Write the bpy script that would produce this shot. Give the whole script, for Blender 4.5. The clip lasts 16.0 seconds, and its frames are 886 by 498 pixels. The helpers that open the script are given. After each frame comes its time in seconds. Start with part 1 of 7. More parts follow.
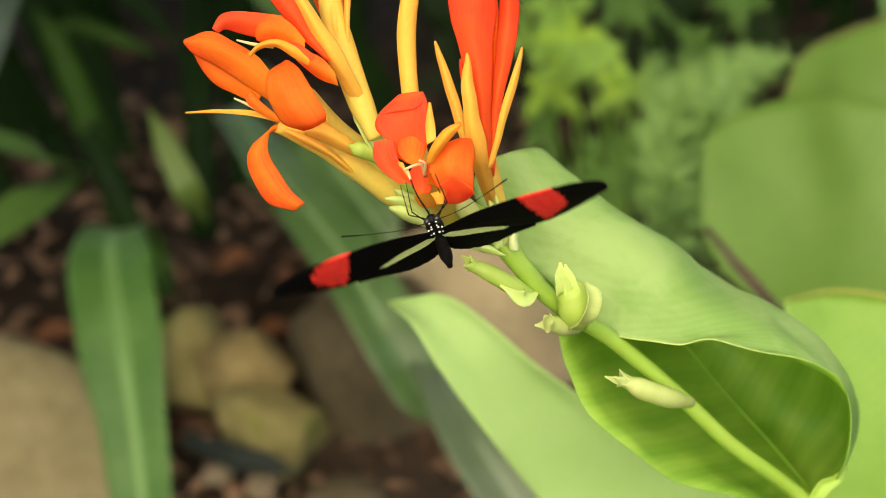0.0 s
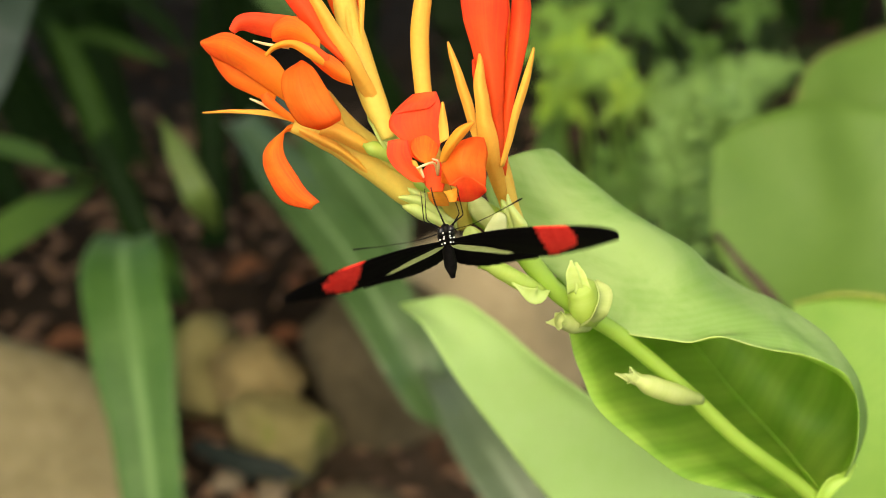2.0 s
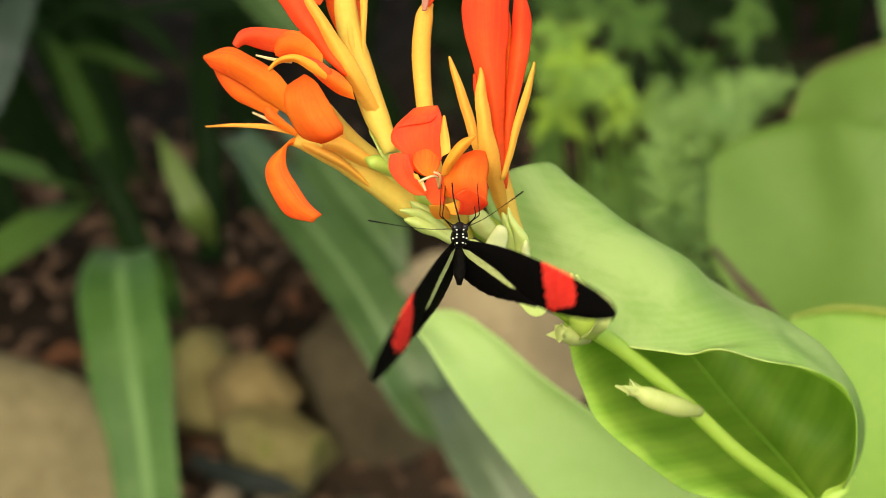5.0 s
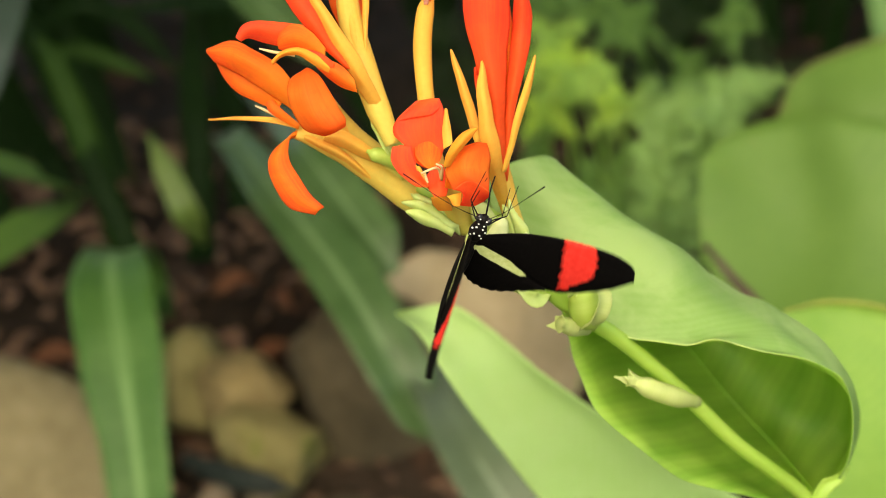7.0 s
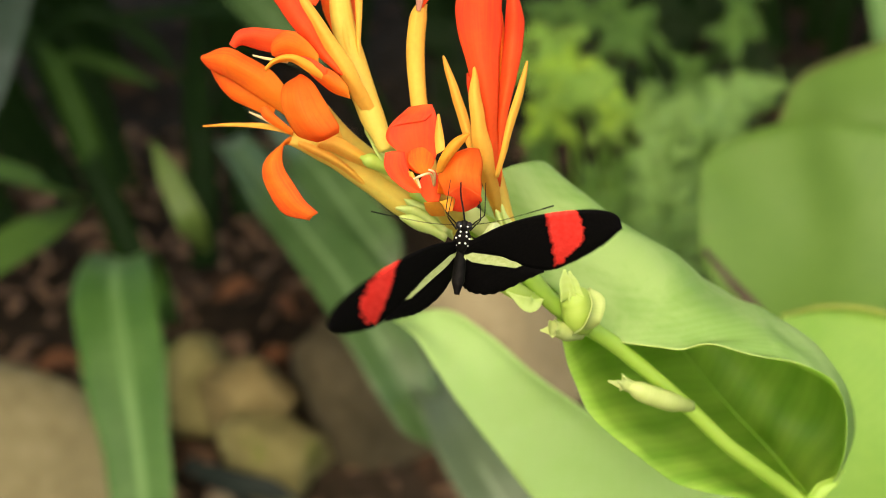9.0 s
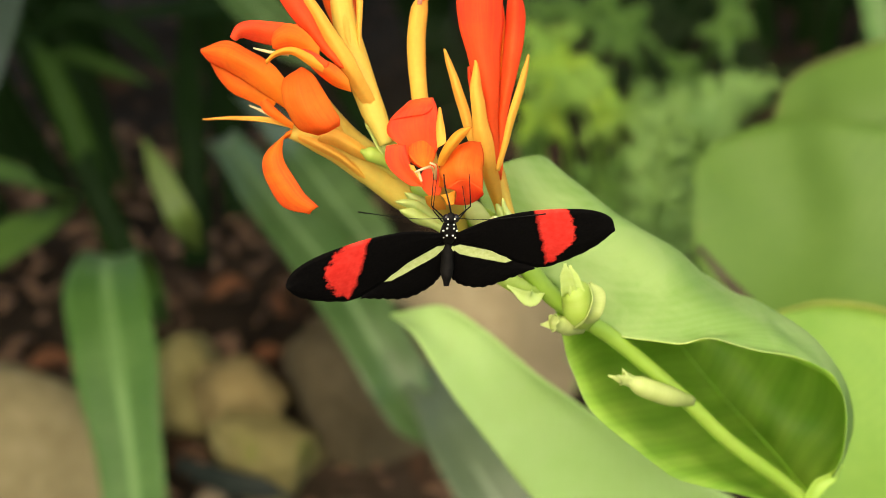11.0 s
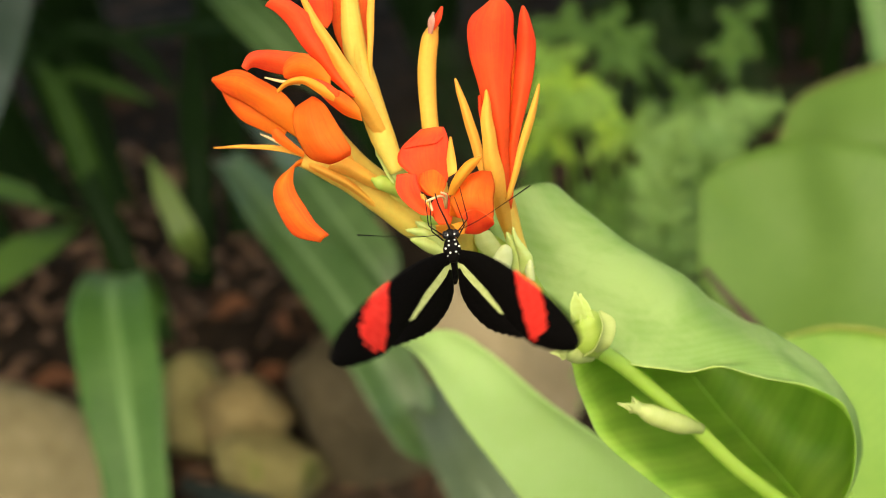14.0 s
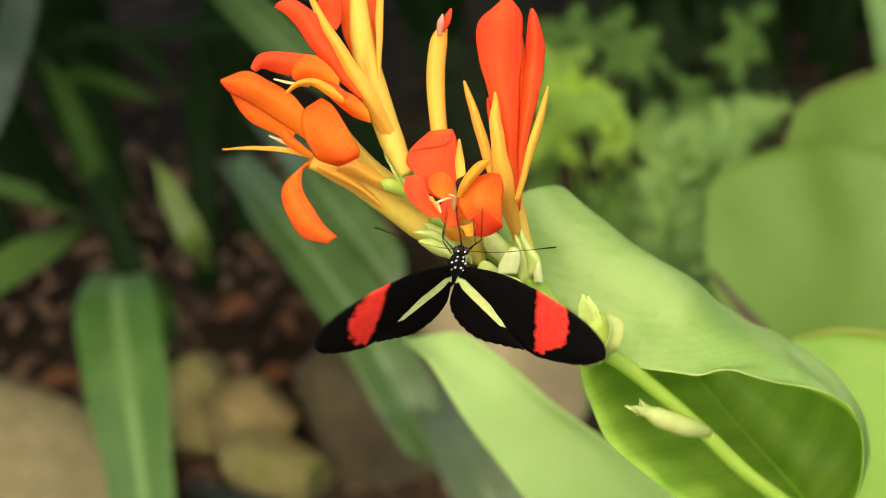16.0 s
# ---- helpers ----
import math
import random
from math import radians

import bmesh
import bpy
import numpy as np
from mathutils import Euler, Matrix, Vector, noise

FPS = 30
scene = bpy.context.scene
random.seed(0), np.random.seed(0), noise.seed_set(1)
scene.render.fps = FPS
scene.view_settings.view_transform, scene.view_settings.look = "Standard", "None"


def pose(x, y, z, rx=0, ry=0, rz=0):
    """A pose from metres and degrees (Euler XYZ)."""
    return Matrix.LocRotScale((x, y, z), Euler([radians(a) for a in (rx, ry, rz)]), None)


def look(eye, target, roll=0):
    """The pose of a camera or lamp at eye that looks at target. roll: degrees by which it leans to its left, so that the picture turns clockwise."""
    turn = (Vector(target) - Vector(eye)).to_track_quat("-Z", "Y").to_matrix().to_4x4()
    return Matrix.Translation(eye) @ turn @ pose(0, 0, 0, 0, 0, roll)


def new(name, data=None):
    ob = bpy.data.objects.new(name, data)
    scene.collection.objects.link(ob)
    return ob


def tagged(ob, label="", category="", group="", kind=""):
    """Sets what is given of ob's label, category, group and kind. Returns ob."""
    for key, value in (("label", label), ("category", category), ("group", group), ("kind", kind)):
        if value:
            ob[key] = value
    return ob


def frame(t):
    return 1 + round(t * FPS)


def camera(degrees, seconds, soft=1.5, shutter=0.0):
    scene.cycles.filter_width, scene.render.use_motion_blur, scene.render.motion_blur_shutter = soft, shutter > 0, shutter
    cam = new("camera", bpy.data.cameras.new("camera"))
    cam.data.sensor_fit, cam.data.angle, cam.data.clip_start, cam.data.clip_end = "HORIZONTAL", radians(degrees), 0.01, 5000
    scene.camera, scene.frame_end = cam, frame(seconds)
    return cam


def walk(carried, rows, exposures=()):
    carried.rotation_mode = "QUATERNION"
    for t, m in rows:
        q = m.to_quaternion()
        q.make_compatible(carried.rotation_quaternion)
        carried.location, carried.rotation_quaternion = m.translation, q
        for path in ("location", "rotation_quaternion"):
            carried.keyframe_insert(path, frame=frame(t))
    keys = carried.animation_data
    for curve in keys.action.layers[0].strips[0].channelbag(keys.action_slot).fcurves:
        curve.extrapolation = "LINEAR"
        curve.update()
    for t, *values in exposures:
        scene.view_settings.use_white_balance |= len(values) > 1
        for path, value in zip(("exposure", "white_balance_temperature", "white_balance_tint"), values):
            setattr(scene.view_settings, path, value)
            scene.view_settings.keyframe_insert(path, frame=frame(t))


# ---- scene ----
cam = camera(30, 16.0, soft=0.6, shutter=0.5)
cam.data.dof.use_dof, cam.data.dof.focus_distance, cam.data.dof.aperture_fstop = True, 0.342, 14.5
walk(cam, [(t, pose(x, y, z, rx, ry, rz)) for t, x, y, z, rx, ry, rz in (
    (0.0, 0.00000, 0.00000, 0.70000, 60.000, -0.000, 0.000),
    (0.5, -0.00101, 0.00004, 0.69974, 60.037, -0.054, 0.077),
    (1.0, -0.00099, -0.00208, 0.69989, 60.159, 0.009, 0.070),
    (1.5, -0.00076, -0.00331, 0.70020, 60.296, 0.020, 0.163),
    (2.0, -0.00068, -0.00585, 0.69990, 60.416, 0.137, 0.298),
    (2.5, -0.00098, -0.00559, 0.70019, 60.510, 0.118, 0.325),
    (3.0, 0.00002, -0.00455, 0.70161, 60.452, 0.204, 0.259),
    (3.5, -0.00137, -0.00417, 0.70109, 60.548, 0.095, 0.338),
    (6.0, -0.00275, -0.01130, 0.70002, 61.101, 0.079, -0.105),
    (6.5, -0.00504, -0.01153, 0.69920, 61.020, 0.018, -0.245),
    (7.0, -0.00562, -0.01229, 0.70028, 61.020, -0.091, -0.372),
    (7.5, -0.00627, -0.01197, 0.70013, 61.220, 0.004, -0.546),
    (8.0, -0.00436, -0.01090, 0.70085, 61.196, 0.008, -0.604),
    (8.5, -0.00339, -0.01220, 0.70145, 61.119, -0.002, -0.342),
    (9.0, -0.00271, -0.01402, 0.70091, 61.243, 0.131, -0.229),
    (11.5, -0.00576, -0.01397, 0.69860, 61.261, -0.135, -0.587),
    (12.0, -0.00624, -0.01174, 0.69799, 60.931, -0.102, -0.562),
    (12.5, -0.00883, -0.01312, 0.69894, 61.250, -0.120, -0.587),
    (13.0, -0.00692, -0.01200, 0.70002, 61.416, -0.199, -0.839),
    (13.5, -0.00810, -0.01257, 0.70154, 61.649, -0.202, -0.596),
    (14.0, -0.00703, -0.01329, 0.70194, 61.820, -0.113, -0.444),
    (14.5, -0.00711, -0.01291, 0.70204, 61.904, -0.154, -0.258),
    (15.0, -0.00644, -0.01187, 0.70188, 61.888, -0.145, -0.165),
    (15.5, -0.00632, -0.01183, 0.70115, 61.803, -0.152, -0.168),
    (16.0, -0.00782, -0.01311, 0.70204, 61.866, -0.214, -0.211),
)], ((0.0, 1.13, 8500, 7), (16.0, 1.13, 8500, 7)))

# ---- light: an overcast sky over a planted bed ----
world = bpy.data.worlds.new("sky")
scene.world = world
world.use_nodes = True
wn = world.node_tree.nodes
sky = wn.new("ShaderNodeTexSky")
sky.sky_type, sky.sun_disc = "NISHITA", False
sky.sun_elevation, sky.sun_rotation = radians(53.8), radians(200.0)
sky.air_density, sky.dust_density = 1.0, 3.0
wn["Background"].inputs["Strength"].default_value = 0.215
world.node_tree.links.new(sky.outputs["Color"], wn["Background"].inputs["Color"])
sun = new("sun", bpy.data.lights.new("sun", "SUN"))
sun.data.energy, sun.data.angle, sun.data.color = 1.25, radians(70), (1.0, 0.95, 0.84)
sun.matrix_world = look((-0.40, -1.1, 1.6), (0, 0, 0))


# ---- materials ----
class Tree:
    """A node material in short calls."""

    def __init__(self, name):
        self.mat = bpy.data.materials.new(name)
        self.mat.use_nodes = True
        self.t = self.mat.node_tree
        self.out = self.t.nodes["Material Output"]
        self.bsdf = self.t.nodes["Principled BSDF"]

    def put(self, socket, value):
        if isinstance(value, bpy.types.NodeSocket):
            self.t.links.new(value, socket)
        elif value is not None:
            socket.default_value = value

    def node(self, kind, **inputs):
        n = self.t.nodes.new(kind)
        for k, v in inputs.items():
            self.put(n.inputs[k.replace("_", " ")], v)
        return n

    def noise(self, scale, detail=4, vector=None, rough=0.55, distortion=0.0):
        n = self.node("ShaderNodeTexNoise", Scale=scale, Detail=detail, Roughness=rough, Distortion=distortion)
        self.put(n.inputs["Vector"], vector)
        return n.outputs["Fac"]

    def math(self, op, a, b=None, c=None, clamp=False):
        n = self.t.nodes.new("ShaderNodeMath")
        n.operation, n.use_clamp = op, clamp
        for i, v in enumerate((a, b, c)):
            self.put(n.inputs[i], v)
        return n.outputs[0]

    def ramp(self, fac, *stops):
        n = self.t.nodes.new("ShaderNodeValToRGB")
        e = n.color_ramp.elements
        while len(e) < len(stops):
            e.new(0.5)
        for el, (p, c) in zip(e, stops):
            el.position, el.color = p, (*c, 1)
        self.put(n.inputs["Fac"], fac)
        return n.outputs["Color"]

    def mix(self, fac, a, b, blend="MIX"):
        n = self.t.nodes.new("ShaderNodeMix")
        n.data_type, n.blend_type = "RGBA", blend
        self.put(n.inputs["Factor"], fac)
        for s, v in ((n.inputs[6], a), (n.inputs[7], b)):
            self.put(s, (*v, 1) if isinstance(v, tuple) else v)
        return n.outputs[2]

    def coords(self, kind="Object"):
        return self.t.nodes.new("ShaderNodeTexCoord").outputs[kind]

    def xyz(self, vector):
        n = self.node("ShaderNodeSeparateXYZ", Vector=vector)
        return n.outputs

    def bump(self, height, strength=0.3, distance=0.001):
        return self.node("ShaderNodeBump", Strength=strength, Distance=distance, Height=height).outputs["Normal"]

    def finish(self, colour, rough=0.5, normal=None, through_light=0.0, through_colour=None, spec=0.5, sheen=0.0, coat=0.0):
        b = self.bsdf.inputs
        self.put(b["Base Color"], (*colour, 1) if isinstance(colour, tuple) else colour)
        self.put(b["Roughness"], rough)
        self.put(b["Normal"], normal)
        self.put(b["Specular IOR Level"], spec)
        self.put(b["Sheen Weight"], sheen)
        self.put(b["Coat Weight"], coat)
        if through_light:
            tr = self.node("ShaderNodeBsdfTranslucent")
            self.put(tr.inputs["Color"], through_colour if through_colour is not None else colour)
            m = self.node("ShaderNodeMixShader", Fac=through_light)
            self.t.links.new(self.bsdf.outputs[0], m.inputs[1])
            self.t.links.new(tr.outputs[0], m.inputs[2])
            self.t.links.new(m.outputs[0], self.out.inputs["Surface"])
        return self.mat


def leaf_material(name, dark, light, glow, rough=0.42, veins=60.0, slant=0.35, vein_mix=0.35, through_light=0.3, rib=0.0, spots=0.0, spec=0.5, centre=0.5, bloom=0.0):
    """A leaf: side veins run slanting from the midrib, with blotches at two scales."""
    m = Tree(name)
    uv = m.xyz(m.coords("UV"))
    side = m.math("ABSOLUTE", m.math("SUBTRACT", uv[0], centre))
    along = m.math("SUBTRACT", uv[1], m.math("MULTIPLY", side, slant))
    ob = m.coords("Object")
    along = m.math("ADD", along, m.math("MULTIPLY", m.noise(14, 2, ob), 0.03))
    wave = m.math("SINE", m.math("MULTIPLY", along, veins * 6.283))
    fine = m.math("SINE", m.math("MULTIPLY", along, veins * 3.7 * 6.283))
    vein = m.math("ADD", m.math("MULTIPLY", wave, 0.35), m.math("MULTIPLY", fine, 0.15))
    vein = m.math("ADD", vein, 0.5, clamp=True)
    blotch = m.math("ADD", m.math("MULTIPLY", m.noise(22, 5, ob), 0.65), m.math("MULTIPLY", m.noise(160, 4, ob), 0.35))
    tone = m.math("ADD", m.math("MULTIPLY", m.math("SUBTRACT", blotch, 0.5), 1.5), 0.5, clamp=True)
    tone = m.math("ADD", m.math("MULTIPLY", tone, 1 - vein_mix), m.math("MULTIPLY", vein, vein_mix), clamp=True)
    colour = m.ramp(tone, (0.15, dark), (0.85, light))
    if rib:
        on = m.ramp(side, (0.0, (1, 1, 1)), (rib, (0, 0, 0)))
        colour = m.mix(on, colour, tuple(min(1, c * 1.5 + 0.03) for c in light))
    if spots:
        on = m.ramp(m.noise(70, 3, ob), (0.66, (0, 0, 0)), (0.72, (spots, spots, spots)))
        colour = m.mix(on, colour, (0.24, 0.19, 0.09))
    if bloom:
        patch = m.noise(30, 6, ob, 0.62, 1.2)
        on = m.ramp(patch, (0.46, (0, 0, 0)), (0.62, (bloom, bloom, bloom)))
        colour = m.mix(on, colour, (0.34, 0.49, 0.175))
    h = m.math("ADD", m.math("MULTIPLY", vein, 0.25 + vein_mix), m.math("MULTIPLY", m.noise(420, 3, ob), 0.4))
    return m.finish(colour, m.math("ADD", m.math("MULTIPLY", m.noise(50, 3, ob), 0.2), rough - 0.1), m.bump(h, 0.22, 0.0005), through_light, (*glow, 1), spec)


def petal_material(name, base, tip, edge, through_light=0.25, rough=0.5, line=40.0):
    """A petal: colour runs from the throat to the tip, with fine lengthwise lines."""
    m = Tree(name)
    uv = m.xyz(m.coords("UV"))
    ob = m.coords("Object")
    n = m.noise(90, 4, ob)
    along = m.math("ADD", uv[1], m.math("MULTIPLY", m.math("SUBTRACT", n, 0.5), 0.25))
    colour = m.ramp(along, (0.0, base), (0.55, tip), (1.0, edge))
    streak = m.math("SINE", m.math("MULTIPLY", m.math("ADD", uv[0], m.math("MULTIPLY", m.noise(60, 2, ob), 0.04)), line * 6.283))
    streak = m.math("ADD", m.math("MULTIPLY", streak, 0.5), 0.5)
    colour = m.mix(m.math("MULTIPLY", streak, 0.05), colour, base)
    side = m.math("ABSOLUTE", m.math("SUBTRACT", uv[0], 0.5))
    middle = m.ramp(side, (0.0, (0.42, 0.42, 0.42)), (0.36, (0, 0, 0)))
    colour = m.mix(middle, colour, base)
    cloud = m.ramp(m.noise(120, 4, ob, 0.6, 0.6), (0.48, (0, 0, 0)), (0.72, (0.38, 0.38, 0.38)))
    colour = m.mix(cloud, colour, base)
    grain = m.node("ShaderNodeCombineXYZ", X=m.math("MULTIPLY", uv[0], 16.0), Y=m.math("MULTIPLY", uv[1], 1.6)).outputs[0]
    stripe = m.noise(1.0, 5, grain, 0.6, 0.4)
    colour = m.mix(m.ramp(stripe, (0.42, (0, 0, 0)), (0.70, (0.5, 0.5, 0.5))), colour, base)
    speck = m.ramp(m.noise(900, 3, ob), (0.35, (0.93, 0.93, 0.93)), (0.7, (1, 1, 1)))
    colour = m.mix(1.0, colour, speck, "MULTIPLY")
    h = m.math("ADD", m.math("MULTIPLY", streak, 0.06), m.math("ADD", m.math("MULTIPLY", m.noise(500, 3, ob), 0.4), stripe))
    return m.finish(colour, rough, m.bump(h, 0.13, 0.0005), through_light, colour, spec=0.16)


def rough_material(name, a, b, c, scale, bump=0.6, distance=0.01, rough=0.9, speck=None, spec=0.25):
    """Stone, soil, bark: three tones at two scales, with relief."""
    m = Tree(name)
    ob = m.coords("Object")
    big, small = m.noise(scale, 5, ob, 0.6, 0.4), m.noise(scale * 9, 6, ob, 0.65)
    f = m.math("ADD", m.math("MULTIPLY", big, 0.6), m.math("MULTIPLY", small, 0.4))
    colour = m.ramp(f, (0.32, a), (0.5, b), (0.68, c))
    if speck:
        colour = m.mix(m.ramp(m.noise(scale * 3, 3, ob), (0.58, (0, 0, 0)), (0.66, (1, 1, 1))), colour, speck)
    return m.finish(colour, rough, m.bump(f, bump, distance), spec=spec)


canna_under = leaf_material("canna leaf underside", (0.1436, 0.2851, 0.0546), (0.2290, 0.3693, 0.1154), (0.2726, 0.4316, 0.0763), 0.55, 30, 0.35, 0.24, 0.36, spec=0.25, centre=0.2, bloom=0.65)
canna_low = leaf_material("canna lower leaf", (0.3000, 0.5000, 0.1430), (0.4200, 0.6000, 0.2600), (0.4800, 0.6600, 0.1950), 0.55, 34, 0.5, 0.12, 0.42, spec=0.3, bloom=0.35)
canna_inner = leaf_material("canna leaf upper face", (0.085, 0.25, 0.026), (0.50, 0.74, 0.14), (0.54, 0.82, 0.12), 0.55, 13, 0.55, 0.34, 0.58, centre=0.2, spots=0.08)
broad_leaf = leaf_material("broad garden leaf", (0.0546, 0.1325, 0.0129), (0.0934, 0.1886, 0.0283), (0.1014, 0.2040, 0.0185), 0.68, 22, 0.6, 0.22, 0.25, spots=0.25)
yellow_leaf = leaf_material("yellowing broad leaf", (0.1142, 0.2621, 0.0302), (0.2363, 0.3853, 0.0661), (0.2453, 0.4021, 0.0437), 0.6, 22, 0.6, 0.15, 0.3, 0.0, 0.3)
rim_yellow = leaf_material("yellowed leaf rim", (0.1760, 0.2200, 0.0350), (0.2880, 0.3200, 0.0500), (0.2400, 0.3000, 0.0500), 0.6, 9, 0.0, 0.2, 0.2)
rim_brown = leaf_material("browned leaf rim", (0.085, 0.115, 0.03), (0.17, 0.16, 0.05), (0.15, 0.16, 0.05), 0.6, 9, 0.0, 0.2, 0.1)
strap_leaf = leaf_material("strap leaf", (0.0222, 0.0862, 0.0088), (0.0765, 0.1628, 0.0373), (0.0680, 0.1672, 0.0204), 0.5, 8, 0.0, 0.2, 0.18, 0.10, spec=0.3)
# Near-black copy of the strap leaf: deep shade put into the colour.
deep_shade_strap = leaf_material("strap leaf blackened for shade", (0.0031, 0.0105, 0.0019), (0.0078, 0.0229, 0.0044), (0.0113, 0.0321, 0.0029), 0.7, 8, 0.0, 0.15, 0.1, 0.05, 0.0, 0.05)
grey_strap = leaf_material("dull grey-green strap leaf", (0.0501, 0.0792, 0.0365), (0.0892, 0.1276, 0.0697), (0.0595, 0.0959, 0.0399), 0.5, 8, 0.0, 0.15, 0.1, 0.05, 0.2)
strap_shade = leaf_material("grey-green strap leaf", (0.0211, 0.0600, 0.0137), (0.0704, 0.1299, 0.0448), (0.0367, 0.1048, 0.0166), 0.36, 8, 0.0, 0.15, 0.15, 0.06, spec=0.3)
wet_leaf = leaf_material("dark wet fallen leaf", (0.0047, 0.0078, 0.0063), (0.0141, 0.0203, 0.0156), (0.0078, 0.0156, 0.0078), 0.55, 8, 0.0, 0.15, 0.0, 0.0, 0.0, 0.12)
blue_strap = leaf_material("bluish strap leaf in shade", (0.0217, 0.0465, 0.0307), (0.0434, 0.0788, 0.0525), (0.0273, 0.0585, 0.0353), 0.5, 8, 0.0, 0.2, 0.15)
# Darker copy of the strap leaf, with shade mixed into its green.
half_shade_strap = leaf_material("strap leaf partly darkened for shade", (0.011, 0.033, 0.005), (0.027, 0.062, 0.010), (0.039, 0.094, 0.009), 0.7, 8, 0.0, 0.15, 0.1, 0.05, 0.0, 0.06)
pale_strap = leaf_material("pale strap leaf", (0.0891, 0.1584, 0.0280), (0.1441, 0.2134, 0.0530), (0.1166, 0.1925, 0.0370), 0.5, 8, 0.0, 0.2, 0.2)
fern_leaf = leaf_material("fern leaflet", (0.1173, 0.2815, 0.0323), (0.2932, 0.4880, 0.0888), (0.2346, 0.4410, 0.0484), 0.5, 6, 0.3, 0.2, 0.3)
fern_mid = leaf_material("green fern leaflet", (0.0455, 0.1366, 0.0166), (0.1184, 0.2550, 0.0414), (0.1184, 0.2550, 0.0248), 0.55, 6, 0.3, 0.2, 0.3)
# Dark copy of the fern leaflet; the gaps' shade sits in this colour.
fern_shade = leaf_material("fern leaflet darkened for shade", (0.0050, 0.0160, 0.0025), (0.0148, 0.0343, 0.0063), (0.0148, 0.0368, 0.0037), 0.6, 6, 0.3, 0.2, 0.2, spec=0.2)
fern_grey = leaf_material("grey-green fern leaflet", (0.1030, 0.2260, 0.0402), (0.1768, 0.3254, 0.0850), (0.1483, 0.2990, 0.0476), 0.55, 6, 0.3, 0.2, 0.3)
fern_young = leaf_material("young fern leaflet", (0.2160, 0.4347, 0.0324), (0.4104, 0.6210, 0.0810), (0.3888, 0.6003, 0.0405), 0.5, 6, 0.3, 0.2, 0.35)
stem_green = leaf_material("green stem", (0.2472, 0.4402, 0.0561), (0.3857, 0.5653, 0.1016), (0.3857, 0.5756, 0.0808), 0.45, 3, 0.0, 0.15, 0.4)
bract_green = leaf_material("pale bract", (0.4563, 0.5997, 0.1371), (0.6145, 0.7310, 0.3075), (0.6490, 0.7866, 0.2142), 0.5, 4, 0.0, 0.2, 0.35)
bract_pale = leaf_material("whitish bract", (0.5824, 0.6820, 0.2860), (0.7392, 0.7920, 0.4620), (0.6720, 0.7700, 0.3300), 0.5, 4, 0.0, 0.2, 0.35)
bud_cream = leaf_material("cream bud", (0.3712, 0.4782, 0.1342), (0.5568, 0.6291, 0.2554), (0.5223, 0.6018, 0.2013), 0.55, 5, 0.0, 0.25, 0.4)
bud_green = leaf_material("pale green bud", (0.3533, 0.5162, 0.0751), (0.5077, 0.6537, 0.1722), (0.4615, 0.6184, 0.1074), 0.5, 4, 0.0, 0.2, 0.4)
petal_red = petal_material("red petal", (0.9200, 0.1507, 0.0383), (0.9200, 0.0730, 0.0348), (0.9200, 0.0856, 0.0452), 0.54, 0.6)
petal_orange = petal_material("orange petal", (0.9500, 0.3087, 0.0396), (0.9400, 0.1513, 0.0324), (0.9400, 0.1049, 0.0360), 0.54, 0.6)
petal_gold = petal_material("golden-orange petal", (0.9300, 0.1719, 0.0308), (0.9500, 0.3438, 0.0539), (0.9400, 0.1444, 0.0339), 0.62, 0.6)
petal_amber = petal_material("amber petal", (0.8200, 0.3795, 0.0480), (0.8200, 0.2875, 0.0360), (0.8200, 0.2530, 0.0336), 0.3, 0.5)
petal_yellow = petal_material("orange-yellow sepal", (0.8148, 0.4836, 0.0900), (0.8342, 0.3906, 0.0650), (0.8342, 0.3069, 0.0500), 0.36, 0.55, 12.0)
tube_yellow = petal_material("thick yellow flower tube", (0.7822, 0.5219, 0.0983), (0.8067, 0.4121, 0.0698), (0.8067, 0.3433, 0.0546), 0.30, 0.55, 8.0)
tube_lime = petal_material("yellow flower tube with a lime base", (0.6146, 0.5674, 0.1235), (0.7822, 0.4576, 0.0760), (0.7822, 0.4027, 0.0617), 0.30, 0.5, 8.0)
sepal_lime = petal_material("orange-yellow sepal with a lime foot", (0.8148, 0.4836, 0.0850), (0.8342, 0.4185, 0.0700), (0.8148, 0.3162, 0.0500), 0.36, 0.55, 12.0)
withered = petal_material("withered pinkish bud tip", (0.50, 0.20, 0.13), (0.42, 0.22, 0.17), (0.46, 0.30, 0.24), 0.1, 0.7)
stamen_pale = petal_material("pale stamen", (0.765, 0.558, 0.225), (0.765, 0.630, 0.360), (0.765, 0.630, 0.405))
soil_dark = rough_material("dark soil", (0.0064, 0.0046, 0.0031), (0.0202, 0.0148, 0.0097), (0.0566, 0.0394, 0.0261), 7, 0.8, 0.02, 0.95, (0.0649, 0.0354, 0.0204), 0.05)
rock_buff = rough_material("buff rock", (0.0851, 0.0614, 0.0223), (0.1861, 0.1396, 0.0571), (0.2782, 0.2168, 0.0987), 11, 0.7, 0.012, 0.9, (0.0772, 0.0653, 0.0242))
rock_moss = rough_material("mossy buff rock", (0.0807, 0.0708, 0.0215), (0.1615, 0.1386, 0.0508), (0.2422, 0.2085, 0.0880), 12, 0.7, 0.012, 0.9, (0.0973, 0.1079, 0.0224))
rock_grey = rough_material("grey-brown rock", (0.0688, 0.0512, 0.0312), (0.1184, 0.0904, 0.0560), (0.1688, 0.1312, 0.0840), 9, 0.5, 0.01, 0.9)
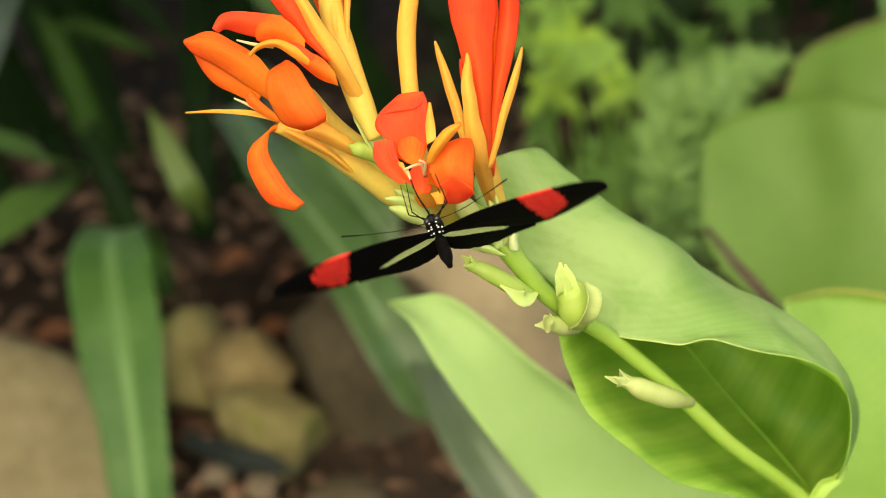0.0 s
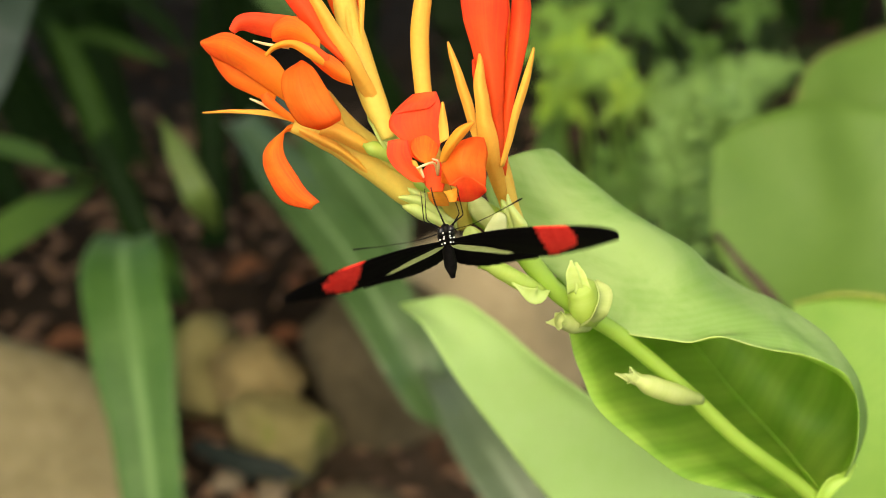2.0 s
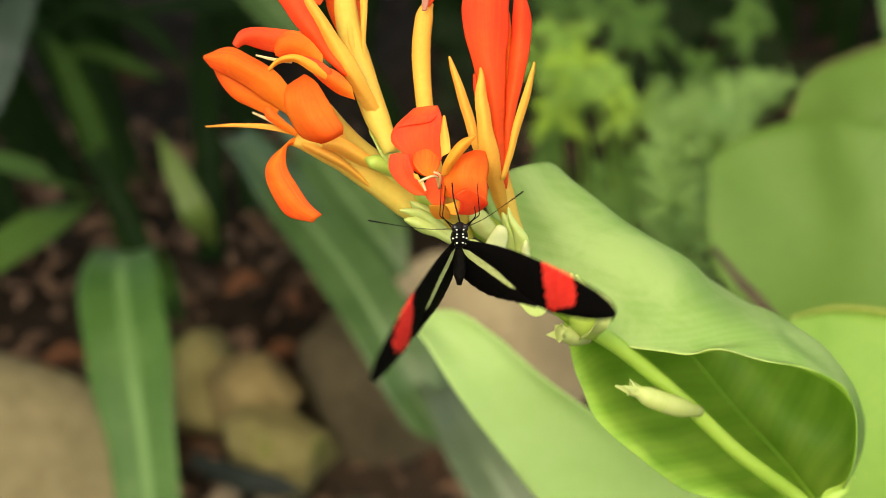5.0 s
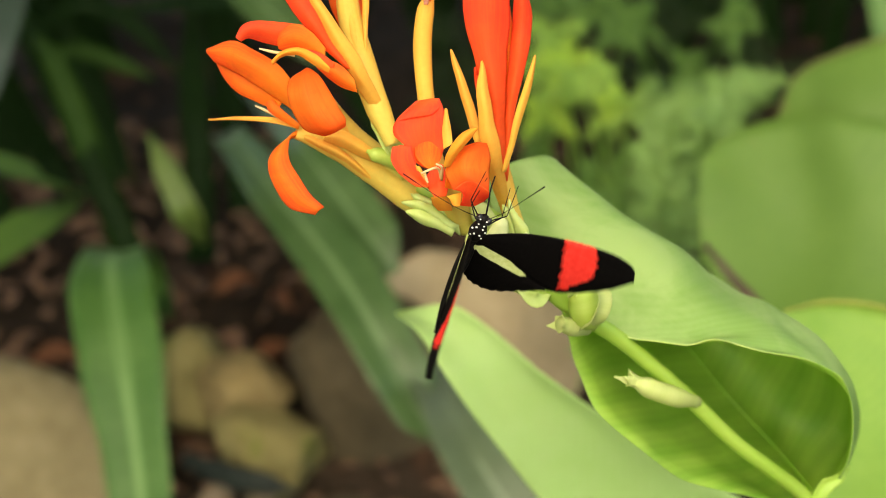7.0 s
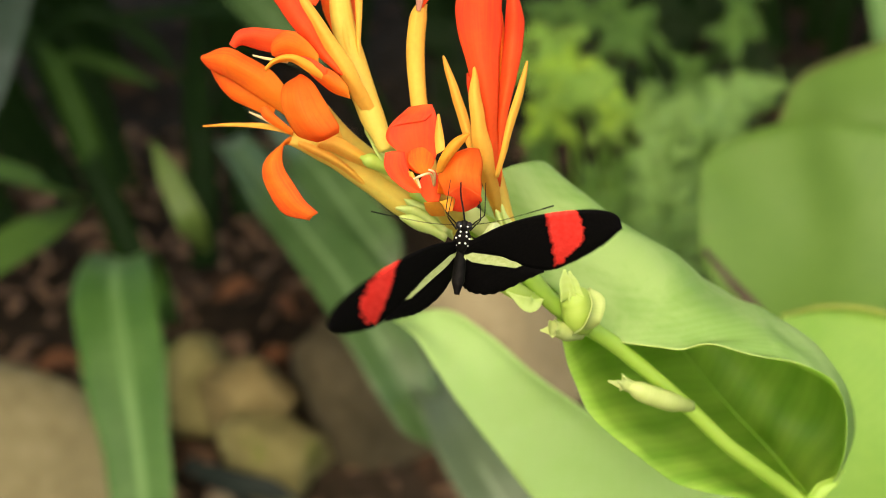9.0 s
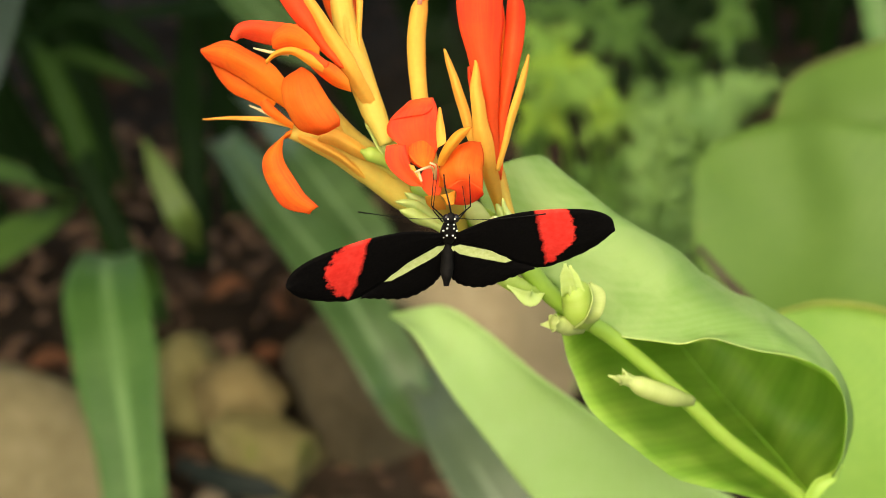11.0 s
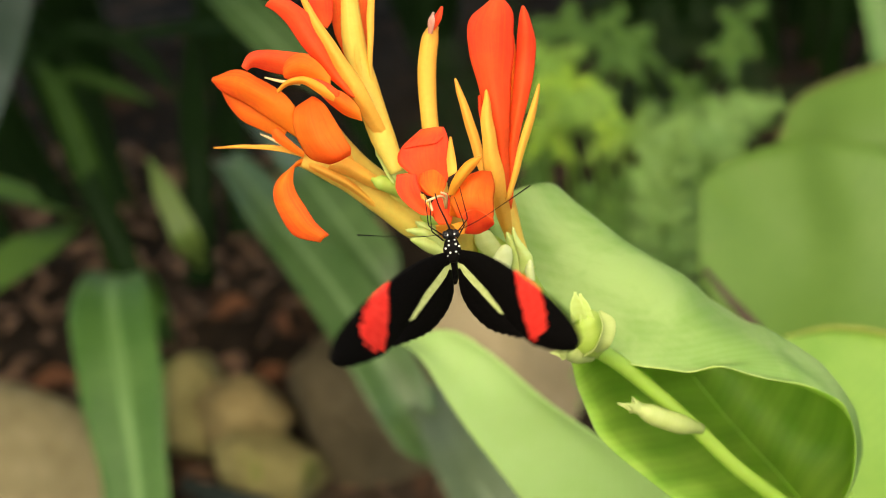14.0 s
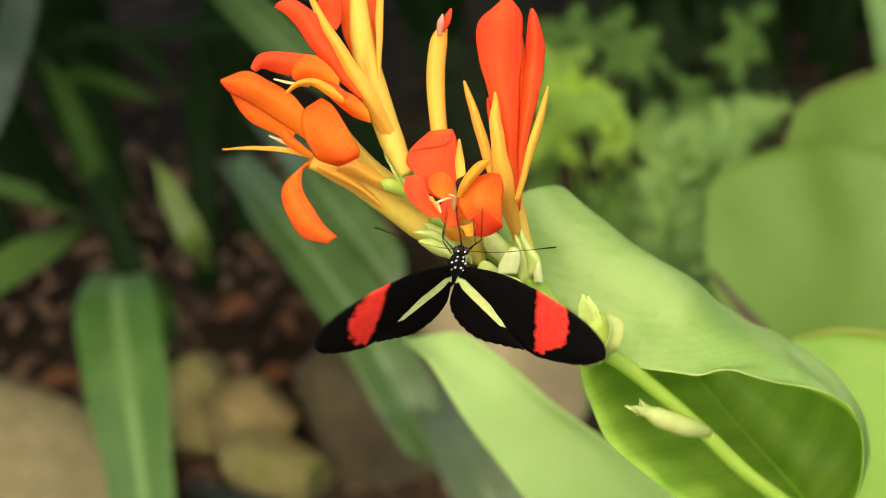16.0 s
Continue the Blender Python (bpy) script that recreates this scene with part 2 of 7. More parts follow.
bark_brown = rough_material("bark", (0.0234, 0.0172, 0.0117), (0.055, 0.039, 0.027), (0.102, 0.078, 0.055), 20, 0.8, 0.01, 0.95)
rock_pale = rough_material("pale brown rock", (0.180, 0.141, 0.078), (0.273, 0.223, 0.133), (0.352, 0.293, 0.188), 9, 0.5, 0.01, 0.9)
rock_dark = rough_material("dark brown rock", (0.0292, 0.0233, 0.0112), (0.0624, 0.0494, 0.0257), (0.1053, 0.0843, 0.0455), 9, 0.6, 0.01, 0.9)
rock_tan = rough_material("tan stone", (0.1302, 0.1047, 0.0484), (0.2024, 0.1681, 0.0836), (0.2746, 0.2306, 0.1250), 8, 0.5, 0.01, 0.9)
litter_red = rough_material("reddish dead leaf", (0.0525, 0.0182, 0.0078), (0.0990, 0.0378, 0.0156), (0.1635, 0.0714, 0.0299), 40, 0.4, 0.002, 0.8)
litter_brown = rough_material("dead leaf", (0.0742, 0.0433, 0.0248), (0.1552, 0.0897, 0.0526), (0.2691, 0.1625, 0.0959), 30, 0.4, 0.002, 0.8)


# ---- mesh tools ----
def spline(points, n):
    """n + 1 points along a smooth curve through the given ones."""
    p = [Vector(q) for q in points]
    p = [p[0] * 2 - p[1], *p, p[-1] * 2 - p[-2]]
    made = []
    for i in range(n + 1):
        s = i / n * (len(p) - 3)
        k = min(int(s), len(p) - 4)
        t = s - k
        a, b, c, d = p[k:k + 4]
        made.append(0.5 * (2 * b + (c - a) * t + (2 * a - 5 * b + 4 * c - d) * t * t + (3 * b - a - 3 * c + d) * t ** 3))
    return made


def value(values, s):
    """A smooth run through values at s from 0 to 1."""
    k = min(int(s * (len(values) - 1)), len(values) - 2)
    t = s * (len(values) - 1) - k
    t = t * t * (3 - 2 * t)
    return values[k] * (1 - t) + values[k + 1] * t


def shell(grid, thick, two=False):
    """A closed skin of that thickness on a grid of points; u runs across, v along."""
    bm = bmesh.new()
    uv = bm.loops.layers.uv.new("uv")
    rows, cols = len(grid), len(grid[0])
    normals = []
    for i in range(rows):
        line = []
        for j in range(cols):
            a = grid[min(i + 1, rows - 1)][j] - grid[max(i - 1, 0)][j]
            b = grid[i][min(j + 1, cols - 1)] - grid[i][max(j - 1, 0)]
            c = a.cross(b)
            line.append(c.normalized() if c.length > 1e-12 else Vector((0, 0, 1)))
        normals.append(line)
    where = {}
    layers = []
    for sign in (0.5, -0.5):
        layer = []
        for i in range(rows):
            line = []
            for j in range(cols):
                edge = 0.25 if i in (0, rows - 1) or j in (0, cols - 1) else 1.0
                v = bm.verts.new(grid[i][j] + normals[i][j] * thick * sign * edge)
                where[v] = (j / (cols - 1), i / (rows - 1))
                line.append(v)
            layer.append(line)
        layers.append(layer)
    top, low = layers
    for i in range(rows - 1):
        for j in range(cols - 1):
            bm.faces.new((top[i][j], top[i][j + 1], top[i + 1][j + 1], top[i + 1][j]))
            bm.faces.new((low[i][j], low[i + 1][j], low[i + 1][j + 1], low[i][j + 1])).material_index = int(two)
    for i in range(rows - 1):
        for j in (0, cols - 1):
            bm.faces.new((top[i][j], top[i + 1][j], low[i + 1][j], low[i][j]))
    for j in range(cols - 1):
        for i in (0, rows - 1):
            bm.faces.new((top[i][j], top[i][j + 1], low[i][j + 1], low[i][j]))
    bmesh.ops.recalc_face_normals(bm, faces=bm.faces)
    for f in bm.faces:
        f.smooth = True
        for l in f.loops:
            l[uv].uv = where[l.vert]
    return bm


def ripple(p, size, amount):
    return noise.noise_vector(p * (1 / size)) * amount


def loft(rails, n=40, m=16, thick=0.0004, wave=0.0, size=0.02, two=False):
    """A blade through several lengthwise rails, each a short run of points."""
    lines = [spline(r, n) for r in rails]
    grid = []
    for i in range(n + 1):
        row = spline([l[i] for l in lines], m)
        grid.append([p + ripple(p, size, wave) for p in row])
    return shell(grid, thick, two)


def blade(points, widths, face, cup=0.0, n=30, m=10, thick=0.0004, wave=0.0, size=0.02, fold=0.0, notch=0.0, rounded=0.0):
    """A strap, petal or leaf along a curve. face: the way its broad side looks (one vector, or one at each end).
    cup: how far its edges bend towards face, in half widths; fold: a crease along the middle."""
    line = spline(points, n)
    faces = [Vector(f).normalized() for f in (face if isinstance(face[0], (tuple, list)) else (face, face))]
    grid = []
    for i, p in enumerate(line):
        s = i / n
        tangent = (line[min(i + 1, n)] - line[max(i - 1, 0)]).normalized()
        look_way = value(faces, s) if len(faces) > 1 else faces[0]
        side = tangent.cross(look_way).normalized()
        up = side.cross(tangent).normalized()
        w = value(widths, s) / 2
        if rounded and s > 1 - rounded:
            w *= max(0.05, math.sqrt(max(0.0, 1 - ((s - 1 + rounded) / rounded) ** 2)))
        row = []
        for j in range(m + 1):
            c = 2 * j / m - 1
            lift = cup * w * c * c + fold * w * abs(c)
            q = p + side * (c * w * (1 - 0.25 * abs(cup) * c * c)) + up * lift
            if notch and s > 0.85:
                q -= tangent * notch * (s - 0.85) / 0.15 * max(0, 1 - abs(c) * 3)
            row.append(q + ripple(q, size, wave))
        grid.append(row)
    return shell(grid, thick)


def tube(points, radii, n=24, sides=12, flat=1.0):
    """A round stem or bud along a curve, closed at both ends."""
    bm = bmesh.new()
    uv = bm.loops.layers.uv.new("uv")
    line = spline(points, n)
    rings, where = [], {}
    up = Vector((0.3, -0.8, 0.5))
    for i, p in enumerate(line):
        tangent = (line[min(i + 1, n)] - line[max(i - 1, 0)]).normalized()
        a = tangent.cross(up).normalized()
        b = a.cross(tangent).normalized()
        r = value(radii, i / n)
        ring = []
        for j in range(sides):
            w = 2 * math.pi * j / sides
            v = bm.verts.new(p + a * math.cos(w) * r + b * math.sin(w) * r * flat)
            where[v] = (j / sides, i / n)
            ring.append(v)
        rings.append(ring)
    for i in range(n):
        for j in range(sides):
            k = (j + 1) % sides
            bm.faces.new((rings[i][j], rings[i][k], rings[i + 1][k], rings[i + 1][j]))
    bm.faces.new(rings[0][::-1])
    bm.faces.new(rings[-1])
    for f in bm.faces:
        f.smooth = True
        for l in f.loops:
            l[uv].uv = where[l.vert]
    return bm


def ball(centre, radii, turn=None, detail=3, rough=0.0, size=0.02):
    """A rounded lump with an uneven skin."""
    bm = bmesh.new()
    bmesh.ops.create_icosphere(bm, subdivisions=detail, radius=1.0)
    for v in bm.verts:
        q = Vector((v.co.x * radii[0], v.co.y * radii[1], v.co.z * radii[2]))
        if turn:
            q = turn.to_3x3() @ q
        q += Vector(centre)
        v.co = q + ripple(q, size, rough) + ripple(q, size * 0.35, rough * 0.3)
    for f in bm.faces:
        f.smooth = True
    return bm


def part(name, bm, material, parent=None, label=""):
    """One mesh object of a bmesh, under a thing or under a part."""
    me = bpy.data.meshes.new(name)
    bm.to_mesh(me)
    bm.free()
    mats = material if isinstance(material, (list, tuple)) else (material,)
    for m in mats:
        me.materials.append(m)
    ob = new(name, me)
    if parent is not None:
        ob.parent = parent
        ob.matrix_parent_inverse = parent.matrix_basis.inverted() if parent.parent is None else Matrix()
    if label:
        ob["label"] = label
    return ob


def joined(bms):
    """Several bmeshes in one."""
    made = bmesh.new()
    for b in bms:
        me = bpy.data.meshes.new("piece")
        b.to_mesh(me)
        b.free()
        made.from_mesh(me)
        bpy.data.meshes.remove(me)
    return made


TO_EYE = Vector((0.0, -0.866, 0.5))  # the way back along the bed, up towards the light


# ---- ground ----
def ground_height(x, y):
    h = 0.075 / (1 + math.exp(-max(-3.0, min(3.0, y - 1.06)) * 14)) - 0.05
    near = max(0.0, 1 - max(0.0, math.hypot(x, y - 1.2) - 1.2) / 2)
    return h + near * (0.014 * noise.noise((x * 7, y * 7, 0.3)) + 0.007 * noise.noise((x * 23, y * 23, 1.3)))


def build_ground():
    bm = bmesh.new()
    axis_x = [-60, -20, -8, -4, -2.5] + [-1.6 + 0.02 * i for i in range(161)] + [2.5, 4, 8, 20, 60]
    axis_y = [-60, -20, -8, -3, -1] + [-0.2 + 0.02 * i for i in range(141)] + [3.2, 4.5, 8, 20, 60]
    verts = [[bm.verts.new((x, y, ground_height(x, y))) for x in axis_x] for y in axis_y]
    for i in range(len(axis_y) - 1):
        for j in range(len(axis_x) - 1):
            bm.faces.new((verts[i][j], verts[i][j + 1], verts[i + 1][j + 1], verts[i + 1][j])).smooth = True
    tagged(part("ground", bm, soil_dark), "dark brown moist garden soil with litter", "ground", kind="structure")


build_ground()


# ---- rocks ----
def rock(centre, radii, material, label, lean=(0, 0, 0), rough=0.012, size=0.06):
    bm = ball((0, 0, 0), (1, 1, 1), None, 4, 0.12, 0.7)
    rng = random.Random(round(1000 * centre[0]) + 7)
    for k in range(11):
        n = Vector((rng.gauss(0, 1), rng.gauss(0, 1), rng.gauss(0, 1))).normalized()
        h = rng.uniform(0.66, 0.9)
        for v in bm.verts:
            over = v.co.dot(n) - h
            if over > 0:
                v.co -= n * over * 0.9
    turn = Euler([radians(a) for a in lean]).to_matrix()
    for v in bm.verts:
        q = turn @ Vector((v.co.x * radii[0], v.co.y * radii[1], v.co.z * radii[2])) * 1.12 + Vector(centre)
        v.co = q + ripple(q, size * 0.4, rough * 0.35)
    ob = part("rock", bm, material)
    return tagged(ob, label, "rock", "rocks edging the bed")


rock((-0.1860, 1.0317, -0.0005), (0.030, 0.03, 0.046), rock_moss, "small mossy buff yellowish rock half sunk in dark soil")
rock((-0.1440, 1.0099, 0.0085), (0.038, 0.03, 0.033), rock_buff, "rounded buff rock lying on dark soil")
rock((-0.1255, 0.9738, -0.0133), (0.046, 0.035, 0.033), rock_moss, "broad buff mossy rock with a darker flank", (0, 20, 0))
rock((-0.3125, 0.9371, -0.0095), (0.125, 0.05, 0.072), rock_tan, "large flat tan stone at the bed's edge", (-20, 38, 0), 0.01, 0.12)
rock((-0.0475, 1.0184, -0.0040), (0.062, 0.05, 0.085), rock_dark, "dark grey-brown boulder beside strap leaves", (0, -20, 0), 0.012, 0.1)
rock((0.0284, 1.0688, 0.0075), (0.10, 0.05, 0.07), rock_pale, "pinkish brown smooth boulder behind the canna", (0, 32, 0), 0.01, 0.12)
rock((-0.1588, 0.9165, -0.0125), (0.012, 0.010, 0.007), rock_grey, "small yellowish pebble on wet dark soil")
rock((-0.1266, 0.9124, -0.0197), (0.011, 0.010, 0.007), rock_grey, "small yellowish pebble on wet dark soil")
rock((-0.0658, 0.9010, -0.0195), (0.028, 0.02, 0.010), rock_dark, "low buff stone at the bed's edge")


def litter():
    """Dead leaves strewn over the soil, far too many and too small to tell apart."""
    rng = random.Random(8)
    pieces = []
    for k in range(900):
        x, y = rng.uniform(-0.5, 0.12), rng.uniform(0.85, 1.45)
        p = Vector((x, y, ground_height(x, y) + 0.006))
        d = Vector((rng.gauss(0, 1), rng.gauss(0, 1), rng.uniform(-0.1, 0.25))).normalized() * rng.uniform(0.005, 0.017)
        pieces.append(blade([p - d, p + Vector((0, 0, 0.003)), p + d], [0.002, rng.uniform(0.006, 0.013), 0.001], (rng.gauss(0, 0.3), rng.gauss(0, 0.3), 1), 0.3, 6, 4, 0.0004))
    tagged(part("leaf_litter", joined(pieces), litter_brown), "curled brown dead leaves strewn on dark soil", "leaf litter", kind="stuff")


litter()


def dead_leaf(centre, way, length, width):
    c, d = Vector(centre), Vector(way).normalized() * length / 2
    ob = part("dead_leaf", blade([c - d, c + Vector((0, 0, 0.008)), c + d], [0.004, width, 0.002], (0, -0.5, 0.85), 0.5, 14, 8, 0.0006, 0.003, 0.02), litter_red)
    tagged(ob, "curled reddish brown dead leaf lying on soil", "dead leaf", "dead leaves on the bed")


dead_leaf((-0.2901, 1.0475, 0.0143), (1, 0.2, 0.1), 0.05, 0.022)
dead_leaf((-0.1298, 1.0664, 0.0071), (0.7, 0.6, 0.1), 0.045, 0.02)
dead_leaf((-0.1262, 1.1127, 0.0273), (0.4, -0.8, 0.1), 0.04, 0.018)
dead_leaf((-0.1642, 1.1366, 0.0287), (0.9, 0.3, 0.1), 0.04, 0.018)


# ---- strap-leaved plants behind ----
def strap(points, widths, material, label, face=None, cup=0.25, fold=0.0, category="strap leaf"):
    ob = part("strap_leaf", blade(points, widths, face or TO_EYE, cup, 40, 8, 0.0012, 0.004, 0.12, fold), material)
    way = Vector(face[-1] if face and isinstance(face[0], tuple) else face or TO_EYE).normalized()
    line = [Vector(p) - way * (0.0012 - 0.5 * fold * w * 0.0) for p, w in zip(points, widths)]
    part("midrib", tube(line, [0.0022, 0.002, 0.0006], 30, 6), material, ob)
    return tagged(ob, label, category, "strap leaves of the bed")


strap([(-0.2106, 1.1083, 0.0196), (-0.2170, 1.0415, 0.1039), (-0.2177, 0.9570, 0.1575), (-0.2114, 0.9027, 0.1635), (-0.1984, 0.8556, 0.1420), (-0.1842, 0.8098, 0.1026), (-0.1735, 0.7618, 0.0595)],
      [0.02, 0.03, 0.042, 0.057, 0.055, 0.043, 0.036], strap_leaf, "arching glossy green strap leaf with a pale midline", ((0.0, -0.6, 0.8), (0, -0.9, 0.4)), 0.15, 0.1)
strap([(-0.2150, 1.1083, 0.0196), (-0.2281, 1.0870, 0.0828), (-0.2517, 1.1037, 0.1317), (-0.2772, 1.1313, 0.1795), (-0.3093, 1.1703, 0.2271), (-0.3403, 1.2129, 0.2608)],
      [0.018, 0.020, 0.022, 0.022, 0.020, 0.012], deep_shade_strap, "long dark green strap leaf rising from the soil, darkened for shade", None, 0.2, 0.1)
strap([(-0.2322, 1.1100, 0.0426), (-0.2474, 1.1108, 0.1075), (-0.2672, 1.1214, 0.1696), (-0.2863, 1.1373, 0.2205), (-0.3035, 1.1577, 0.2373)], [0.018, 0.022, 0.022, 0.018, 0.004], half_shade_strap, "mid-green strap leaf bending over, darkened for shade", None, 0.2, 0.1)
strap([(-0.3065, 1.1962, 0.2031), (-0.2799, 1.1888, 0.2108), (-0.2490, 1.1835, 0.2012), (-0.2243, 1.1874, 0.1876)], [0.01, 0.014, 0.012, 0.003], half_shade_strap, "thin dark green leaf, darkened for deep shade", None, 0.2)
strap([(-0.3269, 1.2212, 0.2073), (-0.2841, 1.2243, 0.2348), (-0.2394, 1.2157, 0.2191), (-0.2065, 1.2150, 0.1758)], [0.012, 0.016, 0.016, 0.004], deep_shade_strap, "thin dark green leaf, darkened for deep shade", None, 0.2)
strap([(-0.2774, 1.1394, 0.1134), (-0.2805, 1.0712, 0.1554), (-0.2950, 1.0401, 0.1815), (-0.3231, 1.0094, 0.2083)], [0.012, 0.022, 0.025, 0.02], broad_leaf, "narrow mid-green leaf in the shade", (0, -0.5, 0.9))
strap([(-0.2774, 1.1398, 0.1142), (-0.2805, 1.0620, 0.1394), (-0.2950, 1.0187, 0.1444), (-0.3192, 0.9721, 0.1436)], [0.012, 0.026, 0.034, 0.03], broad_leaf, "broad mid-green leaf in the shade", (0, -0.6, 0.8))
strap([(-0.1862, 1.1372, 0.0696), (-0.1934, 1.1140, 0.1095), (-0.2084, 1.1280, 0.1338), (-0.2253, 1.1522, 0.1556)], [0.006, 0.024, 0.02, 0.004], pale_strap, "pale yellow-green young leaf", None, 0.4)
strap([(-0.1835, 0.9459, -0.0017), (-0.1476, 0.9270, -0.0043), (-0.1234, 0.9211, -0.0047), (-0.0998, 0.9179, -0.0101)], [0.01, 0.02, 0.018, 0.004], wet_leaf, "fallen dark wet strap leaf lying on soil", (0, -0.6, 0.8), 0.2)
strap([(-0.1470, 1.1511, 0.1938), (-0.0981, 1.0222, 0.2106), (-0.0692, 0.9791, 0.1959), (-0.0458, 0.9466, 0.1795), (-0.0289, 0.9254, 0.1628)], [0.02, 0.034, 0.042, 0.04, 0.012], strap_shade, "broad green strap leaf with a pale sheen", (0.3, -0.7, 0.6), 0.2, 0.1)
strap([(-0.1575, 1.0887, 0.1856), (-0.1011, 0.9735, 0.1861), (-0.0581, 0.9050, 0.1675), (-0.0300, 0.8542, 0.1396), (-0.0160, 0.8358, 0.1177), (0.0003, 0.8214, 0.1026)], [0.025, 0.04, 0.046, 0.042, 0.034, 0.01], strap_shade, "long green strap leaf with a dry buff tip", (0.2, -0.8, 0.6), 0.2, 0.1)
strap([(-0.0386, 1.0189, 0.0648), (-0.0066, 0.8469, 0.1269), (0.0175, 0.7701, 0.1339), (0.0443, 0.7246, 0.1150), (0.0603, 0.6919, 0.0984)], [0.008, 0.032, 0.044, 0.044, 0.02], grey_strap, "dull grey-green strap leaf in shade", (0.2, -0.8, 0.6), 0.2, 0.1)
strap([(-0.52, 1.25, -0.03), (-0.3511, 1.0745, 0.1870), (-0.3125, 1.0811, 0.2634), (-0.2955, 1.0808, 0.3056), (-0.2891, 1.0878, 0.3400)], [0.01, 0.02, 0.028, 0.027, 0.015], blue_strap, "pale bluish strap leaf in the shade", None, 0.2)
strap([(-0.1913, 1.1479, 0.0482), (-0.1965, 1.2042, 0.1058), (-0.2026, 1.2478, 0.1613), (-0.2064, 1.2942, 0.2217)], [0.022, 0.025, 0.025, 0.01], deep_shade_strap, "upright strap leaf darkened for deep shade")
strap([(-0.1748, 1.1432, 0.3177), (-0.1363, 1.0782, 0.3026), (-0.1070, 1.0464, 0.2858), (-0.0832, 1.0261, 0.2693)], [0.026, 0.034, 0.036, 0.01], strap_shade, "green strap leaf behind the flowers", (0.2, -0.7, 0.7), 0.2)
# Near-black straps fill the back of the bed, standing in for its shade.
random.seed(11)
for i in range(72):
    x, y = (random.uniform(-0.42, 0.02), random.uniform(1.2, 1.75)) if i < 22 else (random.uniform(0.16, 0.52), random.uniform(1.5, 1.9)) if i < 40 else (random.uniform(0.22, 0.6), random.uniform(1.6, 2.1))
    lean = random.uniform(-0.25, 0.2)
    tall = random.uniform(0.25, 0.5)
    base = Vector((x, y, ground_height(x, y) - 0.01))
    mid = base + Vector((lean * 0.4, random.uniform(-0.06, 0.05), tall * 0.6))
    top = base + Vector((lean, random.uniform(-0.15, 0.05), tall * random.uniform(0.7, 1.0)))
    strap([base, mid, top], [0.025, random.uniform(0.025, 0.04), 0.006], deep_shade_strap, "strap leaf darkened for deep shade")


# ---- canna: stem, leaves, buds, flowers ----
canna = tagged(new("canna_plant"), "flowering canna with orange-red blooms and pale green leaves", "plant")
canna.location = (0.17, 0.47, -0.03)
part("stem", tube([(0.17, 0.47, -0.06), (0.168, 0.46, 0.15), (0.15, 0.445, 0.30), (0.1095, 0.3190, 0.4226), (0.0871, 0.3163, 0.4478), (0.0678, 0.3130, 0.4662), (0.0553, 0.3118, 0.4800), (0.0393, 0.3115, 0.4956), (0.0298, 0.3094, 0.5039), (0.0225, 0.3086, 0.5104), (0.0169, 0.3091, 0.5173), (0.0127, 0.3101, 0.5231), (0.0068, 0.3126, 0.5274), (-0.0017, 0.3156, 0.5306), (-0.0085, 0.3183, 0.5334)],
     [0.007, 0.006, 0.005, 0.0027, 0.0019, 0.00185, 0.00185, 0.0019, 0.0020, 0.0021, 0.0023, 0.0028, 0.003, 0.0026, 0.002], 70, 14), stem_green, canna)

